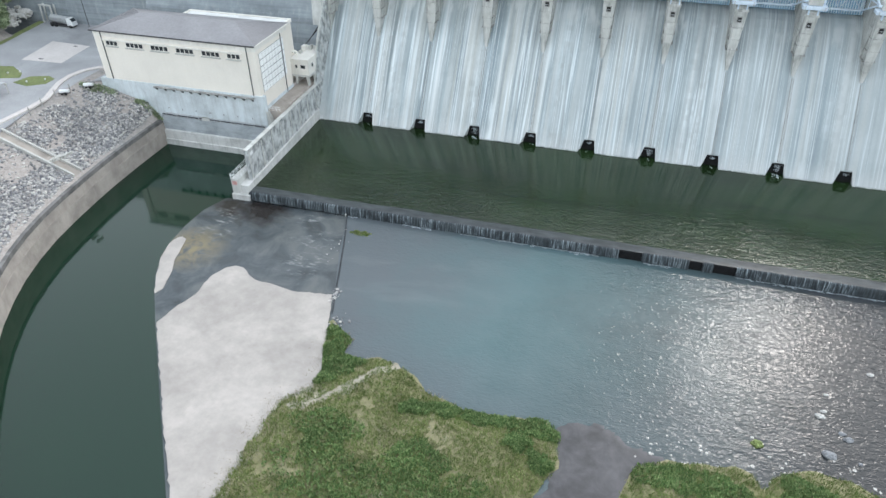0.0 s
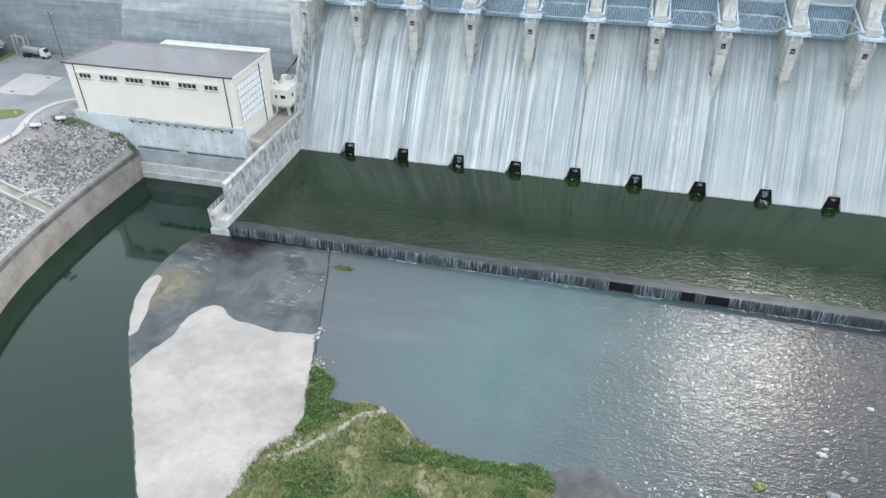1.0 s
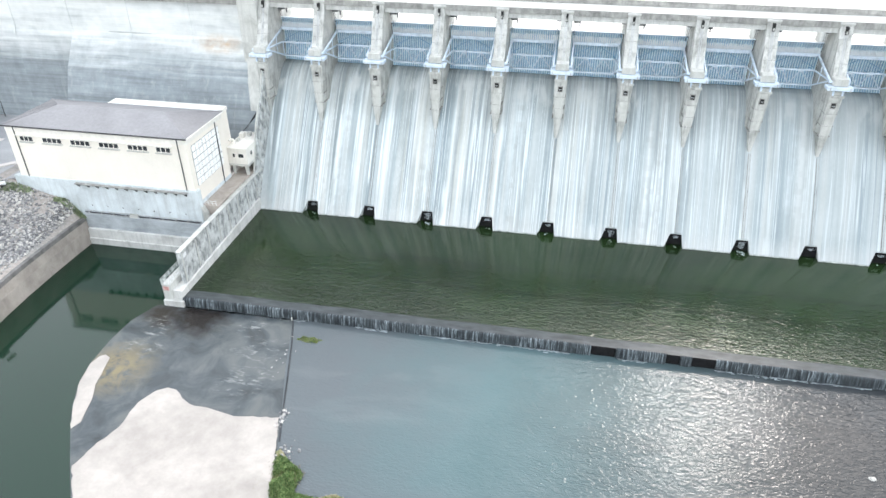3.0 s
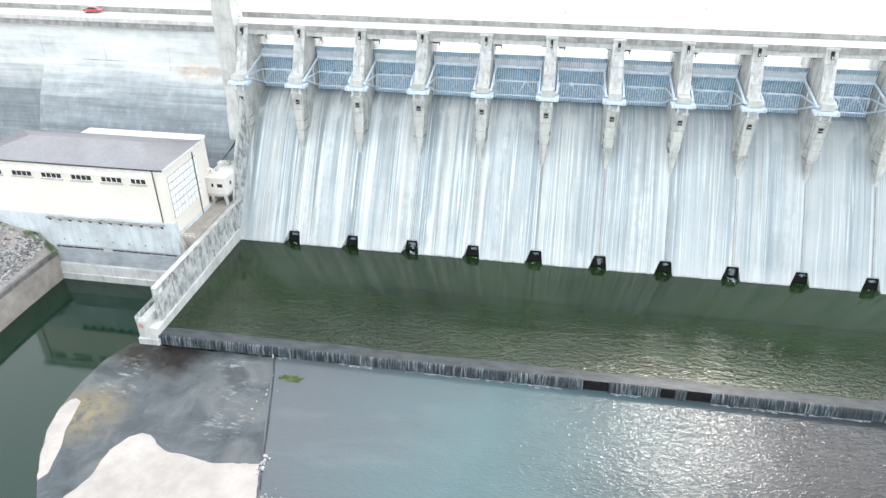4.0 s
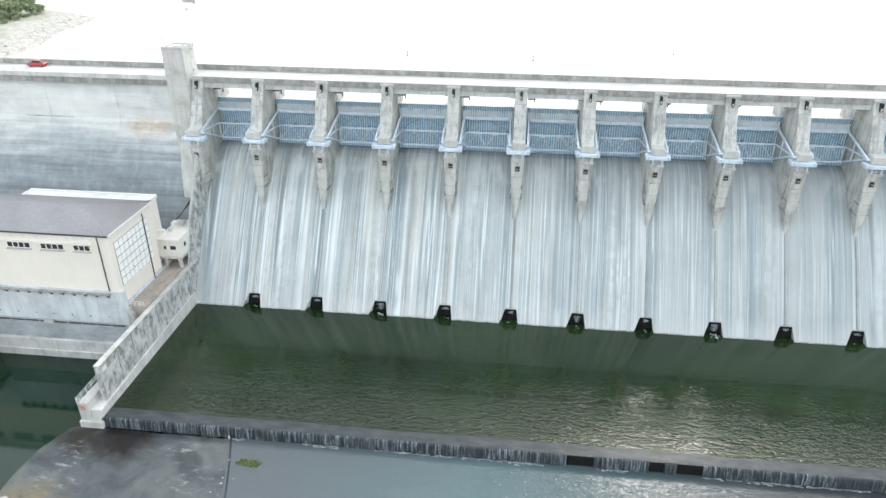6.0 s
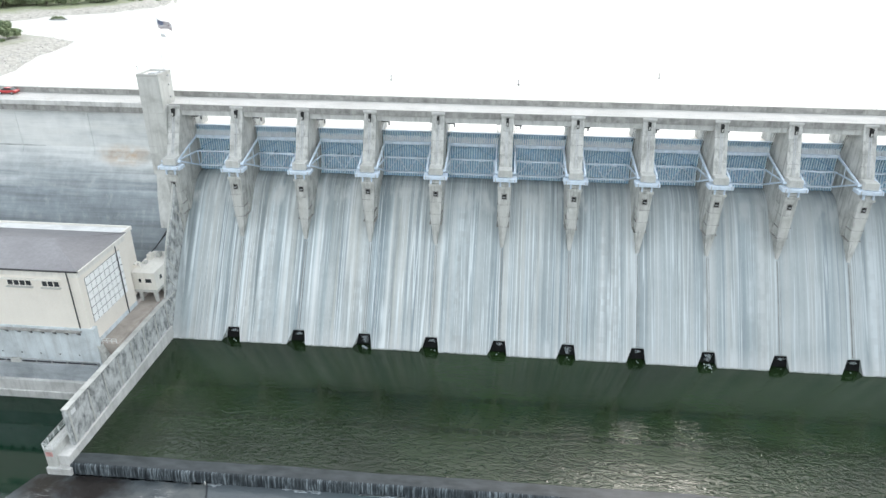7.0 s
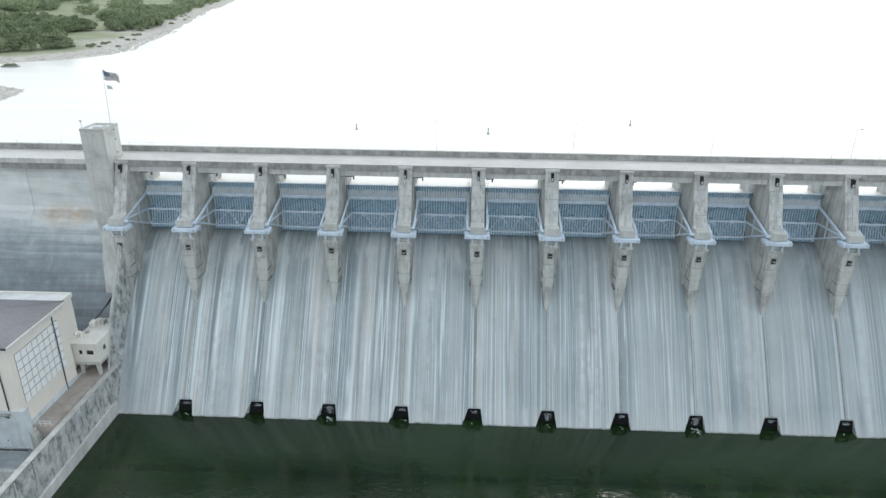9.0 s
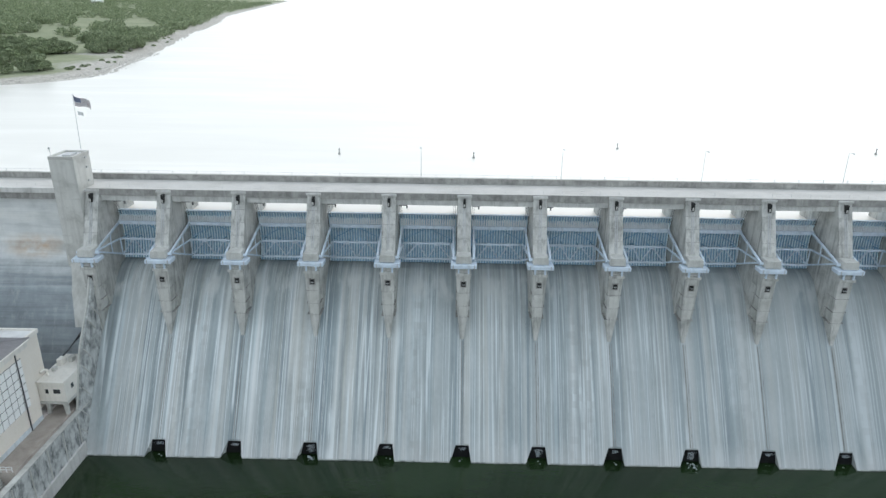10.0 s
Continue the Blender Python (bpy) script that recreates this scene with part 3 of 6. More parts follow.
# foam of small spouts in some slots
for k in range(1, 12):
    c = P * k - 1.9
    rnd = random.Random(k)
    foam = []
    for i in range(22 if k in (8, 3) else 2):
        px, py = c + rnd.gauss(0.1, 0.45), 1.2 - abs(rnd.gauss(0, 1.1 if k == 8 else 0.6))
        r = rnd.uniform(0.05, 0.2)
        foam.append(prism([(px + r * math.cos(a) * rnd.uniform(.6, 1.2), py + r * math.sin(a) * rnd.uniform(.6, 1.6)) for a in [j * math.pi / 3 for j in range(6)]], "z", 0.0, 0.03 + 0.05 * r))
    for i in range(150 if k in (3, 6, 8, 11) else 60):
        u = rnd.random() * (0.9 if k in (3, 6, 8, 11) else 0.3)
        px, pz = c + 0.1 + rnd.gauss(0.0, 0.42 - 0.2 * u), 2.2 - 1.9 * u
        r = rnd.uniform(0.02, 0.07)
        foam.append(prism([(px + r * math.cos(a) * rnd.uniform(.5, 1.1), pz + r * math.sin(a) * rnd.uniform(.9, 2.2)) for a in [j * math.pi / 3 for j in range(6)]], "y", 1.66, 1.74))
    solid("drain_spout", join(*foam), M["foam"], "white foaming spout of water from a spillway drain", "water spout", "spouts at the toe", kind="stuff")

# left flank wall of the chute
flank = thing("training_wall", (-2, 6, 0), "dark-streaked concrete flank wall beside the spillway chute", "wall", kind="structure")
FLANK = [(-1.0, 4.0), (0.2, 6.2), (1.5, 9.4), (3.2, 13.3), (4.6, 17.2), (6.0, 20.0), (9.2, 24.5), (11.0, 26.7), (13.5, 31.5)]
part("flank_wall", prism([(-1.0, -5)] + FLANK + [(13.5, 33.0), (31, 33.0), (31, -5)], "x", -1.75, -1.25), M["stained"], flank)
part("coping", prism([(y, z - 0.1) for y, z in FLANK] + [(y - 0.3, z + 0.12) for y, z in FLANK[::-1]], "x", -1.85, -1.6), M["pale"], flank, "pale coping along the sloping top edge")
for (ya, za), (yb, zb) in zip(FLANK[1:], FLANK[2:]):
    # raking ribs on the chute side
    part("raking_rib", beam((-1.2, ya + 0.2, za - 0.4), (-1.2, ya + 2.1, max(chute_z(ya + 2.1), za - 3.0)), 0.16, 0.3, (1, 0, 0)), M["pale"], flank)

# ---- piers and gates ----
pier = thing("spillway_pier", (pier_x(0), 13.5, 19), "grey streaked concrete spillway pier carrying the road", "pier", "piers of the spillway")
px = pier_x(0)
HW = 1.32
part("body", prism([(14.9, 36.6), (19.2, 46.6), (19.2, 47.42), (27.5, 47.42), (32.5, 45.0), (33.5, 20.0), (20.0, 22.0), (17.4, 23.0), (14.9, 30)], "x", px - HW, px + HW), M["pier"], pier, bevel=0.06)
part("nose", prism([(px - 1.05, 25.2), (px - 1.38, 32.4), (px - 1.38, 34.4), (px + 1.38, 34.4), (px + 1.38, 32.4), (px + 1.05, 25.2), (px + 0.25, 18.6), (px - 0.25, 18.6)], "y", 13.45, 17.5), M["pier"], pier, bevel=0.05)
yoke = part("trunnion_beam", box(px - 2.5, px + 2.5, 12.4, 15.0, 34.85, 35.65), M["paleblue"], pier, "pale blue steel trunnion beam", bevel=0.08)
for s in (-1, 1):
    part("stiffener", box(px + s * 2.0 - 0.06, px + s * 2.0 + 0.06, 12.26, 12.34, 34.8, 35.7), M["steel"], yoke)
part("bearing_block", prism([(px - 1.5, 35.75), (px - 1.5, 36.3), (px - 1.36, 37.3), (px + 1.36, 37.3), (px + 1.5, 36.3), (px + 1.5, 35.75)], "y", 12.9, 15.8), M["pale"], pier, bevel=0.1)
for s in (-1, 1):
    part("strut", box(px + s * 0.95 - 0.16, px + s * 0.95 + 0.16, 12.9, 13.3, 33.7, 34.75), M["paleblue"], pier)
    part("trunnion_hub", tube((px + s * 1.4, 14.2, 36.3), (px + s * 2.15, 14.2, 36.3), 0.3), M["paleblue"], pier)
part("corbel", box(px - 1.5, px + 1.5, 12.9, 13.6, 33.2, 33.75), M["pier"], pier, bevel=0.05)
hatch = part("access_hatch", box(px - 0.62, px + 0.62, 13.40, 13.52, 30.6, 32.0), M["parapet"], pier, "dark hatch frame in the pier face")
# flat black plate, the hatch hole's shade put into its colour
part("opening", box(px - 0.42, px + 0.42, 13.35, 13.42, 30.8, 31.8), M["void"], hatch)
part("hatch_ring", lathe([(0.3, 0), (0.3, 0.1)], (px, 13.3, 31.2), 10), M["steel"], hatch)
part("face_panel", prism([(px - 0.7, 24.6), (px - 0.85, 29.2), (px + 0.85, 29.2), (px + 0.7, 24.6)], "y", 13.43, 13.5), M["pale"], pier)


def face_y(z):
    return 14.9 + (z - 36.6) * 0.43


for s in (-0.18, 0.18):
    part("guide_rail", beam((px + s, face_y(37.6) - 0.06, 37.6), (px + s, face_y(45.4) - 0.06, 45.4), 0.12), M["steel"], pier)
# solid black box painted as the shaded inside of a slot
win = part("slot_window", box(px - 0.24, px + 0.24, 18.2, 19.26, 45.2, 46.8), M["void"], pier, "dark slot near the pier top")
part("slot_sill", box(px - 0.2, px + 0.12, 18.16, 18.22, 45.35, 45.95), M["pale"], win)
part("cap", box(px - 1.45, px + 1.45, 19.0, 20.4, 47.05, 47.5), M["ledge"], pier, bevel=0.05)
for z in (39.6, 41.9, 44.2):
    part("pour_joint", box(px - 1.34, px + 1.34, face_y(z) - 0.03, face_y(z) + 0.4, z, z + 0.06), M["parapet"], pier)
for z in (24.2, 26.6, 29.4):
    part("pour_joint", box(px - 1.38, px + 1.38, 13.42, 16.5, z, z + 0.06), M["parapet"], pier)
for s in (-1, 1):
    hoist = part("hoist_housing", join(box(px + 1.32, px + 3.6, 23.2, 26.0, 44.75, 45.15), box(px + 1.6, px + 3.2, 23.4, 24.2, 43.9, 44.75), box(px + 2.9, px + 3.15, 25.2, 25.6, 42.8, 44.75)) if s > 0 else
                 join(box(px - 3.0, px - 1.32, 23.2, 26.0, 44.75, 45.15), box(px - 2.3, px - 1.32, 23.4, 24.2, 44.1, 44.75)), M["hoist"], pier, "grey gate hoist housing under the deck")
    for d in (0.0, 0.35):
        part("hoist_cable", beam((px + s * (1.7 + d), 23.6, 44.0), (px + s * (1.7 + d), 25.4, 40.6), 0.05), M["darksteel"], hoist)
for k in range(1, BAYS + 1):
    copy_thing(pier, pose(pier_x(k), 13.5, 19))
pier.location.x += 0.6

# tainter gate in bay 1, between x = -0.8 and 11.1
gx = (pier_x(0) + pier_x(1)) / 2
GH = 5.95
TY, TZ, GR = 14.2, 36.5, 12.6
A0, A1 = -26.3, 23.6


def gate_pt(deg, r=GR):
    return TY + r * math.cos(radians(deg)), TZ + r * math.sin(radians(deg))


gate = thing("tainter_gate", (gx, 25, 31), "blue painted steel tainter gate with pale truss and arms, closed", "gate", "gates of the spillway")
arc = [A0 + (A1 - A0) * i / 20 for i in range(21)]
part("skin_plate", prism([gate_pt(a) for a in arc] + [gate_pt(a, GR + 0.06) for a in arc[::-1]], "x", gx - GH, gx + GH), M["blue"], gate)
rib_poly = [gate_pt(a, GR - 0.42) for a in arc[::2]] + [gate_pt(a, GR) for a in arc[::-2]]
flange_poly = [gate_pt(a, GR - 0.5) for a in arc[::2]] + [gate_pt(a, GR - 0.42) for a in arc[::-2]]
for i in range(22):
    x = gx - GH + 0.2 + i * (2 * GH - 0.4) / 21
    rib = part("rib", prism(rib_poly, "x", x - 0.03, x + 0.03), M["blue"], gate)
    part("rib_flange", prism(flange_poly, "x", x - 0.14, x + 0.14), M["gateflange"], rib)
yt, zt = gate_pt(A1, GR - 0.1)
part("top_seal", box(gx - GH, gx + GH, yt - 0.35, yt + 0.35, zt - 0.05, zt + 0.12), M["paleblue"], gate)
NODES = [(13.5, 10.9), (-3.5, 9.3), (-23.0, 10.3)]
gy = []
for a, r in NODES:
    gy.append(gate_pt(a, r))
top_girder = part("upper_girder", box(gx - 5.55, gx + 5.55, gy[0][0] - 0.15, gy[0][0] + 1.1, gy[0][1] - 0.32, gy[0][1] + 0.1), M["paleblue"], gate, "pale blue upper girder")
part("girder_lip", box(gx - 5.55, gx + 5.55, gy[0][0] - 0.2, gy[0][0] - 0.08, gy[0][1] - 0.42, gy[0][1] + 0.35), M["paleblue"], top_girder)
# row of pieces whitened to show light falling on the ribs from above
for i in range(24):
    x = gx - 5.4 + i * 10.8 / 23
    part("bracket", prism([(gy[0][0] + 0.1, gy[0][1] + 0.1), (gy[0][0] + 1.0, gy[0][1] + 1.35), (gy[0][0] + 1.25, gy[0][1] + 1.35), (gy[0][0] + 1.25, gy[0][1] + 0.1)], "x", x - 0.15, x + 0.15), M["whitesteel"], top_girder)
part("middle_chord", box(gx - 4.9, gx + 4.9, gy[1][0] - 0.18, gy[1][0] + 0.18, gy[1][1] - 0.18, gy[1][1] + 0.18), M["paleblue"], gate)
part("lower_chord", box(gx - 4.9, gx + 4.9, gy[2][0] - 0.2, gy[2][0] + 0.2, gy[2][1] - 0.2, gy[2][1] + 0.2), M["paleblue"], gate)
zig = [(-4.8, 2), (-2.0, 1), (0.0, 2), (2.0, 1), (4.8, 2)]
for (xa, ia), (xb, ib) in zip(zig, zig[1:]):
    part("diagonal", beam((gx + xa, *gy[ia]), (gx + xb, *gy[ib]), 0.2), M["paleblue"], gate)
for x in (-2.0, 2.0):
    part("gusset", box(gx + x - 0.5, gx + x + 0.5, gy[1][0] - 0.22, gy[1][0] - 0.16, gy[1][1] - 0.35, gy[1][1] + 0.35), M["paleblue"], gate)
for xa, xb in ((-4.9, 0.0), (0.0, 4.9)):
    part("upper_diagonal", beam((gx + (xa if xa else xb), gy[1][0] + 1.5, gy[1][1] + 0.3), (gx, gy[0][0] + 0.3, gy[0][1] - 0.3), 0.12), M["blue"], gate)
for i in (1, 2):
    for x in (-4.6, -1.6, 1.6, 4.6):
        a = NODES[i][0]
        part("standoff", beam((gx + x, *gy[i]), (gx + x, *gate_pt(a, GR - 0.3)), 0.18), M["blue"], gate)
for s in (-1, 1):
    hub = (gx + s * 5.35, TY, TZ)
    ends = [(gx + s * 5.25, *gy[0]), (gx + s * 4.85, *gy[1]), (gx + s * 4.85, *gy[2])]
    for e, w in zip(ends, (0.38, 0.3, 0.34)):
        part("arm", beam(hub, e, w), M["paleblue"], gate)
    mids = [Vector(hub).lerp(Vector(e), 0.62) for e in ends]
    part("arm_tie", beam(mids[0], mids[1], 0.16), M["paleblue"], gate)
    part("arm_tie", beam(mids[1], mids[2], 0.16), M["paleblue"], gate)
    part("end_post", beam(ends[1], ends[2], 0.22), M["paleblue"], gate)
    part("side_seal", prism([gate_pt(a, GR - 0.5) for a in arc] + [gate_pt(a, GR + 0.02) for a in arc[::-1]], "x", gx + s * GH - 0.05, gx + s * GH + 0.05), M["darksteel"], gate)
for k in range(1, BAYS):
    copy_thing(gate, pose(gx + P * k, 25, 31))

# ---- road on the crest ----
WEST = -170.0
crest = thing("crest_road", (P * 5, 23, ROAD), "pale concrete road deck along the dam crest", "road", kind="structure")
part("deck", box(WEST, END_X, 19.7, 27.7, 46.85, ROAD), M["road"], crest)
for k in range(0, BAYS):
    a, b = pier_x(k) + 1.3, pier_x(k + 1) - 1.3
    part("girder", prism([(19.75, 45.15), (19.75, 46.45), (20.6, 46.45), (20.5, 45.15)], "x", a, b), M["girder"], crest, "pale stained concrete girder", bevel=0.04)
    part("girder", box(a, b, 26.6, 27.4, 45.15, 46.85), M["ledge"], crest)
    for i in range(1, 8):
        x = a + (b - a) * i / 8
        part("diaphragm", box(x - 0.06, x + 0.06, 19.68, 19.76, 45.2, 46.4), M["ledge"], crest)
part("near_kerb", box(-2.6, END_X, 19.4, 19.95, 46.4, ROAD + 0.2), M["road"], crest)
# darker concrete colour paints the overhang's shade along the deck edge
part("near_fascia", box(-2.6, END_X, 19.3, 19.4, 46.35, ROAD + 0.12), M["parapet"], crest, "deck edge darkened for the shade of the overhang")
part("far_parapet", box(WEST, END_X, 27.25, 27.7, ROAD, ROAD + 1.15), M["parapet"], crest, "dark weathered parapet on the lake side", bevel=0.05)
part("parapet_cap", box(WEST, END_X, 27.18, 27.78, ROAD + 1.15, ROAD + 1.28), M["kerb"], crest)
rail = thing("guard_rail", (P * 5, 19.7, ROAD), "thin galvanised guard rail along the downstream road edge", "railing", kind="structure")
for dz in (0.45, 0.85):
    part("rail_bar", beam((WEST, 19.72, ROAD + 0.1 + dz), (END_X, 19.72, ROAD + 0.1 + dz), 0.015), M["steel"], rail)
post = mesh_of("rail_post", box(-0.02, 0.02, -0.02, 0.02, 0, 0.95), M["steel"])
for i in range(int((END_X - WEST) / 3.66)):
    ob = new("rail_post", post)
    ob.parent = rail
    ob.location = (WEST + i * 3.66 - P * 5, 0.0, 0.1)
# fence on the parapet
wire = thing("parapet_fence", (P * 5, 27.5, ROAD + 1.28), "thin wire fence on the lake-side parapet", "fence", kind="structure")
part("wire", beam((WEST, 27.5, ROAD + 1.85), (END_X, 27.5, ROAD + 1.85), 0.03), M["steel"], wire)
fpost = mesh_of("fence_post", box(-0.035, 0.035, -0.035, 0.035, 0, 0.62), M["steel"])
for i in range(int((END_X - WEST) / 4.9)):
    ob = new("fence_post", fpost)
    ob.parent = wire
    ob.location = (WEST + i * 4.9 - P * 5, 0, 0)

# ---- non-overflow dam on the left ----
dam = thing("dam_wall", (-60, 20, 12), "high mass-concrete dam wall with lift lines and dark damp stains", "dam", kind="structure")
DAM = [(31.5, -5), (31.5, 45.4), (20.3, 45.4), (20.3, 37.0), (19.6, 35.4), (14.6, 28.2), (7.5, 12.0), (7.5, -5)]
DAM_LOW = [(31.5, -5), (31.5, 45.4), (20.3, 45.4), (20.3, 37.0), (20.0, 35.4), (19.4, 28.2), (18.2, 12.0), (18.2, -5)]
edges = [-1.78, -22.7, -39.8, -56.8, -73.8, -90.8, -107.8, -124.8, -141.8, -170.0]
for a, b in zip(edges, edges[1:]):
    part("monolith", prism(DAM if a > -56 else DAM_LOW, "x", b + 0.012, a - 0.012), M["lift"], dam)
    part("joint_strip", prism([(20.12, 45.2), (20.35, 45.2), (20.35, 37.0), (19.6, 35.4), (19.45, 35.4), (20.12, 37.0)], "x", b - 0.35, b + 0.35) if b > -160 else box(b, b + 0.2, 20, 21, 40, 45), M["lift"], dam)
# the shadow below the road is put in by this darker concrete
part("walkway_bracket", box(WEST, -7.8, 19.3, 20.8, 45.4, 46.85), M["parapet"], dam, "cantilever under the road in a dark colour for its shade")
part("walkway_edge", box(WEST, -7.8, 19.0, 19.35, 46.7, ROAD + 0.2), M["ledge"], dam)
part("lift_ledge", box(-46.0, -34.0, 20.1, 20.4, 36.95, 37.1), M["stained"], dam)

tower = thing("elevator_tower", (-5.3, 20, 12), "tall square concrete elevator tower with a flat open top", "tower")
TX0, TX1 = -7.75, -2.95
part("shaft", box(TX0, TX1, 17.3, 23.3, 20, 53.7), M["pale"], tower, "pale concrete shaft", bevel=0.08)
SLOPE = [(37.0, 17.25), (33.0, 17.2), (30.0, 15.75), (28.2, 14.45), (26.0, 13.5), (23.5, 12.4), (21.5, 11.5)]
fv, ff = [], []
for i, (z, y) in enumerate(SLOPE):
    k = (37.0 - z) / 15.5
    xa = TX0 + 2.5 * k
    fv += [(xa, y, z), (TX1 - 0.5 * k, y, z), (TX1 - 0.5 * k, 19.5, z), (xa, 19.5, z)]
    if i:
        ff += [(4 * i - 4 + j, 4 * i - 4 + (j + 1) % 4, 4 * i + (j + 1) % 4, 4 * i + j) for j in range(4)]
ff += [(3, 2, 1, 0), (4 * len(SLOPE) - 4, 4 * len(SLOPE) - 3, 4 * len(SLOPE) - 2, 4 * len(SLOPE) - 1)]
part("sloping_foot", (fv, ff), M["pale"], tower, "pale foot that runs out on the sloping dam face")
part("top_rim", join(box(TX0, TX1, 17.3, 17.7, 53.7, 54.3), box(TX0, TX1, 22.9, 23.3, 53.7, 54.3), box(TX0, TX0 + 0.4, 17.7, 22.9, 53.7, 54.3), box(TX1 - 0.4, TX1, 17.7, 22.9, 53.7, 54.3)), M["kerb"], tower)
part("roof_slab", box(TX0 + 0.4, TX1 - 0.4, 17.7, 22.9, 53.7, 53.95), M["whiteroof"], tower)
part("roof_hatch", box(-5.9, -4.3, 19.0, 21.4, 53.95, 54.3), M["steel"], tower)
for z in (31.0, 38.5, 46.0):
    part("band", box(TX0 - 0.03, TX1 + 0.03, 17.26, 17.3, z, z + 0.1), M["kerb"], tower)
part("antenna", join(beam((-7.5, 18, 54.3), (-7.5, 18, 56.0), 0.07), beam((-7.8, 18, 55.3), (-7.2, 18, 55.6), 0.05), box(-7.75, -7.4, 17.9, 18.1, 55.6, 55.9)), M["steel"], tower)
for i, z in enumerate((48.6, 51.3, 53.2)):
    part("light_fitting", box(TX1, TX1 + 0.25, 21.2, 21.6, z, z + 0.35), M["steel"], tower)

pole = thing("flagpole", (-4.8, 23.7, 47.5), "slender steel flagpole beside the tower with flags flying", "flagpole")
part("mast", tube((-4.8, 23.7, 47.5), (-4.55, 23.9, 65.2), 0.08, 0.035, 8), M["steel"], pole)
# flag colours greyed for the glare of the bright background
stripe_mats = {"r": surface("greyed_red_cloth", (0.3, 0.22, 0.24), scale=1.0), "w": M["whitepaint"], "b": surface("greyed_blue_cloth", (0.16, 0.18, 0.26), scale=1.0)}


def cloth(u, w, x0=-4.5, z0=64.9, width=3.3, height=1.9):
    return (x0 + u * width, 24.0 - 0.35 * math.sin(u * 7) - 0.2 * u, z0 - w * height * (1 - 0.25 * u) - 1.25 * u - 0.12 * math.sin(u * 6 + w))


flag = part("flag", grid([i / 12 * 0.42 for i in range(13)], [j / 6 * 0.54 for j in range(7)], cloth), stripe_mats["b"], pole, "blue corner of a striped flag")
for i in range(13):
    u0 = 0.42 if i < 7 else 0.0
    part("stripe", grid([u0 + (1 - u0) * j / 12 for j in range(13)], [i / 13, (i + 1) / 13], cloth), stripe_mats["r" if i % 2 == 0 else "w"], flag)
part("lower_flag", grid([j / 8 for j in range(9)], [j / 3 for j in range(4)], lambda u, w: cloth(u, w, -4.2, 62.3, 1.3, 0.9)), M["whitepaint"], pole, "small pale flag")

lamp = thing("street_lamp", (62.2, 27.5, ROAD + 1.28), "slender grey street lamp post on the lake-side parapet", "street lamp", "lamps along the crest road")
part("post", tube((62.2, 27.5, ROAD + 1.28), (62.2, 27.5, 55.0), 0.065, 0.04, 8), M["steel"], lamp)
part("arm", beam((62.2, 27.5, 54.9), (62.2, 26.2, 55.2), 0.07), M["steel"], lamp)
part("head", box(62.05, 62.35, 25.7, 26.3, 55.1, 55.3), M["steel"], lamp, bevel=0.04)
for k in (1, 2, 3, 4):
    copy_thing(lamp, pose(62.2 + 28.45 * k, 27.5, ROAD + 1.28))

# ---- stilling basin end sill ----
sill = thing("end_sill", (P * 5, -38.3, POOL), "low dark wet concrete end sill with water spilling over", "weir", kind="structure")
gaps = [(81.6, 86.1), (95.2, 97.7), (99.8, 104.0)]
cuts = sorted([-1.0, END_X] + [c for g in gaps for c in g] + [12.4, 27.0, 41.7, 56.3, 70.9, 118.0, 132.6, 147.0, 162.0, 177.0, 192.0])
for a, b in zip(cuts, cuts[1:]):
    dry = (a, b) in gaps
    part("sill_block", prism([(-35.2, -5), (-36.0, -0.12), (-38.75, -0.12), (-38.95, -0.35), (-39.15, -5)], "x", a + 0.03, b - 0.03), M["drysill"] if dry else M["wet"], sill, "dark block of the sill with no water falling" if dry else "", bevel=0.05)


def fall_material():
    m, t, b = start_mat("spilling_water", 0.45, 0, 0.2)
    s = noise_tex(t, coords(t, (3.6, 0.4, 0.25), vary=False, world_space=True), 1.0, 6, 0.7)
    big = noise_tex(t, coords(t, (0.16, 0.1, 0.1), vary=False, world_space=True), 1.0, 3, 0.5)
    col = ramp(t, s, [(0.4, (0.02, 0.024, 0.028)), (0.52, (0.06, 0.072, 0.08)), (0.62, (0.22, 0.26, 0.28)), (0.76, (0.62, 0.65, 0.66))])
    col = mix(t, ramp(t, big, [(0.36, (0.8,)), (0.52, (0.0,))]), col, (0.035, 0.042, 0.046))
    t.links.new(col, b.inputs["Base Color"])
    bump(t, b, s, 0.6, 0.08)
    return m


M["fall"] = fall_material()
for a, b in zip(cuts, cuts[1:]):
    if (a, b) in gaps:
        continue
    n = max(3, int((b - a) / 0.5))
    rnd = random.Random(int(a))
    wob = [rnd.uniform(-0.06, 0.06) for _ in range(n + 1)]
    us = list(range(n + 1))
    prof = [(-38.7, -0.01), (-38.95, -0.04), (-39.12, -0.25), (-39.25, -1.1), (-39.35, POOL - 0.1)]
    part("falling_water", grid(us, list(range(5)), lambda i, j: (a + 0.05 + (b - a - 0.1) * i / n, prof[j][0] + wob[i] * (j > 1) * 1.5, prof[j][1])), M["fall"], sill, "thin veil of water streaked white", smooth=True)
def crest_material():
    m, t, b = start_mat("sill_water_sheet", 0.3, 0, 0.5)
    b.inputs["IOR"].default_value = 1.36
    vec = coords(t, (0.5, 1.2, 1), vary=False, world_space=True)
    t.links.new(ramp(t, noise_tex(t, vec, 0.5, 4, 0.6), [(0.35, (0.035, 0.042, 0.045)), (0.65, (0.075, 0.085, 0.09))]), b.inputs["Base Color"])
    bump(t, b, noise_tex(t, vec, 1.2, 2, 0.5), 0.25, 0.05)
    return m


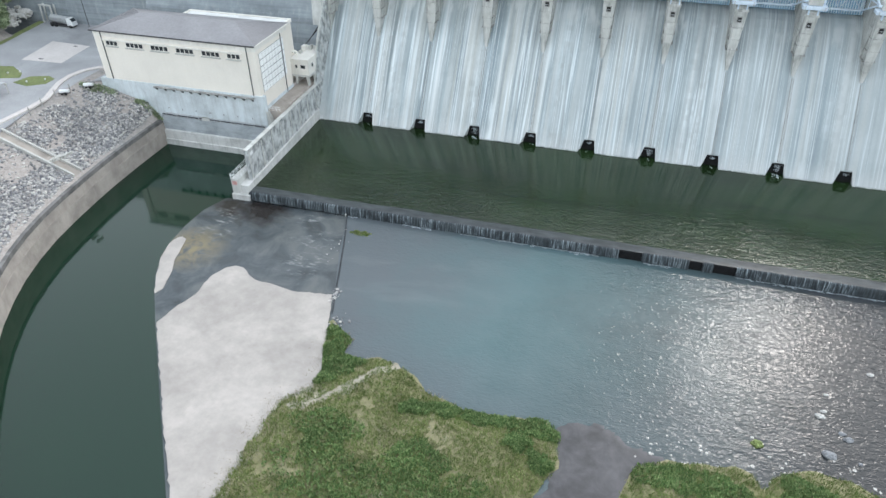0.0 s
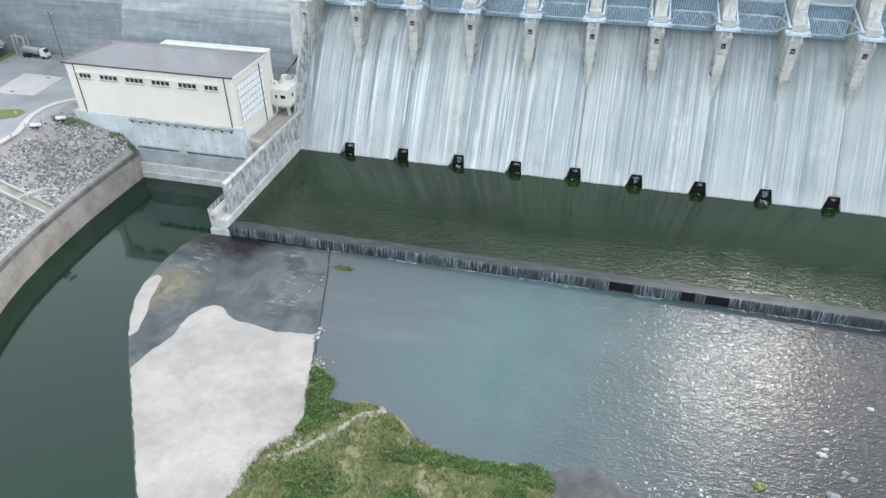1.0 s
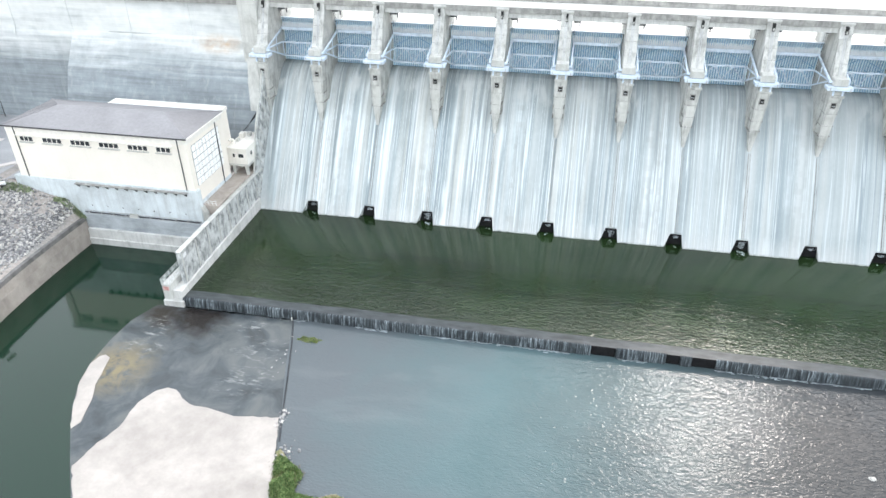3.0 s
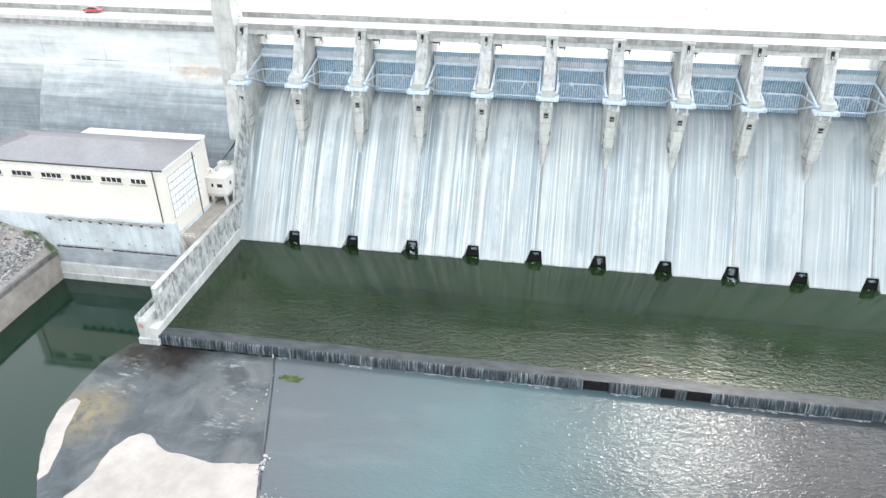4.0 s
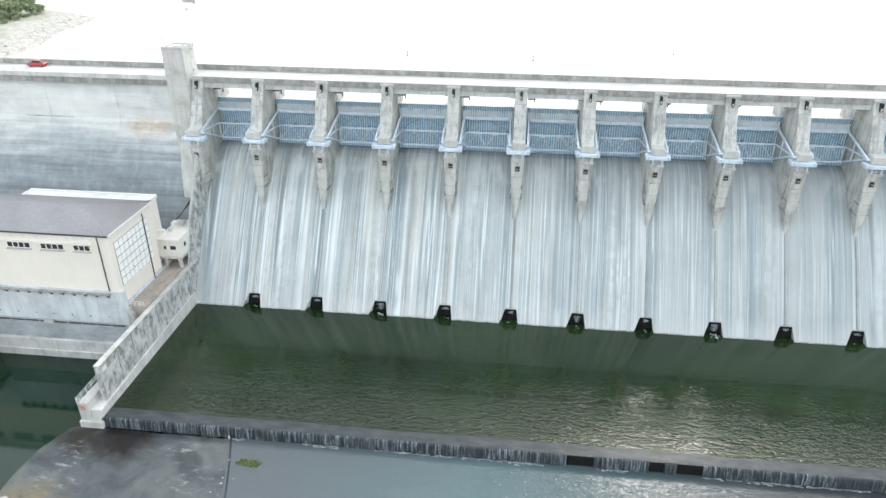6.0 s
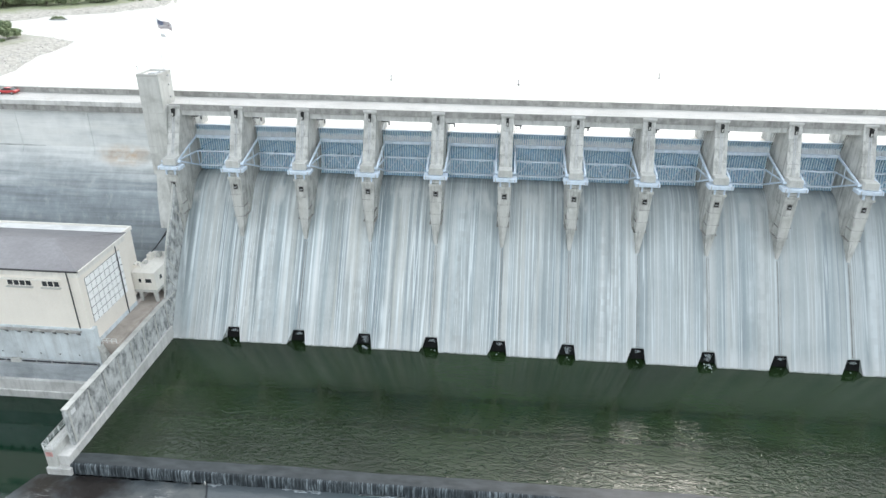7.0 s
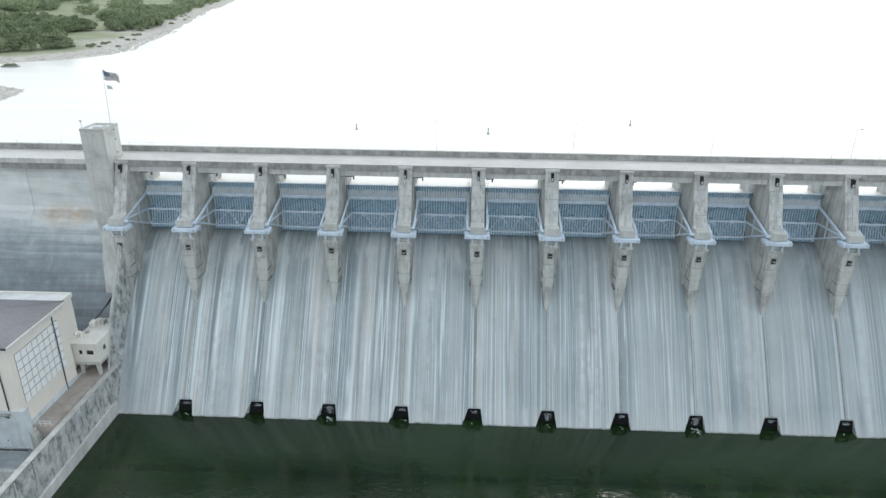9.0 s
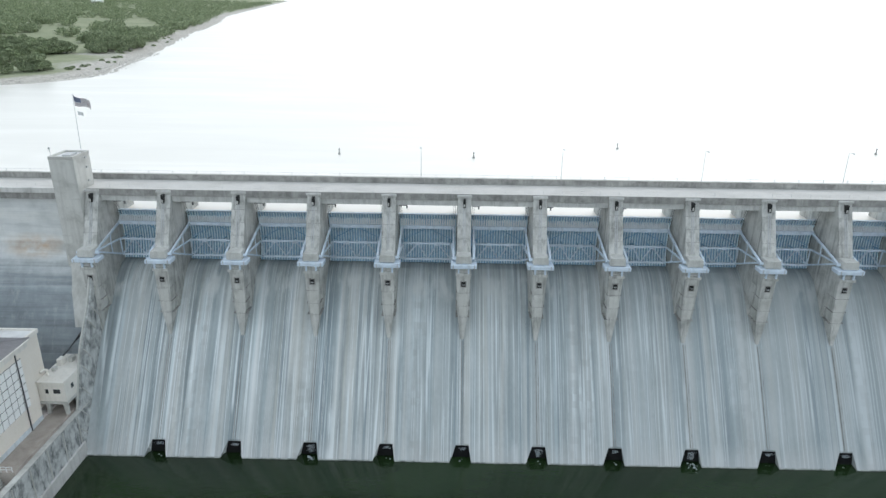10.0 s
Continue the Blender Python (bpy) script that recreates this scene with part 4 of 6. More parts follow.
part("crest_sheet", grid([-0.9 + i * (END_X + 0.8) / 60 for i in range(61)], [0, 1, 2, 3], lambda x, j: (x, (-36.3 + 0.1 * math.sin(x * 0.21) + 0.08 * math.sin(x * 0.57), -37.2, -38.3, -38.85)[j], (0.012, 0.008, 0.0, -0.03)[j])), crest_material(), sill, "smooth sheet of water drawn over the sill")
rnd = random.Random(5)
foam = []
for i in range(900):
    x = rnd.uniform(0, 150)
    if any(a - 0.3 < x < b + 0.3 for a, b in gaps) or math.sin(x * 0.37) + math.sin(x * 0.11 + 1) < -0.5:
        continue
    y = -39.35 - abs(rnd.gauss(0, 0.2))
    r = rnd.uniform(0.04, 0.16)
    foam.append(prism([(x + 4.0 * r * math.cos(k * 1.047) * rnd.uniform(.5, 1.2), y + r * math.sin(k * 1.047) * rnd.uniform(.5, 1.1)) for k in range(6)], "z", POOL, POOL + 0.03))
solid("foam_line", join(*foam), M["foam"], "broken white foam line below the sill", "foam", kind="stuff")
# made-up pale block in place of the foaming spill at the corner
solid("sill_post", join(box(22.6, 22.85, -39.75, -39.5, POOL - 1, POOL + 0.7)), M["pale"], "small pale block standing in for a foaming spill at the foot of the sill", "post", bevel=0.04)

# ---- wing wall between basin and tailrace ----
wing = thing("wing_wall", (-2, -20, POOL), "long stained concrete wing wall between basin and tailrace", "wall", kind="structure")
part("footing", prism([(-38.9, -5), (-38.9, 1.5), (0.6, 2.9), (0.6, -5)], "x", -3.2, -0.75), M["ledge"], wing, "pale lower ledge of the wall", bevel=0.08)
segs = [-36.3, -30.5, -25.5, -20.5, -15.5, -10.5, -5.5, -0.5, 4.8]
for i, (a, b) in enumerate(zip(segs, segs[1:])):
    za = zb = 9.0
    part("wall_panel", prism([(a + 0.02, 1.0), (a + 0.02, za), (b - 0.02, zb), (b - 0.02, 1.0)], "x", -2.1, -1.15), M["stained"], wing, bevel=0.05)
    part("panel_rib", box(-1.15, -1.03, a + 0.3, a + 0.55, 2.0, za - 0.35), M["pale"], wing)
    part("panel_cap", prism([(a + 0.02, za), (a + 0.02, za + 0.14), (b - 0.02, zb + 0.14), (b - 0.02, zb)], "x", -2.16, -1.07), M["pale"], wing)
part("end_block", box(-4.8, -2.9, -39.4, -35.0, -5, 3.1), M["pale"], wing, bevel=0.1)
part("end_step", box(-5.0, -0.6, -39.8, -34.6, -5, -0.6), M["ledge"], wing, bevel=0.1)
part("back_walk", box(-4.7, -3.3, -35.0, -19.0, -5, 3.0), M["ledge"], wing)
part("notice_plate", box(-4.5, -3.3, -39.46, -39.4, 1.7, 2.6), surface("faded_red_sign", (0.6, 0.32, 0.3), scale=2.0), wing, "faded red notice plate")
part("white_plate", box(-1.15, -1.08, -35.4, -34.2, 7.4, 8.2), M["whitepaint"], wing)
fence = thing("end_railing", (-4.6, -37, 3.1), "pale steel railing round the end of the wing wall", "railing")
for x, y in [(-4.75, -39.3), (-4.75, -37.8), (-4.75, -36.3), (-4.75, -34.8), (-4.75, -31), (-4.75, -27), (-4.75, -23), (-4.0, -39.3), (-3.1, -39.3), (-3.1, -37.5)]:
    part("rail_post", box(x - 0.05, x + 0.05, y - 0.05, y + 0.05, 3.0, 4.3), M["whitepaint"], fence)
for z in (3.5, 3.9, 4.3):
    part("rail_bar", beam((-4.75, -39.3, z), (-4.75, -20, z), 0.06), M["whitepaint"], fence)
    part("rail_bar", beam((-4.75, -39.3, z), (-3.1, -39.3, z), 0.06), M["whitepaint"], fence)
    part("rail_bar", beam((-3.1, -39.3, z), (-3.1, -35.2, z), 0.06), M["whitepaint"], fence)

# ---- powerhouse ----
PX0, PX1, PY0, PY1 = -49.4, -6.0, -18.6, -2.2
EAVE, BASE = 26.0, 13.8
house = thing("powerhouse", (-28, -10, 5), "long beige powerhouse with a grey hipped metal roof", "building")
part("front_wall", box(PX0, PX1, PY0, PY0 + 0.4, BASE, EAVE), M["beige"], house, "warm beige painted front wall")
part("end_wall", box(PX1 - 0.4, PX1, PY0 + 0.4, PY1, 8.0, EAVE), M["beige"], house)
part("end_wall", box(PX0, PX0 + 0.4, PY0 + 0.4, PY1, 11.0, EAVE), M["beige"], house)
part("rear_wall", box(PX0 + 0.4, PX1 - 0.4, PY1 - 0.4, PY1, 11.0, EAVE), M["beige"], house)
part("frieze", box(PX0, PX1, PY0 - 0.07, PY0, 24.7, EAVE), M["cream"], house, "pale band under the eaves")
part("frieze", box(PX1, PX1 + 0.07, PY0 - 0.07, PY1, 24.7, EAVE), M["cream"], house)
ry, rz, rx0, rx1 = (PY0 + PY1) / 2, 28.5, PX0 + 8.85, PX1 - 8.85
o = 0.45
roof_v = [(PX0 - o, PY0 - o, EAVE), (PX1 + o, PY0 - o, EAVE), (PX1 + o, PY1 + o, EAVE), (PX0 - o, PY1 + o, EAVE), (rx0, ry, rz), (rx1, ry, rz)]
roof_v += [(x, y, EAVE + 0.16) for x, y, z in roof_v[:4]]
roof = part("roof", (roof_v, [(3, 2, 1, 0), (0, 1, 7, 6), (1, 2, 8, 7), (2, 3, 9, 8), (3, 0, 6, 9), (6, 7, 5, 4), (7, 8, 5), (8, 9, 4, 5), (9, 6, 4)]), M["roof"], house, "grey standing-seam metal roof")


def roof_z(x, y):
    run = 8.85 + o
    d = min(x - (PX0 - o), (PX1 + o) - x, y - (PY0 - o), (PY1 + o) - y)
    return EAVE + 0.16 + (rz - EAVE - 0.16) * max(0, min(1, d / run))


seams = []
x = PX0
while x < PX1:
    reach = min(x - (PX0 - o), (PX1 + o) - x, 8.85 + o)
    for ya, s in ((PY0 - o, 1), (PY1 + o, -1)):
        yb = ya + s * reach
        seams.append(beam((x, ya, roof_z(x, ya) + 0.04), (x, yb, roof_z(x, yb) + 0.04), 0.05, 0.03))
    x += 0.62
y = PY0
while y < PY1:
    reach = min(y - (PY0 - o), (PY1 + o) - y)
    seams.append(beam((PX1 + o, y, roof_z(PX1 + o, y) + 0.04), (PX1 + o - reach, y, roof_z(PX1 + o - reach, y) + 0.04), 0.05, 0.03))
    seams.append(beam((PX0 - o, y, roof_z(PX0 - o, y) + 0.04), (PX0 - o + reach, y, roof_z(PX0 - o + reach, y) + 0.04), 0.05, 0.03))
    y += 0.62
tagged(part("standing_seams", join(*seams), M["roof"], roof), kind="stuff")
hips = [((PX0 - o, PY0 - o), (rx0, ry)), ((PX0 - o, PY1 + o), (rx0, ry)), ((PX1 + o, PY0 - o), (rx1, ry)), ((PX1 + o, PY1 + o), (rx1, ry)), ((rx0, ry), (rx1, ry))]
for (xa, ya), (xb, yb) in hips:
    part("ridge_cap", beam((xa, ya, roof_z(xa, ya) + 0.08), (xb, yb, roof_z(xb, yb) + 0.08), 0.3, 0.1), M["roof"], roof)
part("gutter", box(PX0 - o - 0.1, PX1 + o + 0.1, PY0 - o - 0.16, PY0 - o, EAVE - 0.08, EAVE + 0.2), M["darksteel"], house, "dark eaves gutter")
part("gutter", box(PX1 + o, PX1 + o + 0.16, PY0 - o, PY1 + o, EAVE - 0.08, EAVE + 0.2), M["cream"], house)

wx = [(-46.3, 3.2), (-40.7, 4.7), (-33.8, 4.7), (-26.9, 4.7), (-20.0, 4.7), (-13.3, 3.4)]
part("lintel", box(-47.0, -9.4, PY0 - 0.5, PY0, 23.9, 24.12), M["cream"], house, "thin concrete canopy above the windows")
for x0, w in wx:
    win = part("window", box(x0, x0 + w, PY0 - 0.06, PY0 - 0.01, 22.45, 23.75), M["cream"], house, "dark ribbon window")
    n = 4 if w > 4 else 3
    pw = w / n
    for i in range(n):
        part("pane", box(x0 + i * pw + 0.14, x0 + (i + 1) * pw - 0.1, PY0 - 0.12, PY0 - 0.05, 22.65, 23.62), M["glass"], win)
    part("window_sill", box(x0 - 0.2, x0 + w + 0.2, PY0 - 0.4, PY0, 22.22, 22.42), M["kerb"], win)
# large gridded window in the end wall
big = part("end_window", box(PX1 - 0.02, PX1 + 0.04, -17.0, -4.6, 14.2, 23.7), M["darksteel"], house, "large gridded window of pale panes")
for i in range(8):
    for j in range(6):
        y0 = -17.0 + 12.4 * i / 8
        z0 = 14.2 + 9.5 * j / 6
        part("pane", box(PX1 + 0.03, PX1 + 0.09, y0 + 0.07, y0 + 12.4 / 8 - 0.07, z0 + 0.07, z0 + 9.5 / 6 - 0.07), M["lightglass"], big)
for x in (-47.2, -8.0):
    part("downpipe", beam((x, PY0 - 0.12, EAVE), (x, PY0 - 0.12, 5.6 if x > -20 else BASE), 0.16), M["darksteel"], house, "dark downpipe")
part("downpipe", beam((PX1 + 0.15, -5.9, EAVE - 1), (PX1 + 0.15, -5.9, 8.8), 0.16), M["darksteel"], house, "dark downpipe")
# white-roofed annex behind
annex = part("annex", box(-35.6, -6.95, -2.2, 2.4, 11.0, 25.3), M["beige"], house, "beige annex with a white roof")
part("annex_roof", box(-35.4, -7.15, -1.9, 2.2, 25.3, 25.45), M["whiteroof"], annex, "white membrane roof")
part("annex_parapet", join(box(-35.8, -6.75, 2.2, 2.6, 25.0, 25.8), box(-7.15, -6.75, -1.7, 2.2, 25.0, 25.8), box(-35.8, -35.4, -1.7, 2.2, 25.0, 25.8)), M["cream"], annex)
# concrete base towards the tailrace
base = part("base_wall", box(-51.0, -5.4, PY0 - 0.25, PY0 + 1.0, -5, BASE), M["base"], house, "whitewashed concrete base wall")
part("base_return", box(-6.6, -5.9, PY0 + 0.5, -2.3, -5, 10.6), M["base"], house)
part("canopy", box(-35.4, -7.8, PY0 - 1.0, PY0 - 0.2, 13.15, 13.35), M["parapet"], house, "grey cable tray on brackets")
for i in range(12):
    x = -34.8 + i * 2.4
    part("bracket", prism([(PY0 - 0.25, 12.3), (PY0 - 0.95, 13.15), (PY0 - 0.25, 13.15)], "x", x - 0.22, x + 0.22), M["darksteel"], house)
for i in range(7):
    part("vent_hole", box(-33 + i * 3.9, -32.75 + i * 3.9, PY0 - 0.28, PY0 - 0.24, 7.6, 7.85), M["void"], house)

tail = thing("tailrace_wall", (-20, -20, POOL), "stepped concrete tailrace wall under the powerhouse", "wall", kind="structure")
part("upper_step", box(-35.2, -3.2, -19.4, PY0 - 0.2, -5, 5.6), surface("damp_step_concrete", (0.4, 0.43, 0.45), dark=0.7, light=1.2, scale=0.2, streak=0.4, streak_col=(0.2, 0.22, 0.235), streak_scale=(0.15, 0.15, 0.9)), tail, bevel=0.06)
part("lower_step", box(-35.0, -3.2, -20.1, -19.35, -5, 2.0), M["ledge"], tail, bevel=0.06)
part("waterline_step", box(-35.0, -3.2, -20.4, -20.05, -5, -0.4), M["ledge"], tail, bevel=0.06)
pipes = thing("service_pipes", (-20, -19, 5.6), "grey service pipes along the tailrace ledge", "pipe")
for y, r, z in ((-19.15, 0.13, 5.95), (-18.95, 0.1, 6.3), (-19.25, 0.07, 5.72)):
    part("pipe", tube((-35, y, z), (-6, y, z), r, n=8), M["darksteel"] if r > 0.1 else M["steel"], pipes)
for i in range(10):
    part("pipe_support", box(-34 + i * 3.1, -33.75 + i * 3.1, -19.35, -18.85, 5.6, 6.1), M["steel"], pipes)
part("junction_box", box(-23.6, -21.6, -19.35, -18.9, 5.6, 6.5), M["pale"], pipes)

# ---- switch deck and control house beside the tower ----
solid("service_deck", box(-6.0, -2.12, -17.2, 7.5, -4, 9.7), M["canalface"], "stained concrete service deck beside the powerhouse", "deck", kind="structure")
solid("rear_yard_fill", box(-52, -6.0, -2.0, 5.0, -4, 10.15), M["pad"], "concrete yard between powerhouse and dam", "deck", kind="structure")
control = thing("control_house", (-4.3, 4.0, 9.7), "small cream control house raised on concrete legs", "building")
part("room", box(-6.9, -1.85, -0.7, 9.6, 12.4, 16.3), M["cream"], control, bevel=0.05)
part("roof_slab", box(-6.93, -1.8, -0.95, 9.8, 16.3, 16.65), M["cream"], control, "cream flat roof slab", bevel=0.05)
for x, w in ((-5.6, 0.75), (-4.15, 1.5)):
    cw = part("window", box(x, x + w, -0.78, -0.7, 14.1, 15.2), M["cream"], control)
    part("pane", box(x + 0.12, x + w - 0.12, -0.84, -0.77, 14.22, 15.08), M["glass"], cw)
cw = part("window", box(-1.87, -1.79, 1.0, 2.0, 14.1, 15.2), M["cream"], control)
part("pane", box(-1.81, -1.75, 1.1, 1.9, 14.2, 15.1), M["glass"], cw)
part("floor_beam", box(-6.92, -1.82, -0.8, 9.7, 11.9, 12.4), M["pale"], control)
for x, y in ((-5.7, -0.45), (-2.3, -0.45), (-5.7, 3.2), (-2.3, 3.2)):
    s_ = 0.28 if x < -4 else -0.28
    part("leg", prism([(x - 0.25, 9.7), (x + 0.25, 9.7), (x + 0.25 + max(0, s_), 11.9), (x - 0.25 + min(0, s_), 11.9)], "y", y - 0.3, y + 0.3), M["pale"], control)
part("back_wall", box(-6.2, -1.9, 3.9, 4.2, 9.7, 11.9), M["parapet"], control)
vents = thing("rooftop_vents", (-5.3, 4, 16.65), "cream bent duct and cabinets on the control house roof", "vent")
part("cabinet", box(-6.2, -5.2, 5.0, 6.6, 16.65, 17.9), M["cream"], vents, bevel=0.05)
part("cabinet", box(-4.8, -4.0, 6.4, 7.8, 16.65, 17.6), M["pale"], vents, bevel=0.05)
part("cabinet", box(-6.0, -5.3, 2.8, 3.8, 16.65, 17.3), M["pale"], vents, bevel=0.05)
part("duct", join(tube((-6.0, 1.6, 16.6), (-6.0, 1.6, 17.7), 0.26), tube((-6.0, 1.6, 17.7), (-6.3, 0.8, 18.2), 0.26), tube((-6.3, 0.8, 18.2), (-6.4, 0.2, 17.9), 0.28)), M["cream"], vents)
part("pipe_rack", join(*[beam((-6.0 + i * 0.35, 6.8, 17.6 + i * 0.3), (-3.6 + i * 0.25, 10.2, 20.6 + i * 0.5), 0.12) for i in range(4)]), M["darksteel"], vents)
stairs = thing("deck_stairs", (-3.8, -19, 5), "concrete steps with pale railing down from the deck", "stairs")
for i in range(12):
    part("step", box(-5.4 + i * 0.18, -5.2 + i * 0.18, -18.6, -17.2, 3.5, 9.6 - i * 0.42), M["pale"], stairs)
part("string", prism([(-5.5, 10.3), (-5.5, 9.9), (-3.4, 5.2), (-3.4, 5.6)], "y", -18.85, -18.6), M["pale"], stairs)
for z in (10.2, 10.7):
    part("rail_bar", beam((-5.4, -17.1, z), (-2.5, -17.1, z), 0.07), M["whitepaint"], stairs)
for i in range(4):
    part("rail_post", box(-5.4 + i * 0.95, -5.33 + i * 0.95, -17.14, -17.07, 9.7, 10.7), M["whitepaint"], stairs)

# ---- canal wall along the tailrace ----
CW = [(-34.9, -19.4), (-35.0, -26), (-35.0, -34), (-34.8, -42), (-34.3, -49), (-33.5, -57), (-32.4, -64.5), (-30.8, -71), (-28.8, -77), (-26.4, -82.5), (-23.2, -88.5), (-19.0, -95), (-13.0, -103), (-5.0, -112), (6.0, -122), (20, -132), (60, -150)]


def cw_dir(i):
    a, b = CW[max(0, i - 1)], CW[min(len(CW) - 1, i + 1)]
    d = Vector((b[0] - a[0], b[1] - a[1])).normalized()
    return Vector((d.y, -d.x)) if d.y < 0 and d.y * 0 == 0 else d


def canal_strip(offsets):
    """A band along the canal wall; offsets are (outwards, height) pairs round its section."""
    v, f = [], []
    n = len(offsets)
    for i, (x, y) in enumerate(CW):
        nrm = cw_dir(i)
        out = nrm if nrm.x < 0 or nrm.y < 0 else -nrm
        v += [(x + out.x * o_, y + out.y * o_, z) for o_, z in offsets]
    for i in range(len(CW) - 1):
        f += [(i * n + j, i * n + (j + 1) % n, (i + 1) * n + (j + 1) % n, (i + 1) * n + j) for j in range(n)]
    f += [tuple(range(n)), tuple(range((len(CW) - 1) * n, len(CW) * n))[::-1]]
    return v, f


canal = thing("canal_wall", (-33, -60, POOL), "curved concrete tailrace retaining wall with a dark coping", "wall", kind="structure")
part("lower_face", canal_strip([(-0.2, -5), (0.15, 1.6), (1.2, 1.6), (1.2, -5)]), M["canalface"], canal, "damp lower part of the wall")
part("upper_face", canal_strip([(0.2, 1.6), (0.45, 4.4), (1.5, 4.4), (1.5, 1.6)]), M["canalface"], canal)
part("coping", canal_strip([(0.3, 3.75), (0.36, 4.7), (1.2, 4.7), (1.2, 3.75)]), M["strip"], canal)
part("gutter_strip", canal_strip([(1.22, 4.4), (1.22, 4.52), (2.0, 4.6), (2.0, 4.4)]), M["parapet"], canal, "dark drain strip behind the wall")


def canal_x(y):
    for (xa, ya), (xb, yb) in zip(CW, CW[1:]):
        if yb <= y <= ya:
            return xa + (xb - xa) * (y - ya) / (yb - ya)
    return CW[0][0] if y > CW[0][1] else CW[-1][0]


# ---- west bank ----
YARD = 12.4


def bank_z(x, y):
    d = canal_x(max(y, -149)) - 2.2 - x
    z = 4.5 + 0.40 * max(0.0, d)
    if y > -34:
        k = max(0.0, min(1.0, (y + 34) / 14)) * max(0, 1 - abs(d) / 26) * max(0.0, min(1, (d + 1.2) / 3))
        z += 3.4 * k
    z = min(z, YARD + (1.0 if y > -24 and x > -56 else 0.0))
    hill = max(0.0, (-99.5 - 0.155 * y - x))
    z += min(36.0, 0.75 * hill + 1.5 * noise.noise((x * 0.1, y * 0.1, 0)) * min(1, hill / 5)) if y > -60 else 0
    return z


bx = [-600, -400, -260, -200, -170, -150] + [-140 + 2.0 * i for i in range(54)]
by = [-149 + 3 * i for i in range(38)] + [-35 + 1.0 * i for i in range(17)] + [-18 + 2 * i for i in range(12)]


def bank_pt(u, y):
    edge = canal_x(max(y, -149)) - 0.9
    x = u if u < -140 else -140 + (u + 140) / 106.0 * (edge + 140)
    return (x, y, bank_z(x, y) + (0.18 * noise.noise((x * 0.7, y * 0.7, 3)) if bank_z(x, y) < YARD - 0.2 else 0.0))


solid("west_bank", grid(bx, by, bank_pt), M["bank"], "sloping river bank of soil and stone beside the tailrace", "ground", kind="structure", smooth=True)
flatpoly = [(-101, 18.6), (-97.5, -2), (-99, -30), (-105, -60), (-57.5, -60), (-54.6, -50), (-56.3, -40), (-57.2, -32), (-57.8, -26), (-56, -20), (-52, -17.5), (-50.5, -17), (-50.5, 7.6), (-56.7, 7.6), (-56.9, 18.6)]
solid("yard", prism(flatpoly, "z", YARD - 0.2, YARD + 0.06), M["asphalt"], "worn grey asphalt yard behind the powerhouse", "pavement", kind="structure")
solid("concrete_pad", prism([(-82.5, -11.4), (-84.6, 3.0), (-71.4, 2.4), (-70.2, -10.6)], "z", YARD, YARD + 0.1), M["pad"], "pale pinkish concrete pad in the yard", "pavement", kind="structure")
for x, y in ((-78.5, -9.8), (-76.0, 1.0)):
    solid("pad_cover", box(x, x + 1.3, y, y + 0.5, YARD + 0.1, YARD + 0.16), M["darksteel"], "dark steel cover in the concrete pad", "cover", "covers in the pad")
curve = [(-50.6, -9.4), (-54.5, -9.6), (-58.1, -10.8), (-60.6, -13.6), (-61.6, -17.5), (-61.2, -21.8), (-59.4, -26.5), (-57.4, -31.0), (-57.3, -36.5), (-58.2, -45), (-57.5, -56)]


def ribbon(path, w0, w1, z0, z1):
    v, f = [], []
    for i, (x, y) in enumerate(path):
        a, b = path[max(0, i - 1)], path[min(len(path) - 1, i + 1)]
        d = Vector((b[0] - a[0], b[1] - a[1])).normalized()
        nx, ny = -d.y, d.x
        v += [(x + nx * w, y + ny * w, z) for w, z in ((w0, z0), (w0, z1), (w1, z1), (w1, z0))]
    for i in range(len(path) - 1):
        f += [(i * 4 + j, i * 4 + (j + 1) % 4, (i + 1) * 4 + (j + 1) % 4, (i + 1) * 4 + j) for j in range(4)]
    f += [(0, 1, 2, 3), tuple(range(len(path) * 4 - 4, len(path) * 4))[::-1]]
    return v, f


solid("kerb", ribbon(curve, -0.75, 0.75, YARD, YARD + 0.35), M["pad"], "pale curved concrete kerb strip along the yard road", "kerb", kind="structure")
solid("lawn", prism([(-86, -17), (-81, -16), (-75, -19.5), (-73.5, -22), (-79, -24), (-88, -23)], "z", YARD, YARD + 0.12), M["lawn"], "small mown grass island in the yard", "lawn", kind="structure")
solid("lawn", prism([(-71.5, -20.5), (-67, -19), (-64.2, -20.2), (-64.2, -23.5), (-68, -26), (-73, -25)], "z", YARD, YARD + 0.12), M["lawn"], "small grass island with white markers", "lawn", kind="structure")
rnd = random.Random(3)
for i, (x, y) in enumerate([(-82, -21), (-78.5, -20.5), (-69.5, -24), (-66, -21.5), (-76, -19.0)]):
    g = lathe([(0.05, 0), (0.18, 0.05), (0.24, 0.25), (0.16, 0.45), (0.05, 0.5)], (x, y, YARD + 0.1), 8)
    solid("white_marker_stone", g, M["whitepaint"], "white painted stone on the grass island", "stone", "white stones on the grass", smooth=True)
shed = thing("yard_shelter", (-74, -33, YARD), "low flat-roofed shelter with grey slatted roof in the yard", "shelter")
for i in range(7):
    part("roof_slat", box(-79 + i * 1.5, -78 + i * 1.5, -38, -30.5, YARD + 2.6, YARD + 2.75), M["steel"], shed)
part("beam", box(-79, -68.5, -38, -37.7, YARD + 2.3, YARD + 2.6), M["kerb"], shed)
part("beam", box(-79, -68.5, -30.8, -30.5, YARD + 2.3, YARD + 2.6), M["kerb"], shed)
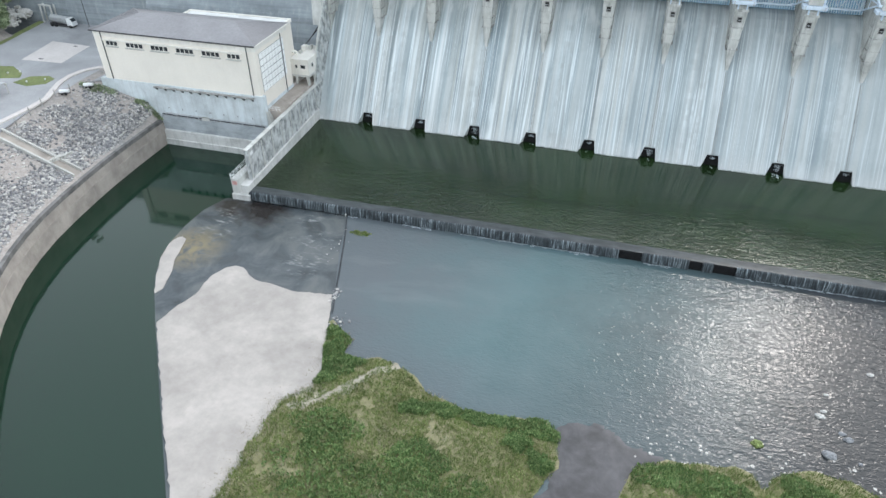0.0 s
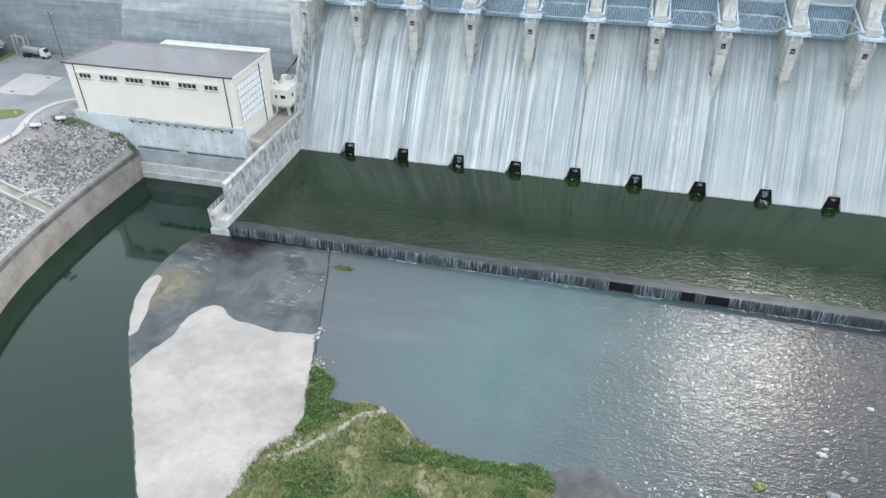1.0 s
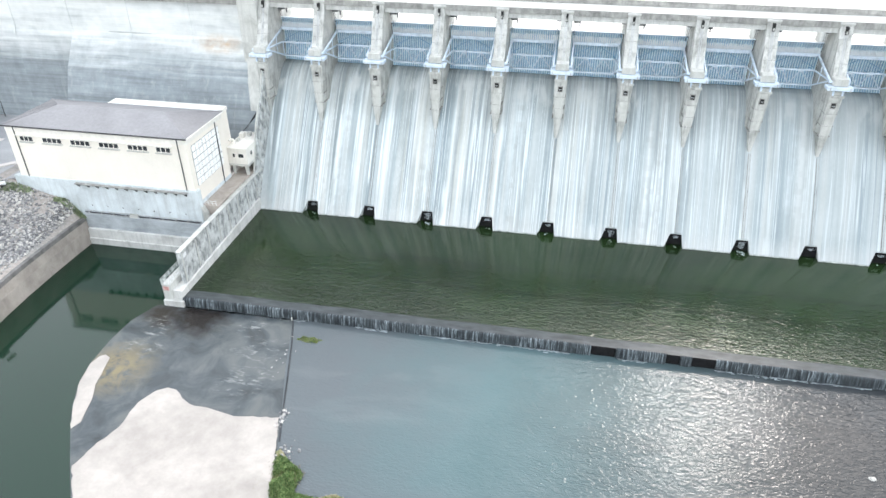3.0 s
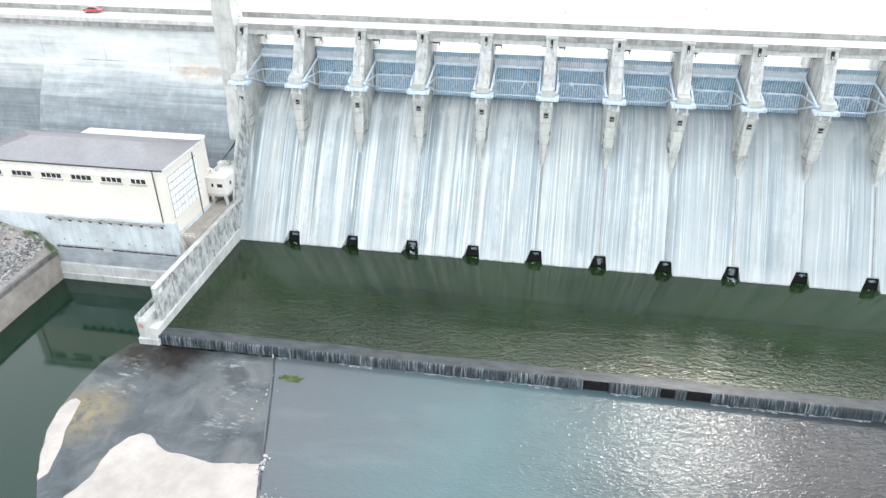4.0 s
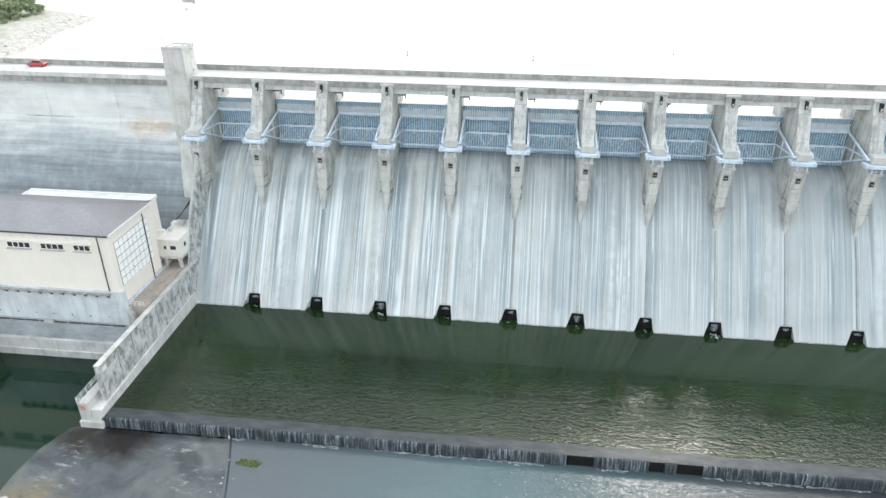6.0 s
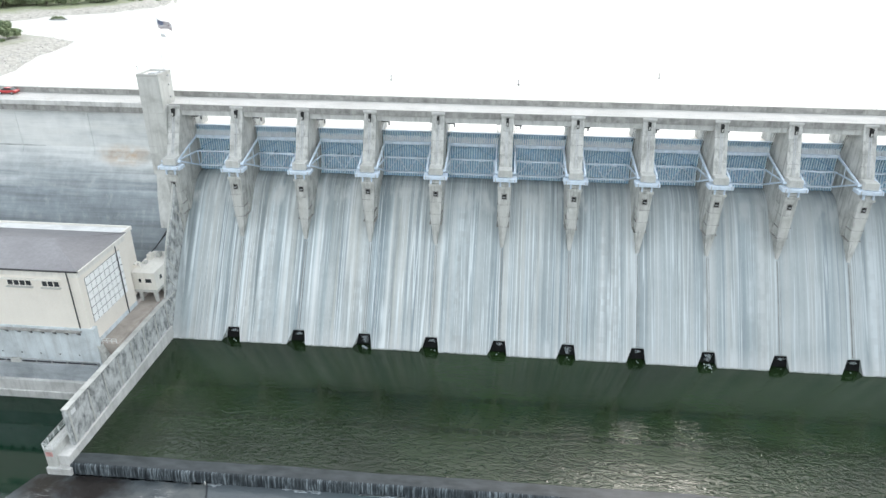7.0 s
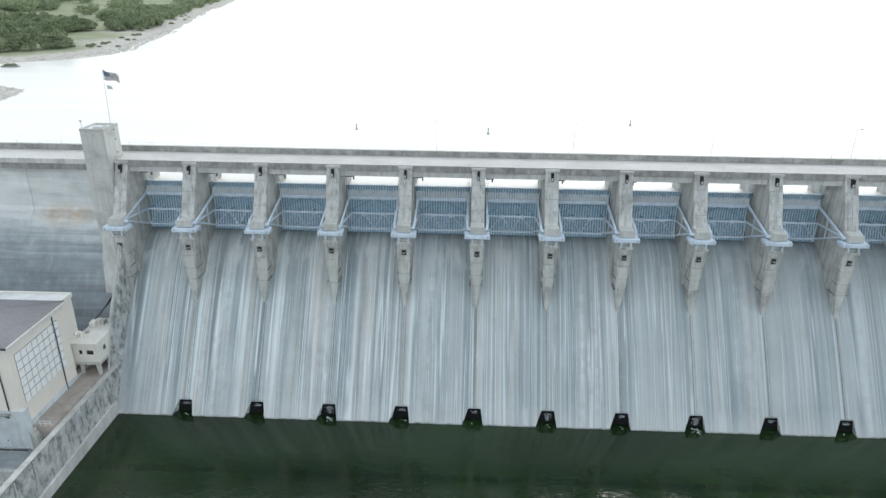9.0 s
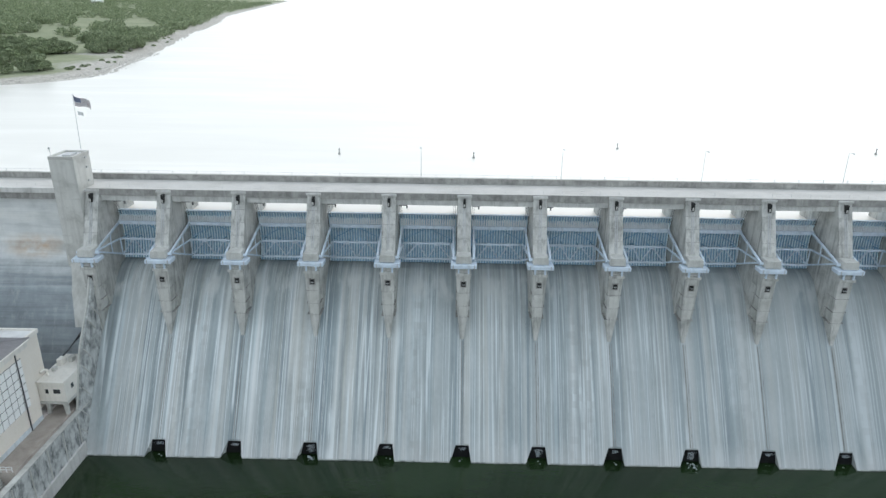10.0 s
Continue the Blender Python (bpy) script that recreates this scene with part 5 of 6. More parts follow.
for x in (-78.8, -68.9):
    for y in (-37.8, -30.8):
        part("post", box(x, x + 0.2, y, y + 0.2, YARD, YARD + 2.3), M["kerb"], shed)
# made-up trailers stand in for the cable drums and pallets here
for x, y, a in ((-55.0, -27.5, 20), (-52.0, -22.5, 30)):
    c = thing("tank_trailer", (x, y, YARD), "white trailer shape standing in for cable drums and pallets behind the riprap", "trailer", "trailers by the riprap")
    part("tank", tube((x - 1.0, y - 0.45, YARD + 0.85), (x + 1.0, y + 0.45, YARD + 0.85), 0.45), M["whitepaint"], c)
    part("chassis", beam((x - 1.3, y - 0.6, YARD + 0.4), (x + 1.2, y + 0.55, YARD + 0.4), 0.7, 0.15), M["darksteel"], c)
    for s in (-0.6, 0.6):
        part("wheel", tube((x + s, y - 0.5, YARD + 0.35), (x + s, y - 0.25, YARD + 0.35), 0.35), M["rubber"], c)
truck = thing("tank_truck", (-91, 15.5, YARD), "grey tank truck parked at the foot of the dam", "truck")
part("tank", tube((-95.0, 15.9, YARD + 2.0), (-88.6, 15.0, YARD + 2.0), 1.15, n=14), M["steel"], truck, bevel=0.0)
part("cab", prism([(-88.3, YARD + 0.7), (-88.3, YARD + 2.9), (-87.0, YARD + 2.9), (-86.3, YARD + 1.9), (-86.1, YARD + 0.7)], "y", 13.9, 16.0), M["whitepaint"], truck, bevel=0.08)
part("windscreen", prism([(-86.95, YARD + 2.8), (-86.3, YARD + 1.95), (-86.25, YARD + 1.95), (-86.9, YARD + 2.85)], "y", 14.1, 15.8), M["glass"], truck)
part("chassis", box(-95, -86.2, 14.3, 15.9, YARD + 0.6, YARD + 0.9), M["darksteel"], truck)
for x in (-94, -92.6, -87.3):
    for y in (13.9, 15.8):
        part("wheel", tube((x, y, YARD + 0.5), (x, y + 0.35, YARD + 0.5), 0.5), M["rubber"], truck)
frame_a = thing("steel_frame", (-97, 17.5, YARD), "grey steel inspection frame against the dam foot", "frame")
for x in (-99, -95.2):
    for y in (16.4, 17.9):
        part("post", beam((x, y, YARD), (x + 0.3, y, YARD + 5.5), 0.35), M["pale"], frame_a)
part("crossbar", beam((-99, 16.4, YARD + 5.5), (-94.8, 16.4, YARD + 5.5), 0.4), M["pale"], frame_a)
mast = thing("yard_light_mast", (-83, 16.8, YARD), "thin dark light mast in the yard", "street lamp")
part("post", tube((-83, 16.8, YARD), (-83, 16.8, YARD + 13), 0.12, 0.07, 8), M["darksteel"], mast)
part("crossarm", beam((-84.2, 16.8, YARD + 13), (-81.8, 16.8, YARD + 13), 0.12), M["darksteel"], mast)
for s in (-1, 1):
    part("lamp_head", box(-83 + s - 0.3, -83 + s + 0.3, 16.4, 17.0, YARD + 12.9, YARD + 13.15), M["steel"], mast)

drain = thing("bank_drain", (-44, -48.6, 5), "pale concrete drain channel running down the bank", "drain", kind="structure")
run = [(-36.8, 4.75), (-44.0, 7.75), (-55.0, 12.3)]
for (xa, za), (xb, zb) in zip(run, run[1:]):
    part("channel_bed", prism([(xa, za - 0.5), (xa, za), (xb, zb), (xb, zb - 0.5)], "y", -50.0, -47.8), M["canalface"], drain)
    for ya, yb in ((-50.4, -50.0), (-47.8, -47.4)):
        part("channel_wall", prism([(xa, za - 0.5), (xa, za + 0.6), (xb, zb + 0.6), (xb, zb - 0.5)], "y", ya, yb), M["kerb"], drain)
for i in range(5):
    part("step", box(-42.8 + i * 1.25, -42.5 + i * 1.25, -50.0, -47.8, 7.1 + i * 0.52, 7.75 + i * 0.52), M["kerb"], drain)


def stones(name, n, place, size, material, label, seed):
    """Many loose stones in one mesh: rough low blocks."""
    r = np.random.RandomState(seed)
    ico = bmesh.new()
    bmesh.ops.create_icosphere(ico, subdivisions=1, radius=1)
    bv = np.array([v.co[:] for v in ico.verts])
    bf = np.array([[v.index for v in f.verts] for f in ico.faces])
    ico.free()
    vs, fs, k = [], [], 0
    while k < n:
        spot = place(r)
        if spot is None:
            continue
        s = size[0] + (size[1] - size[0]) * r.rand() ** 2.5
        jitter = 1 + r.uniform(-0.3, 0.3, (len(bv), 1))
        v = bv * jitter * (s * r.uniform(0.7, 1.3, 3) * np.array([1, 1, 0.75]))
        a = r.uniform(0, 6.28)
        c, d = math.cos(a), math.sin(a)
        v = np.stack([v[:, 0] * c - v[:, 1] * d, v[:, 0] * d + v[:, 1] * c, v[:, 2]], 1) + np.array(spot)
        vs.append(v)
        fs.append(bf + k * len(bv))
        k += 1
    me = bpy.data.meshes.new(name)
    me.from_pydata(np.concatenate(vs).tolist(), [], np.concatenate(fs).tolist())
    me.materials.append(material)
    return tagged(new(name, me), label, "stones", kind="stuff")


def island_tone(name, a, b, c):
    """Stone colours that change from one loose stone to the next."""
    m, t, bs = start_mat(name, 0.9, 0, 0.25)
    geo = t.nodes.new("ShaderNodeNewGeometry")
    col = ramp(t, geo.outputs["Random Per Island"], [(0.1, a), (0.55, b), (0.95, c)])
    fine = noise_tex(t, coords(t, vary=False, world_space=True), 3.0, 5, 0.7)
    big_ = noise_tex(t, coords(t, vary=False, world_space=True), 0.12, 4, 0.6)
    col = mix(t, 0.5, col, ramp(t, fine, [(0.3, (0.35,)), (0.7, (0.7,))]), "OVERLAY")
    col = mix(t, 0.6, col, ramp(t, big_, [(0.35, (0.38,)), (0.62, (0.62,))]), "OVERLAY")
    t.links.new(col, bs.inputs["Base Color"])
    bump(t, bs, fine, 0.5, 0.08)
    return m


M["riprap"] = island_tone("mixed_riprap", (0.15, 0.15, 0.16), (0.32, 0.315, 0.315), (0.56, 0.535, 0.5))


def riprap_spot(r):
    y = r.uniform(-125, -18.9)
    d = 21.5 * r.rand() ** 1.25
    x = canal_x(max(y, -149)) - 2.4 - d
    if -50.6 < y < -47.2:
        return None
    if -51 > y > -60 and d > 7 and r.rand() < 0.8:
        return None
    if noise.noise((x * 0.13, y * 0.13, 7)) + 0.5 * noise.noise((x * 0.4, y * 0.4, 2)) > 0.42 - 0.035 * max(0, d - 3) and r.rand() < 0.88:
        return None
    if bank_z(x, y) > YARD + 0.9 or (x < -55.0 and y > -60):
        return None
    return (x, y, bank_z(x, y) + 0.05)


stones("riprap", 26000, riprap_spot, (0.1, 0.42), M["riprap"], "mixed grey riprap stones covering the river bank", 11)

# ---- apron, sediment and pool islands ----
def blob(poly, seed, amp=0.35, step=1.0):
    """A closed outline made finer and slightly ragged."""
    r = random.Random(seed)
    out = []
    for (xa, ya), (xb, yb) in zip(poly, poly[1:] + poly[:1]):
        n = max(1, int(math.hypot(xb - xa, yb - ya) / step))
        for i in range(n):
            u = i / n
            out.append((xa + (xb - xa) * u + r.uniform(-amp, amp) * (i > 0), ya + (yb - ya) * u + r.uniform(-amp, amp) * (i > 0)))
    return out


apron_poly = [(2.5, -80.6), (-2.3, -73.8), (-5.2, -69.3), (-8.0, -63.4), (-9.0, -58.7), (-9.4, -52), (-8.9, -45.8), (-6.5, -40.0), (-1.0, -38.7), (22.9, -39.2), (26.6, -52.9), (30.6, -64.8), (34.5, -77.7), (36.6, -83), (34, -112), (26.5, -113)]


def apron_material():
    """Submerged slab: grey-blue shallows, ochre algae on one side, dark patches by the wall, white riffles."""
    m, t, b = start_mat("shallow_apron", 0.08, 0, 0.5)
    b.inputs["IOR"].default_value = 1.36
    vec = coords(t, vary=False, world_space=True)
    n1 = noise_tex(t, vec, 0.16, 5, 0.6, 0.8)
    col = ramp(t, n1, [(0.3, (0.04, 0.048, 0.05)), (0.48, (0.07, 0.082, 0.09)), (0.66, (0.115, 0.125, 0.125))])

    def zone(x, y, inner, outer, ragged, tex):
        near = t.nodes.new("ShaderNodeVectorMath")
        near.operation = "DISTANCE"
        near.inputs[1].default_value = (x, y, POOL)
        t.links.new(vec, near.inputs[0])
        add = t.nodes.new("ShaderNodeMath")
        add.operation = "MULTIPLY_ADD"
        add.inputs[1].default_value = ragged
        t.links.new(tex, add.inputs[0])
        t.links.new(near.outputs["Value"], add.inputs[2])
        r_ = t.nodes.new("ShaderNodeMapRange")
        r_.inputs["From Min"].default_value = inner + ragged * 0.5
        r_.inputs["From Max"].default_value = outer + ragged * 0.5
        r_.inputs["To Min"].default_value = 1.0
        r_.inputs["To Max"].default_value = 0.0
        t.links.new(add.outputs[0], r_.inputs[0])
        return r_.outputs[0]

    n3 = noise_tex(t, vec, 0.3, 5, 0.65, 0.6)
    n2 = noise_tex(t, coords(t, (0.6, 1.7, 1), vary=False, world_space=True), 0.8, 5, 0.68, 0.5)
    ochre = mix(t, 1.0, zone(-4.0, -59.0, 3.0, 9.0, 10.0, n3), ramp(t, n3, [(0.38, (0.1,)), (0.58, (0.9,))]), "MULTIPLY")
    col = mix(t, ochre, col, (0.23, 0.185, 0.1))
    col = mix(t, zone(3.5, -41.5, 3.0, 8.5, 10.0, n3), col, (0.02, 0.017, 0.016))
    col = mix(t, zone(-4.0, -42.5, 1.0, 5.0, 8.0, n3), col, (0.03, 0.026, 0.022))
    for x, y, r0, r1 in ((15.5, -43.0, 0.6, 4.0), (20.0, -50.2, 0.6, 5.0), (21.0, -58.0, 0.6, 6.0), (-2.3, -51.0, 0.6, 5.0), (-2.4, -45.5, 0.4, 4.0)):
        riffle = mix(t, 1.0, zone(x, y, r0, r1, 6.0, n3), ramp(t, n2, [(0.54, (0.0,)), (0.7, (0.62,))]), "MULTIPLY")
        col = mix(t, riffle, col, (0.5, 0.51, 0.5))
    t.links.new(col, b.inputs["Base Color"])
    fine = noise_tex(t, vec, 1.4, 3, 0.55, 0.7)
    bump(t, b, fine, 0.8, 0.06)
    return m


M["apron"] = apron_material()
solid("apron", prism(apron_poly, "z", -4.5, POOL + 0.03), M["apron"], "shallow submerged concrete apron with brown algae and riffles", "apron", kind="structure")
solid("dividing_kerb", ribbon([(23.0, -39.6), (24.9, -45), (27.0, -52), (28.9, -58.3), (30.8, -65), (32.4, -70)], -0.11, 0.11, -4, POOL + 0.12), M["wet"], "narrow dark kerb between apron and pool", "kerb", kind="structure")


def bevelled_flat(poly, z0, z1, inset=0.985):
    cx, cy = sum(p[0] for p in poly) / len(poly), sum(p[1] for p in poly) / len(poly)
    return prism(poly, "z", z0, z1, [(cx + (x - cx) * inset, cy + (y - cy) * inset) for x, y in poly])


sed = [(26.3, -112.5), (25.1, -110.5), (13.5, -95.4), (2.6, -80.6), (3.6, -75.5), (5.1, -71.8), (5.0, -66.1), (6.5, -62.9), (8.2, -61.7), (9.9, -61.9), (12, -63.6), (15.1, -65.0), (17.5, -65.0), (20.2, -65.5), (22.8, -66.0), (25.0, -65.7), (30.4, -64.9), (32.4, -70.8), (34.5, -77.7), (36.1, -82.8), (38, -90), (38, -112)]
solid("sediment_bar", bevelled_flat(blob(sed, 1, 0.16), POOL - 0.6, POOL + 0.16), M["sediment"], "broad flat bar of bleached pinkish-white sediment", "gravel bar", kind="structure")
fin = [(-2.2, -73.9), (-5.1, -69.3), (-7.8, -63.4), (-8.9, -58.7), (-8.4, -56.6), (-7.6, -56.0), (-6.4, -56.6), (-5.5, -59.8), (-4.6, -63.6), (-3.0, -66.9), (-2.2, -70.0), (-1.5, -72.3)]
solid("sediment_bar", bevelled_flat(blob(fin, 2, 0.12), POOL - 0.6, POOL + 0.14), M["sediment"], "narrow pale sediment spit on the apron edge", "gravel bar", kind="structure")

ISL = [(32.6, -71.3), (34.6, -73.5), (38.6, -75.5), (38.2, -78.0), (38.6, -79.3), (41.9, -79.6), (44.4, -78.5), (48.5, -78.7), (53.8, -83.0), (60.9, -85.2), (67.2, -85.2), (73.1, -84.1), (76.0, -86.1), (76.4, -89.1), (76.4, -92.1), (74.0, -97.7), (71, -106), (66, -114), (56, -121), (46, -123), (37, -120), (31, -113), (31.5, -100), (32.2, -91), (35.5, -87.5), (36.5, -84), (34.6, -79)]
ISL2 = [(84.9, -96.0), (86.2, -90.5), (87.5, -88.3), (91.6, -86.8), (96, -86.0), (101.0, -85.3), (103.5, -85.9), (104.7, -87.5), (105.8, -85.6), (109, -83.6), (112.6, -82.9), (116.3, -83.1), (120.2, -84.9), (126, -90), (129, -100), (124, -112), (112, -120), (98, -121), (88, -116), (83, -106)]


def inside(x, y, poly):
    hit_ = False
    for (xa, ya), (xb, yb) in zip(poly, poly[1:] + poly[:1]):
        if (ya > y) != (yb > y) and x < (xb - xa) * (y - ya) / (yb - ya) + xa:
            hit_ = not hit_
    return hit_


def edge_dist(x, y, poly):
    best = 1e9
    for (xa, ya), (xb, yb) in zip(poly, poly[1:] + poly[:1]):
        dx, dy = xb - xa, yb - ya
        u = max(0, min(1, ((x - xa) * dx + (y - ya) * dy) / (dx * dx + dy * dy)))
        best = min(best, math.hypot(x - xa - u * dx, y - ya - u * dy))
    return best


def island_z(x, y, poly):
    d = edge_dist(x, y, poly)
    d = d if inside(x, y, poly) else -d
    return POOL + max(-0.6, min(1.3, 0.28 * d + 0.25 * noise.noise((x * 0.3, y * 0.3, 1)))) + (0.25 * noise.noise((x * 0.15, y * 0.15, 5)) if d > 1 else 0)


def signed_edge(x, y, poly):
    return edge_dist(x, y, poly) * (1 if inside(x, y, poly) else -1)


def low_mound(poly, xr, step, height):
    """A sheet over an outline that dips under the water at its edge."""
    v, f, index = [], [], {}
    for j in range(int(60 / step)):
        for i in range(int((xr[1] - xr[0]) / step) + 1):
            xx, yy = xr[0] + i * step, -128 + j * step
            z = height(xx, yy)
            if z > POOL - 0.28:
                index[i, j] = len(v)
                v.append((xx, yy, z))
    for i, j in index:
        q = [(i, j), (i + 1, j), (i + 1, j + 1), (i, j + 1)]
        if all(c in index for c in q):
            f.append(tuple(index[c] for c in q))
    return v, f


for poly, xr in ((ISL, (26, 80)), (ISL2, (78, 130))):
    solid("grass_island", low_mound(poly, xr, 0.8, lambda x, y: island_z(x, y, poly)), M["soil"], "low grassy island with bare sandy patches in the pool", "island", kind="structure", smooth=True)
MUD = [(75.5, -85.2), (78.5, -83.2), (82.8, -83.2), (87.5, -85.5), (91.0, -86.5), (88.5, -91), (86.5, -97), (84, -108), (80, -115), (75, -113), (73, -106), (74.5, -97), (76.0, -91)]
mud_v, mud_f = low_mound(MUD, (70, 93), 0.6, lambda x, y: POOL + max(-0.3, min(0.09, 0.035 * signed_edge(x, y, MUD) + 0.09 * noise.noise((x * 0.35, y * 0.35, 4)) + 0.05 * noise.noise((x * 1.3, y * 1.3, 2)))))
solid("mud_flat", (mud_v, mud_f), surface("wet_grey_mud", (0.075, 0.073, 0.078), rough=0.45, dark=0.6, light=1.5, scale=0.3, grain=1.2, vary=False), "wet grey mud flat between the grassy islands", "mud", kind="structure", smooth=True)


def tufts(name, n, place, size, material, label, seed, blades=5, lean=0.5, wide=0.09):
    """Many small blades and leaves in one mesh."""
    r = np.random.RandomState(seed)
    vs, k = [], 0
    while k < n:
        spot = place(r)
        if spot is None:
            continue
        h = r.uniform(*size)
        for b in range(blades):
            a = r.uniform(0, 6.28)
            c, s = math.cos(a), math.sin(a)
            o0 = r.uniform(-0.5, 0.5, 2) * h
            l_, w = lean * r.uniform(0.3, 1.2) * h, wide * h * r.uniform(0.7, 1.4)
            x, y, z = spot[0] + o0[0], spot[1] + o0[1], spot[2] - 0.05
            vs += [(x - s * w, y + c * w, z), (x + s * w, y - c * w, z), (x + c * l_, y + s * l_, z + h * r.uniform(0.7, 1.1))]
        k += 1
    me = bpy.data.meshes.new(name)
    me.from_pydata(vs, [], [(i, i + 1, i + 2) for i in range(0, len(vs), 3)])
    me.materials.append(material)
    return tagged(new(name, me), label, "grass", kind="stuff")


def leaf_tone(name, a, b, c, scale=0.2):
    m, t, bs = start_mat(name, 0.75, 0, 0.2)
    geo = t.nodes.new("ShaderNodeNewGeometry")
    col = ramp(t, geo.outputs["Random Per Island"], [(0.1, a), (0.6, b), (0.95, c)])
    big_ = noise_tex(t, coords(t, vary=True), scale, 4, 0.6)
    col = mix(t, 0.7, col, ramp(t, big_, [(0.35, (0.36,)), (0.65, (0.64,))]), "OVERLAY")
    t.links.new(col, bs.inputs["Base Color"])
    return m


M["grassblade"] = leaf_tone("grass_blades", (0.12, 0.19, 0.05), (0.23, 0.295, 0.1), (0.42, 0.41, 0.22))
M["bushleaf"] = leaf_tone("bush_leaves", (0.07, 0.13, 0.04), (0.15, 0.235, 0.085), (0.29, 0.36, 0.16))
M["oakleaf"] = leaf_tone("oak_foliage", (0.18, 0.225, 0.13), (0.28, 0.34, 0.205), (0.42, 0.47, 0.3), 0.3)


PATH_LINE = [(34.4, -92.4), (37.2, -91.6), (42.6, -86.3), (45.3, -81.6), (48.5, -79.4)]


def on_path(x, y):
    return min(math.hypot(x - xa - u * (xb - xa), y - ya - u * (yb - ya)) for (xa, ya), (xb, yb) in zip(PATH_LINE, PATH_LINE[1:])
               for u in [max(0, min(1, ((x - xa) * (xb - xa) + (y - ya) * (yb - ya)) / ((xb - xa) ** 2 + (yb - ya) ** 2)))])


def island_spot(r):
    if r.rand() < 0.62:
        poly, x, y = ISL, r.uniform(30, 77), r.uniform(-124, -71)
    else:
        poly, x, y = ISL2, r.uniform(81, 130), r.uniform(-122, -82)
    if not inside(x, y, poly) or edge_dist(x, y, poly) < 0.15:
        return None
    if noise.noise((x * 0.16, y * 0.16, 2)) + 0.6 * noise.noise((x * 0.6, y * 0.6, 9)) > 0.3 + 0.4 * r.rand():
        return None
    if on_path(x, y) < 0.25 + 0.6 * noise.noise((x * 0.7, y * 0.7, 6)):
        return None
    return (x, y, island_z(x, y, poly))


tufts("meadow_grass", 58000, island_spot, (0.2, 0.6), M["grassblade"], "tall yellow-green meadow grass on the islands", 21, blades=4, wide=0.1)


def path_v(u, w):
    """Bare sandy track across the island."""
    k = u * (len(PATH_LINE) - 1)
    i = min(int(k), len(PATH_LINE) - 2)
    (xa, ya), (xb, yb) = PATH_LINE[i], PATH_LINE[i + 1]
    x, y = xa + (xb - xa) * (k - i), ya + (yb - ya) * (k - i)
    half = 0.85 + 1.0 * noise.noise((u * 14, w * 1.5, 1))
    x, y = x - w * half * 0.62, y + w * half * 0.78
    return (x, y, max(POOL + 0.05, island_z(x, y, ISL)) + 0.05 - 0.05 * w * w)


solid("sandy_track", grid([i / 40 for i in range(41)], [-1, -0.5, 0, 0.5, 1], path_v), M["sand"], "bare pale sandy track across the grassy island", "path", kind="structure", smooth=True)


def dry_spot(r):
    """Withered grass that thins out on to the sediment and round the bare patches."""
    x, y = r.uniform(26, 60), r.uniform(-112, -74)
    e = signed_edge(x, y, ISL)
    if e < -2.5 or on_path(x, y) < 0.35:
        return None
    want = 0.9 if -0.3 < e < 2.5 and x < 45 else (0.35 * (1 + e / 3.5) if e < 0 and x < 38 else 0.12)
    if e < -0.3 and x > 38:
        return None
    if r.rand() > want + 0.5 * noise.noise((x * 0.4, y * 0.4, 8)):
        return None
    return (x, y, max(POOL + 0.15, island_z(x, y, ISL)))


tufts("dry_grass", 5200, dry_spot, (0.1, 0.34), leaf_tone("withered_grass", (0.3, 0.265, 0.21), (0.4, 0.36, 0.29), (0.52, 0.48, 0.4)), "withered brown grass spreading on to the sediment", 24, blades=4, wide=0.1, lean=0.8)


def bush_spot(r):
    """Leafy cover in dense patches."""
    clumps = [(35.4, -74.5, 2.0, .9), (36.8, -78.5, 2.2, .9), (38.0, -81.5, 2.6, 1.0), (36.6, -84.5, 2.0, .8), (40.4, -80.6, 1.4, .7), (45, -104, 6, 1.0), (52, -104, 5.5, 1.0), (60, -104, 5, .9), (42.5, -96, 3.8, .8), (57, -97, 3.2, .8), (66, -103, 4, .9),
              (53.5, -88, 1.6, .8), (58, -86.6, 1.9, .8), (63, -86.6, 1.6, .8), (66.5, -86.5, 1.7, .9), (72.5, -86.3, 2.4, 1.1), (74, -92.5, 1.4, .8), (70, -90, 1.4, .5), (92, -90, 3, .7), (99, -91, 3, .8), (110, -88, 2.6, .8)]
    c = clumps[r.randint(len(clumps))]
    a = r.uniform(0, 6.28)
    reach = c[2] * (1.05 + 0.75 * noise.noise((1.3 * math.cos(a) + c[0], 1.3 * math.sin(a) + c[1], 0)))
    d = math.sqrt(r.rand()) * reach
    x, y = c[0] + d * math.cos(a) * 1.35, c[1] + d * math.sin(a)
    poly = ISL if x < 79 else ISL2
    if not inside(x, y, poly):
        return None
    lump = 0.6 + 0.6 * noise.noise((x * 0.9, y * 0.9, 4))
    top = c[3] * max(0.1, 1 - (d / reach) ** 2) ** 0.5 * lump
    return (x, y, island_z(x, y, poly) + r.uniform(0, 1) ** 0.5 * top)


tufts("leafy_shrubs", 18000, bush_spot, (0.22, 0.42), M["bushleaf"], "dense bright green leafy shrubs on the islands", 22, blades=4, lean=0.9, wide=0.3)


def algae_spot(r):
    a, d = r.uniform(0, 6.28), math.sqrt(r.rand())
    return (28.4 + 2.1 * d * math.cos(a) + 0.4 * math.sin(5 * a), -44.9 + 0.8 * d * math.sin(a), POOL + 0.0)


tufts("water_weed", 260, algae_spot, (0.2, 0.35), M["grassblade"], "patch of bright green water weed in the pool", 23, blades=4, wide=0.3)


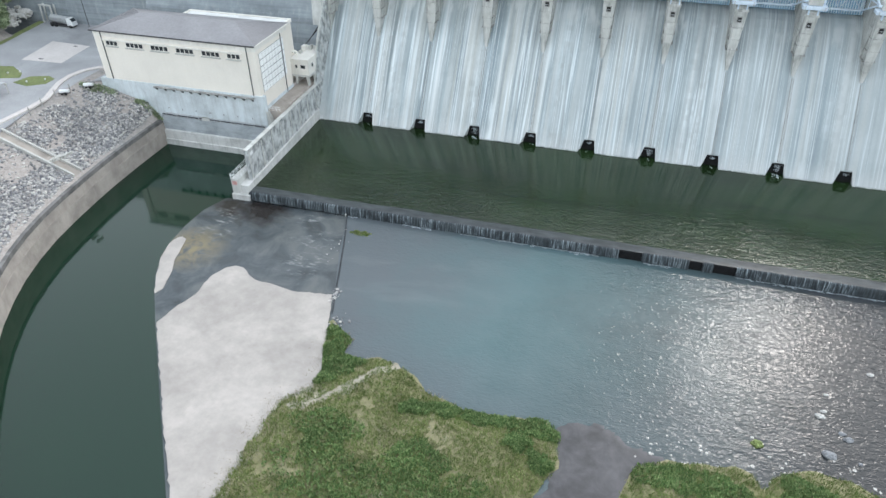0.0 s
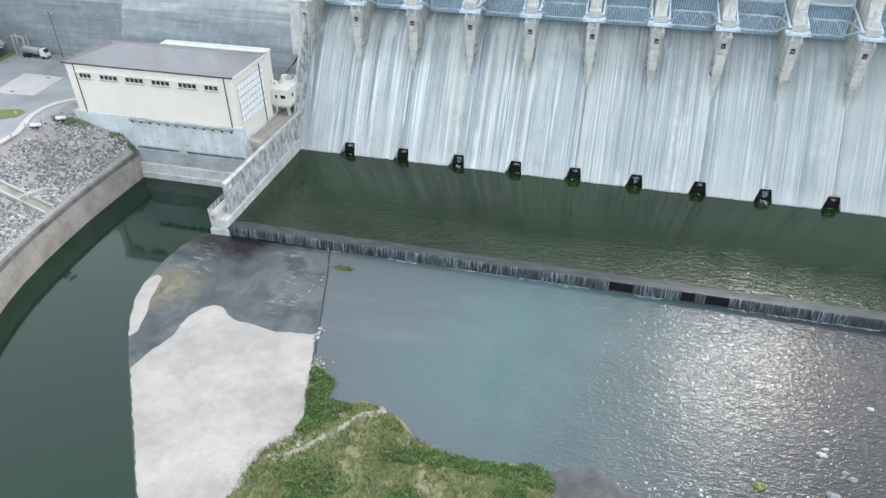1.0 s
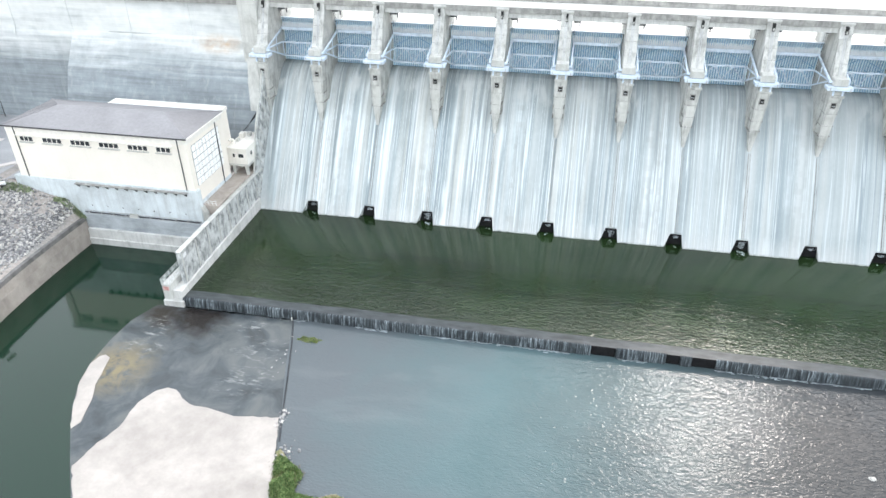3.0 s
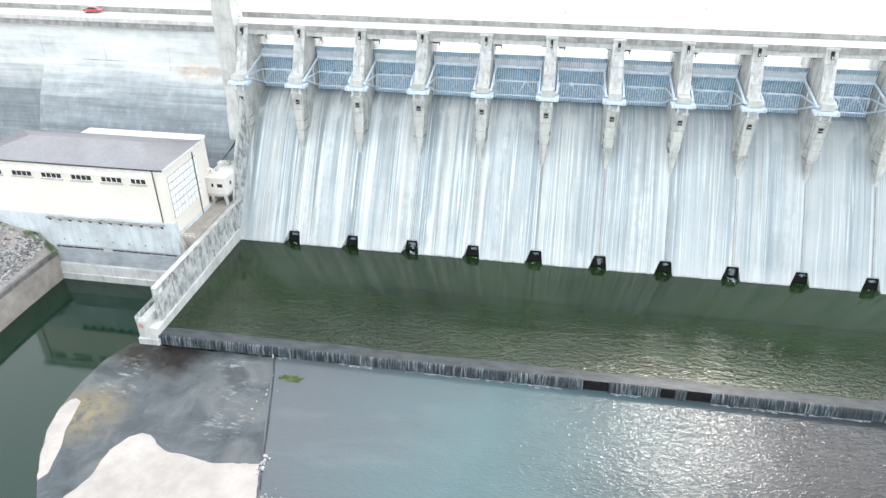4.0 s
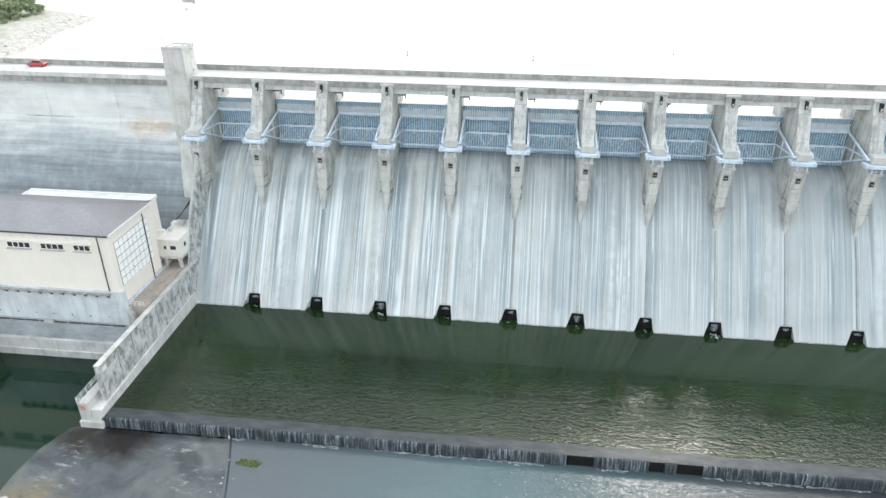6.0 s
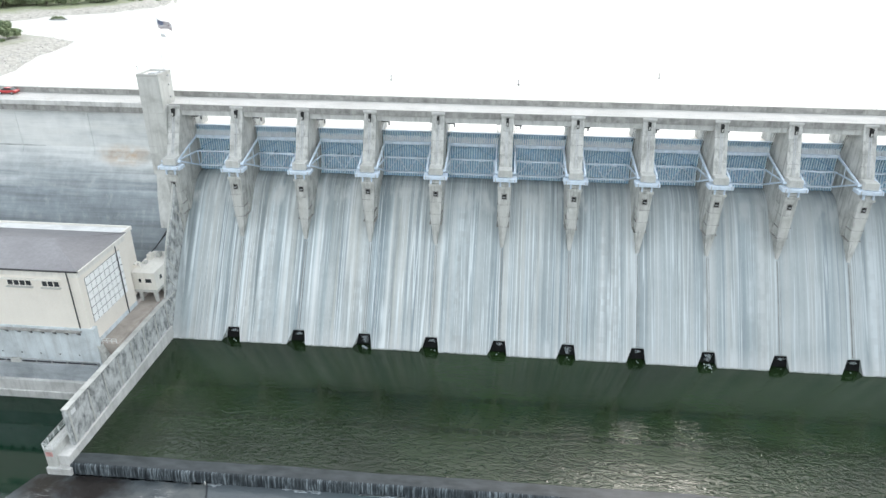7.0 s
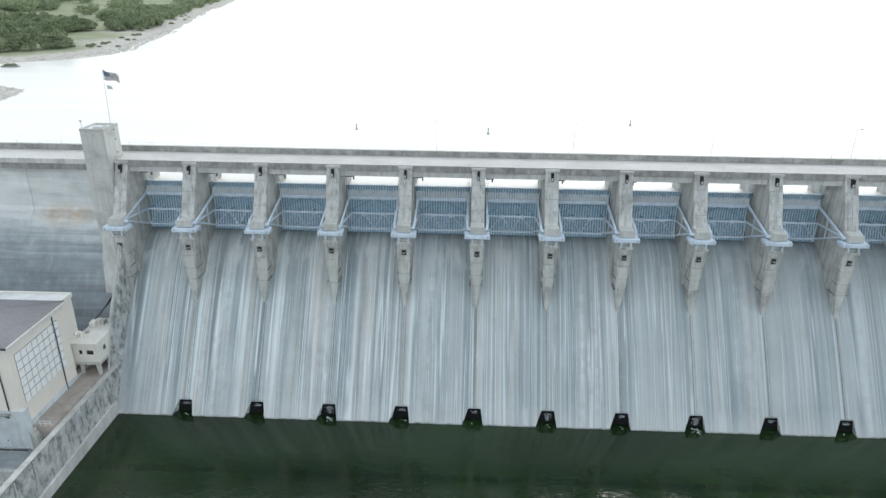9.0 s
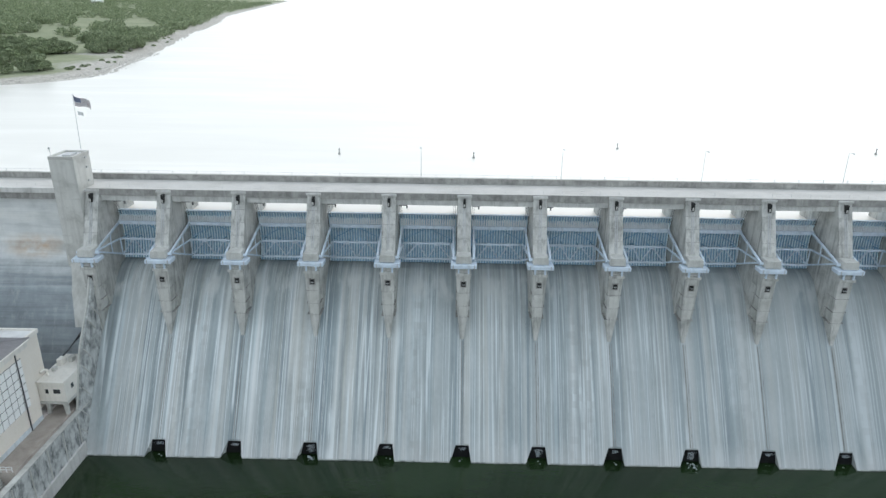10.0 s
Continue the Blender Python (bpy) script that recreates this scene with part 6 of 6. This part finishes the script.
def boulder(x, y, z, s, seed, label, mat=None, flat=0.6):
    bm = bmesh.new()
    bmesh.ops.create_icosphere(bm, subdivisions=3, radius=1)
    for v in bm.verts:
        n = 1 + 0.3 * noise.noise(v.co * 1.3 + Vector((seed * 7.1, 0, 0))) + 0.12 * noise.noise(v.co * 3.5 + Vector((seed, 3, 0)))
        v.co = Vector((v.co.x * s[0], v.co.y * s[1], v.co.z * s[0] * flat)) * n
    me = bpy.data.meshes.new("boulder")
    bm.to_mesh(me)
    bm.free()
    me.materials.append(mat or M["boulder"])
    ob = new("boulder", me)
    ob.location = (x, y, z)
    return tagged(ob, label, "boulder", "boulders in the pool")


boulder(114.4, -71.9, POOL, (0.75, 0.55), 1, "pale boulder standing out of the pool")
boulder(115.1, -70.7, POOL, (0.5, 0.3), 8, "small pale boulder beside a larger one")
boulder(123.8, -60.4, POOL, (0.55, 0.42), 2, "white boulder alone in the pool")
boulder(114.5, -79.3, POOL, (1.0, 0.75), 3, "mossy grey boulder near the island", M["rock"])
boulder(117.0, -74.6, POOL, (0.55, 0.4), 4, "grey boulder half under water", M["rock"])
boulder(117.8, -75.6, POOL, (0.75, 0.45), 5, "dark flat boulder half under water", M["rock"])
boulder(104.5, -80.0, POOL, (0.9, 0.8), 6, "boulder covered with green moss", surface("mossy_stone", (0.16, 0.2, 0.07), scale=1.5, dark=0.5, light=1.6))
boulder(103.9, -78.9, POOL, (0.3, 0.25), 7, "small pale stone in the pool")
boulder(96.4, -83.4, POOL, (0.3, 0.2), 9, "small pale stone in the pool")
boulder(91.6, -82.0, POOL, (0.22, 0.2), 10, "small pale stone in the pool")
boulder(116.0, -67.0, POOL, (0.4, 0.25), 11, "low pale stone awash in the pool")
boulder(118.6, -79.8, POOL, (0.35, 0.3), 12, "small grey stone in the pool", M["rock"])


def kerb_stone(r):
    u = r.rand()
    if u < 0.45:
        return (31.0 + r.normal(0, 0.35), -65.2 + r.normal(0, 1.2), POOL + 0.05)
    if u < 0.9:
        return (34.2 + r.normal(0, 0.8), -72.0 + r.normal(0, 1.0), POOL + 0.1)
    return (26 + r.uniform(-2.5, 1.0), -50 + r.uniform(-6, 6), POOL)


stones("edge_rubble", 110, kerb_stone, (0.08, 0.34), M["riprap"], "pale rubble along the kerb and island tip", 31)


def shoal_stone(r):
    x = r.uniform(86, 122)
    return (x, -84.0 + r.normal(0, 1.6) + (1.2 if x > 104 else 0), POOL - 0.05)


stones("shoal_pebbles", 130, shoal_stone, (0.06, 0.28), M["boulder"], "small pale stones in the shallows", 32)

solid("lawn", prism([(-96.6, -6), (-98.6, -6), (-101.6, 17), (-99.4, 17)], "z", YARD - 0.2, YARD + 0.14), M["lawn"], "narrow grass strip at the foot of the hillside", "lawn", kind="structure")


def crag(r):
    y = r.uniform(-3, 18)
    x = -101.5 - 0.155 * y - abs(r.normal(0, 3.0))
    return (x, y, bank_z(x, y))


stones("hillside_rocks", 160, crag, (0.4, 1.6), M["boulder"], "pale rock outcrop on the hillside above the yard", 41)


def scrub_spot(r):
    c = [(-49.5, -20.3, 2.2), (-52.5, -21.5, 2.0), (-36.6, -19.6, 1.2), (-39.5, -20.0, 1.4)][r.randint(4)]
    a, d = r.uniform(0, 6.28), math.sqrt(r.rand()) * c[2]
    x, y = c[0] + d * math.cos(a) * 1.5, min(-18.9, c[1] + d * math.sin(a) * 0.6)
    return (x, y, bank_z(x, y) + r.uniform(0, 0.7) * (1 - d / c[2]))


tufts("bank_scrub", 900, scrub_spot, (0.25, 0.6), M["oakleaf"], "dark scrub growing against the powerhouse wall", 42, blades=4, lean=0.8, wide=0.2)
fence_line = thing("yard_fence", (-56, -36, YARD), "sagging wire fence on thin posts along the yard edge", "fence")
for i, (x, y) in enumerate([(-55.6, -25), (-56.6, -29), (-56.2, -34), (-55.2, -39), (-54.0, -44.5)]):
    part("fence_post", box(x - 0.08, x + 0.08, y - 0.08, y + 0.08, YARD - 0.5, YARD + 1.7), M["parapet"], fence_line)

# ---- reservoir shore ----
SHORE = [(30, -150), (45, -100), (60, -80), (82, -84), (101, -89), (130, -95), (143, -98), (147, -106), (151, -118), (155, -150), (175, -180), (205, -160), (222, -155), (232, -141), (247, -130), (262, -122), (305, -129), (360, -142), (430, -157), (459, -163), (548, -188), (693, -227), (983, -292), (1313, -388), (1816, -490), (2864, -697), (6600, -1430)]


def shore_x(y):
    for (ya, xa), (yb, xb) in zip(SHORE, SHORE[1:]):
        if y <= yb:
            return xa + (xb - xa) * (y - ya) / (yb - ya)
    return SHORE[-1][1]


def land_z(x, y):
    d = shore_x(y) - x + 5 * noise.noise((x * 0.03, y * 0.03, 1)) + 1.5 * noise.noise((x * 0.15, y * 0.15, 2))
    z = LAKE - 0.25 + min(1.9, (0.08 if y > 225 else 0.13) * max(-6, d) + 0.22 * math.sin(d * 0.9 + 2 * noise.noise((x * 0.02, y * 0.02, 6))) * min(1, max(0, d / 4)))
    if d > 12:
        z += min(14, 0.02 * (d - 12)) + 0.8 * noise.noise((x * 0.02, y * 0.02, 8)) * min(1, (d - 12) / 30)
    return z


def shore_ground():
    m, t, b = start_mat("shore_ground", 0.95, 0, 0.15)
    vec = coords(t, vary=False, world_space=True)
    n1 = noise_tex(t, vec, 0.03, 6, 0.65, 0.4)
    n2 = noise_tex(t, vec, 0.5, 5, 0.7)
    grass = ramp(t, n1, [(0.35, (0.23, 0.265, 0.165)), (0.6, (0.31, 0.335, 0.22)), (0.75, (0.42, 0.42, 0.31))])
    sand = ramp(t, n2, [(0.3, (0.27, 0.255, 0.23)), (0.45, (0.45, 0.43, 0.39)), (0.62, (0.58, 0.56, 0.515)), (0.8, (0.68, 0.66, 0.61))])
    geo = t.nodes.new("ShaderNodeNewGeometry")
    sep = t.nodes.new("ShaderNodeSeparateXYZ")
    t.links.new(geo.outputs["Position"], sep.inputs[0])
    add = t.nodes.new("ShaderNodeMath")
    add.operation = "MULTIPLY_ADD"
    add.inputs[1].default_value = 2.2
    t.links.new(n1, add.inputs[0])
    t.links.new(sep.outputs[2], add.inputs[2])
    rng = t.nodes.new("ShaderNodeMapRange")
    rng.inputs["From Min"].default_value = LAKE + 2.75
    rng.inputs["From Max"].default_value = LAKE + 3.3
    t.links.new(add.outputs[0], rng.inputs[0])
    t.links.new(mix(t, rng.outputs[0], sand, grass), b.inputs["Base Color"])
    bump(t, b, n2, 0.8, 0.5)
    return m


M["shore"] = shore_ground()
ds = [-10, -5, -2, 0, 2, 4, 6, 9, 12, 16, 22, 30, 40, 55, 75, 100, 140, 200, 300, 450, 700, 1200, 2000, 3200]
ys_ = [32 + 4 * i for i in range(84)] + [368 + 14 * i for i in range(30)] + [790 + 60 * i for i in range(30)] + [2700, 3000, 3400, 4200, 5200, 6500]
solid("reservoir_shore", grid(ds, ys_, lambda d, y: (shore_x(y) - d, y, land_z(shore_x(y) - d, y))), M["shore"], "rocky reservoir shore with pale ledges and rough grass", "ground", kind="structure", smooth=True)


def shore_stone(r):
    y = r.uniform(60, 420)
    x = shore_x(y) - r.uniform(-1, 12)
    return (x, y, land_z(x, y))


stones("shore_rocks", 1500, shore_stone, (0.15, 0.6), M["boulder"], "pale ledge rocks along the reservoir shore", 33)


def leaf_cloud(rr, lumps, per, size, flat=0.75):
    """Loose leaf faces round the shells of several rounded lumps."""
    vs = []
    for c, rad in lumps:
        for _ in range(per):
            d = Vector(rr.normal(0, 1, 3)).normalized()
            d *= rad * (0.7 + 0.35 * rr.rand())
            d.z *= flat
            a, b_ = Vector(rr.normal(0, 1, 3)).normalized() * size, Vector(rr.normal(0, 1, 3)).normalized() * size
            p = Vector(c) + d
            vs += [tuple(p - a), tuple(p + a), tuple(p + b_)]
    return vs, [(i, i + 1, i + 2) for i in range(0, len(vs), 3)]


def make_tree(name, seed, h, spread, label):
    r = random.Random(seed)
    t = thing(name, (0, 0, 0), label, "tree", "trees on the reservoir shore")
    limbs = [tube((0, 0, -0.5), (0.15, 0.1, h * 0.35), 0.28, 0.2, 7)]
    lumps = [((0, 0, h * 0.68), spread * 0.52)]
    for i in range(8):
        a = i * 2 * math.pi / 8 + r.uniform(-.35, .35)
        k = r.uniform(.45, .72)
        e = (math.cos(a) * spread * k, math.sin(a) * spread * k, h * r.uniform(0.24, 0.62))
        limbs.append(tube((0.1, 0.1, h * r.uniform(.12, .3)), e, 0.13, 0.04, 5))
        lumps.append((e, spread * r.uniform(.26, .42)))
    for i in range(4):
        lumps.append(((r.uniform(-.35, .35) * spread, r.uniform(-.35, .35) * spread, h * r.uniform(0.72, 0.9)), spread * r.uniform(.24, .36)))
    part("trunk", join(*limbs), M["bark"], t)
    part("crown", leaf_cloud(np.random.RandomState(seed), lumps, 230, 0.5), M["oakleaf"], t)
    return t


def make_bush(seed, rad, label):
    rr = np.random.RandomState(seed)
    vs = []
    for _ in range(420):
        d = Vector(rr.normal(0, 1, 3)).normalized()
        d = Vector((d.x, d.y, abs(d.z) * 0.7)) * rad * (0.55 + 0.5 * rr.rand()) * (1 + 0.4 * noise.noise(d * 2 + Vector((seed, 0, 0))))
        a, b_ = Vector(rr.normal(0, 1, 3)).normalized() * 0.3, Vector(rr.normal(0, 1, 3)).normalized() * 0.3
        vs += [tuple(d - a), tuple(d + a), tuple(d + b_)]
    ob = new("bush", mesh_of("bush", (vs, [(i, i + 1, i + 2) for i in range(0, len(vs), 3)]), M["oakleaf"]))
    return tagged(ob, label, "bush", "bushes on the shore")


kinds = [make_tree("oak_tree", s, h, w, "grey-green rounded oak on the reservoir shore") for s, h, w in ((1, 7.6, 5.8), (2, 9.0, 6.6), (3, 6.6, 5.2), (4, 10.0, 7.2))]
FIELD = [(-300, 440), (-280, 483), (-316, 622), (-374, 790), (-275, 632), (-247, 616), (-397, 990), (-430, 890), (-395, 735), (-352, 592), (-360, 500)]
r = random.Random(77)
spots = []
cells = set()
tries = 0
while len(spots) < 2600 and tries < 60000:
    tries += 1
    y = r.uniform(225, 640) if r.random() < 0.4 else 600 + r.random() ** 1.6 * 2700
    d = (22 if y > 400 else 34) + r.random() ** 1.2 * (200 if y < 640 else 300 + 0.35 * y)
    x = shore_x(y) - d
    clump = noise.noise((x * 0.02, y * 0.014, 3)) + 0.5 * noise.noise((x * 0.06, y * 0.05, 5))
    if clump < (0.1 if y < 640 else 0.0) or (inside(x, y, FIELD) and r.random() < 0.99):
        continue
    if abs(x + 1040) < 50 and -120 < y - 2100 < 40:
        continue
    step = 7.0 if y < 640 else 13
    key = (round(x / step), round(y / step))
    if key in cells:
        continue
    cells.add(key)
    spots.append((x, y))
spots.sort(key=lambda p: (p[0] - 60) ** 2 + p[1] ** 2)
for i, (x, y) in enumerate(spots[:290]):
    m = pose(x, y, land_z(x, y) - 0.3, 0, 0, r.uniform(0, 360))
    src = kinds[i % 4]
    ob = src if i < 4 else copy_thing(src, m)
    if i < 4:
        ob.matrix_basis = m
far_v, far_f = [], []
rr = np.random.RandomState(9)
for x, y in spots[290:]:
    k = 1.0 if y < 700 else 1.5
    lumps = [((x + r.uniform(-4, 4) * k, y + r.uniform(-4, 4) * k, land_z(x, y) + r.uniform(2.0, 6.5)), r.uniform(2.6, 4.6) * k) for _ in range(5)]
    v, f = leaf_cloud(rr, lumps, 60 if y < 900 else 30, 0.85 * k)
    n = len(far_v)
    far_v += v
    far_f += [tuple(i + n for i in q) for q in f]
solid("far_woods", (far_v, far_f), M["oakleaf"], "grey-green oak woods rolling back from the reservoir", "woods", kind="stuff")
hz = land_z(-1040, 2100)
house = thing("house", (-1040, 2100, hz), "long low white house among the far woods", "house")
part("wall", box(-1058, -1026, 2100, 2112, hz - 2, hz + 6), M["whitepaint"], house)
part("roof", prism([(2098, hz + 6), (2106, hz + 11), (2114, hz + 6)], "x", -1060, -1024), M["whiteroof"], house)
for i in range(5):
    part("window", box(-1055 + i * 6, -1052 + i * 6, 2099.8, 2100.2, hz + 1, hz + 4), M["glass"], house)
bush_kinds = [make_bush(s, w, "low dark bush on the pale shore ledge") for s, w in ((5, 1.5), (6, 2.1), (7, 1.2))]
bspots = [(-150, 282), (-147, 279), (-144, 283), (-151, 290), (-156, 276), (-120, 128), (-124, 120), (-118, 112), (-128, 132), (-170, 262), (-150, 300), (-152, 310), (-150, 330)] + [(shore_x(y) - r.uniform(10, 22), y) for y in [r.uniform(270, 620) for _ in range(12)]]
for i, (x, y) in enumerate(bspots):
    m = pose(x, y, land_z(x, y), 0, 0, r.uniform(0, 360))
    if i < 3:
        bush_kinds[i].matrix_basis = m
    else:
        copy_thing(bush_kinds[i % 3], m)
for i, (x, y, s) in enumerate([(-103.5, 4, 2), (-106, 0, 3), (-108, 9, 1), (-104, -5, 0), (-112, 3, 3), (-111, -4, 2)]):
    copy_thing(kinds[s], pose(x, y, bank_z(x, y) - 0.3, 0, 0, 70 * i))

for i, (x, y, s) in enumerate([(-121, 121, 2), (-126, 129, 0), (-123, 136, 2), (-130, 122, 1)]):
    copy_thing(kinds[s], pose(x, y, land_z(x, y) - 0.3, 0, 0, 50 * i))
boulder(-147.0, 206.0, LAKE - 0.3, (4.2, 2.6), 15, "low rock islet near the reservoir shore", M["rock"], flat=0.25)
copy_thing(bush_kinds[1], pose(-148.0, 206.0, LAKE + 0.3, 0, 0, 20))
copy_thing(bush_kinds[1], pose(-145.5, 206.5, LAKE + 0.2, 0, 0, 130))

for i, (x, y) in enumerate([(74.5, 81.7), (118.4, 96.8), (194.7, 94.1), (36, 84)]):
    b = thing("buoy", (x, y, LAKE), "small dark marker buoy floating on the reservoir", "buoy", "buoys on the reservoir")
    part("float", lathe([(0.05, -0.4), (0.4, -0.2), (0.4, 0.25), (0.12, 0.5)], (x, y, LAKE), 10), M["parapet"], b)
    part("mast", lathe([(0.12, 0.5), (0.1, 1.3), (0.18, 1.32), (0.16, 1.7)], (x, y, LAKE), 8), M["darksteel"], b)

# ---- red car on the crest road ----
CX, CY = -43.4, 25.2
car = thing("car", (CX, CY, ROAD), "small red saloon car on the crest road", "car")
part("body", prism([(CX - 2.2, ROAD + 0.35), (CX - 2.25, ROAD + 0.75), (CX - 1.2, ROAD + 0.92), (CX + 1.5, ROAD + 0.98), (CX + 2.2, ROAD + 0.85), (CX + 2.2, ROAD + 0.35)], "y", CY - 0.88, CY + 0.88), M["red"], car, bevel=0.08)
cabin = part("cabin", prism([(CX - 1.25, ROAD + 0.9), (CX - 0.5, ROAD + 1.42), (CX + 0.9, ROAD + 1.42), (CX + 1.7, ROAD + 0.95)], "y", CY - 0.72, CY + 0.72), M["glass"], car)
part("roof_panel", box(CX - 0.5, CX + 0.85, CY - 0.7, CY + 0.7, ROAD + 1.4, ROAD + 1.46), M["red"], cabin)
for x in (CX - 1.4, CX + 1.35):
    for y in (CY - 0.9, CY + 0.68):
        w = part("wheel", tube((x, y, ROAD + 0.32), (x, y + 0.22, ROAD + 0.32), 0.32, n=14), M["rubber"], car)
        part("rim", tube((x, y - 0.01, ROAD + 0.32), (x, y + 0.23, ROAD + 0.32), 0.19, n=10), M["steel"], w)
for y in (CY - 0.65, CY + 0.45):
    part("headlight", box(CX - 2.28, CX - 2.2, y, y + 0.25, ROAD + 0.6, ROAD + 0.74), M["whitepaint"], car)
# right-hand end of the spillway
solid("east_abutment", prism([(-40, -7), (-40, 12), (0, 14), (14, 36), (19, 47.4), (33, 47.4), (33, -7)], "x", END_X, END_X + 30), M["pier"], "grey concrete abutment at the far end of the spillway", "wall", kind="structure")

# added glowing sheet that stands in for pale sky past the lake's end
haze = bpy.data.materials.new("glowing_sky_sheet")
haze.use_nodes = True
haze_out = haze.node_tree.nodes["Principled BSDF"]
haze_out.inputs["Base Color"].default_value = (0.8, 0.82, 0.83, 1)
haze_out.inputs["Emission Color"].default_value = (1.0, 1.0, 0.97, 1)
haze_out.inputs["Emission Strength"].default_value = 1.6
solid("backdrop", grid([-5200, 5200], [20, 260], lambda x, z: (x, 6590, z)), haze, "added glowing sheet standing in for pale sky over the far lake", "backdrop", kind="structure")
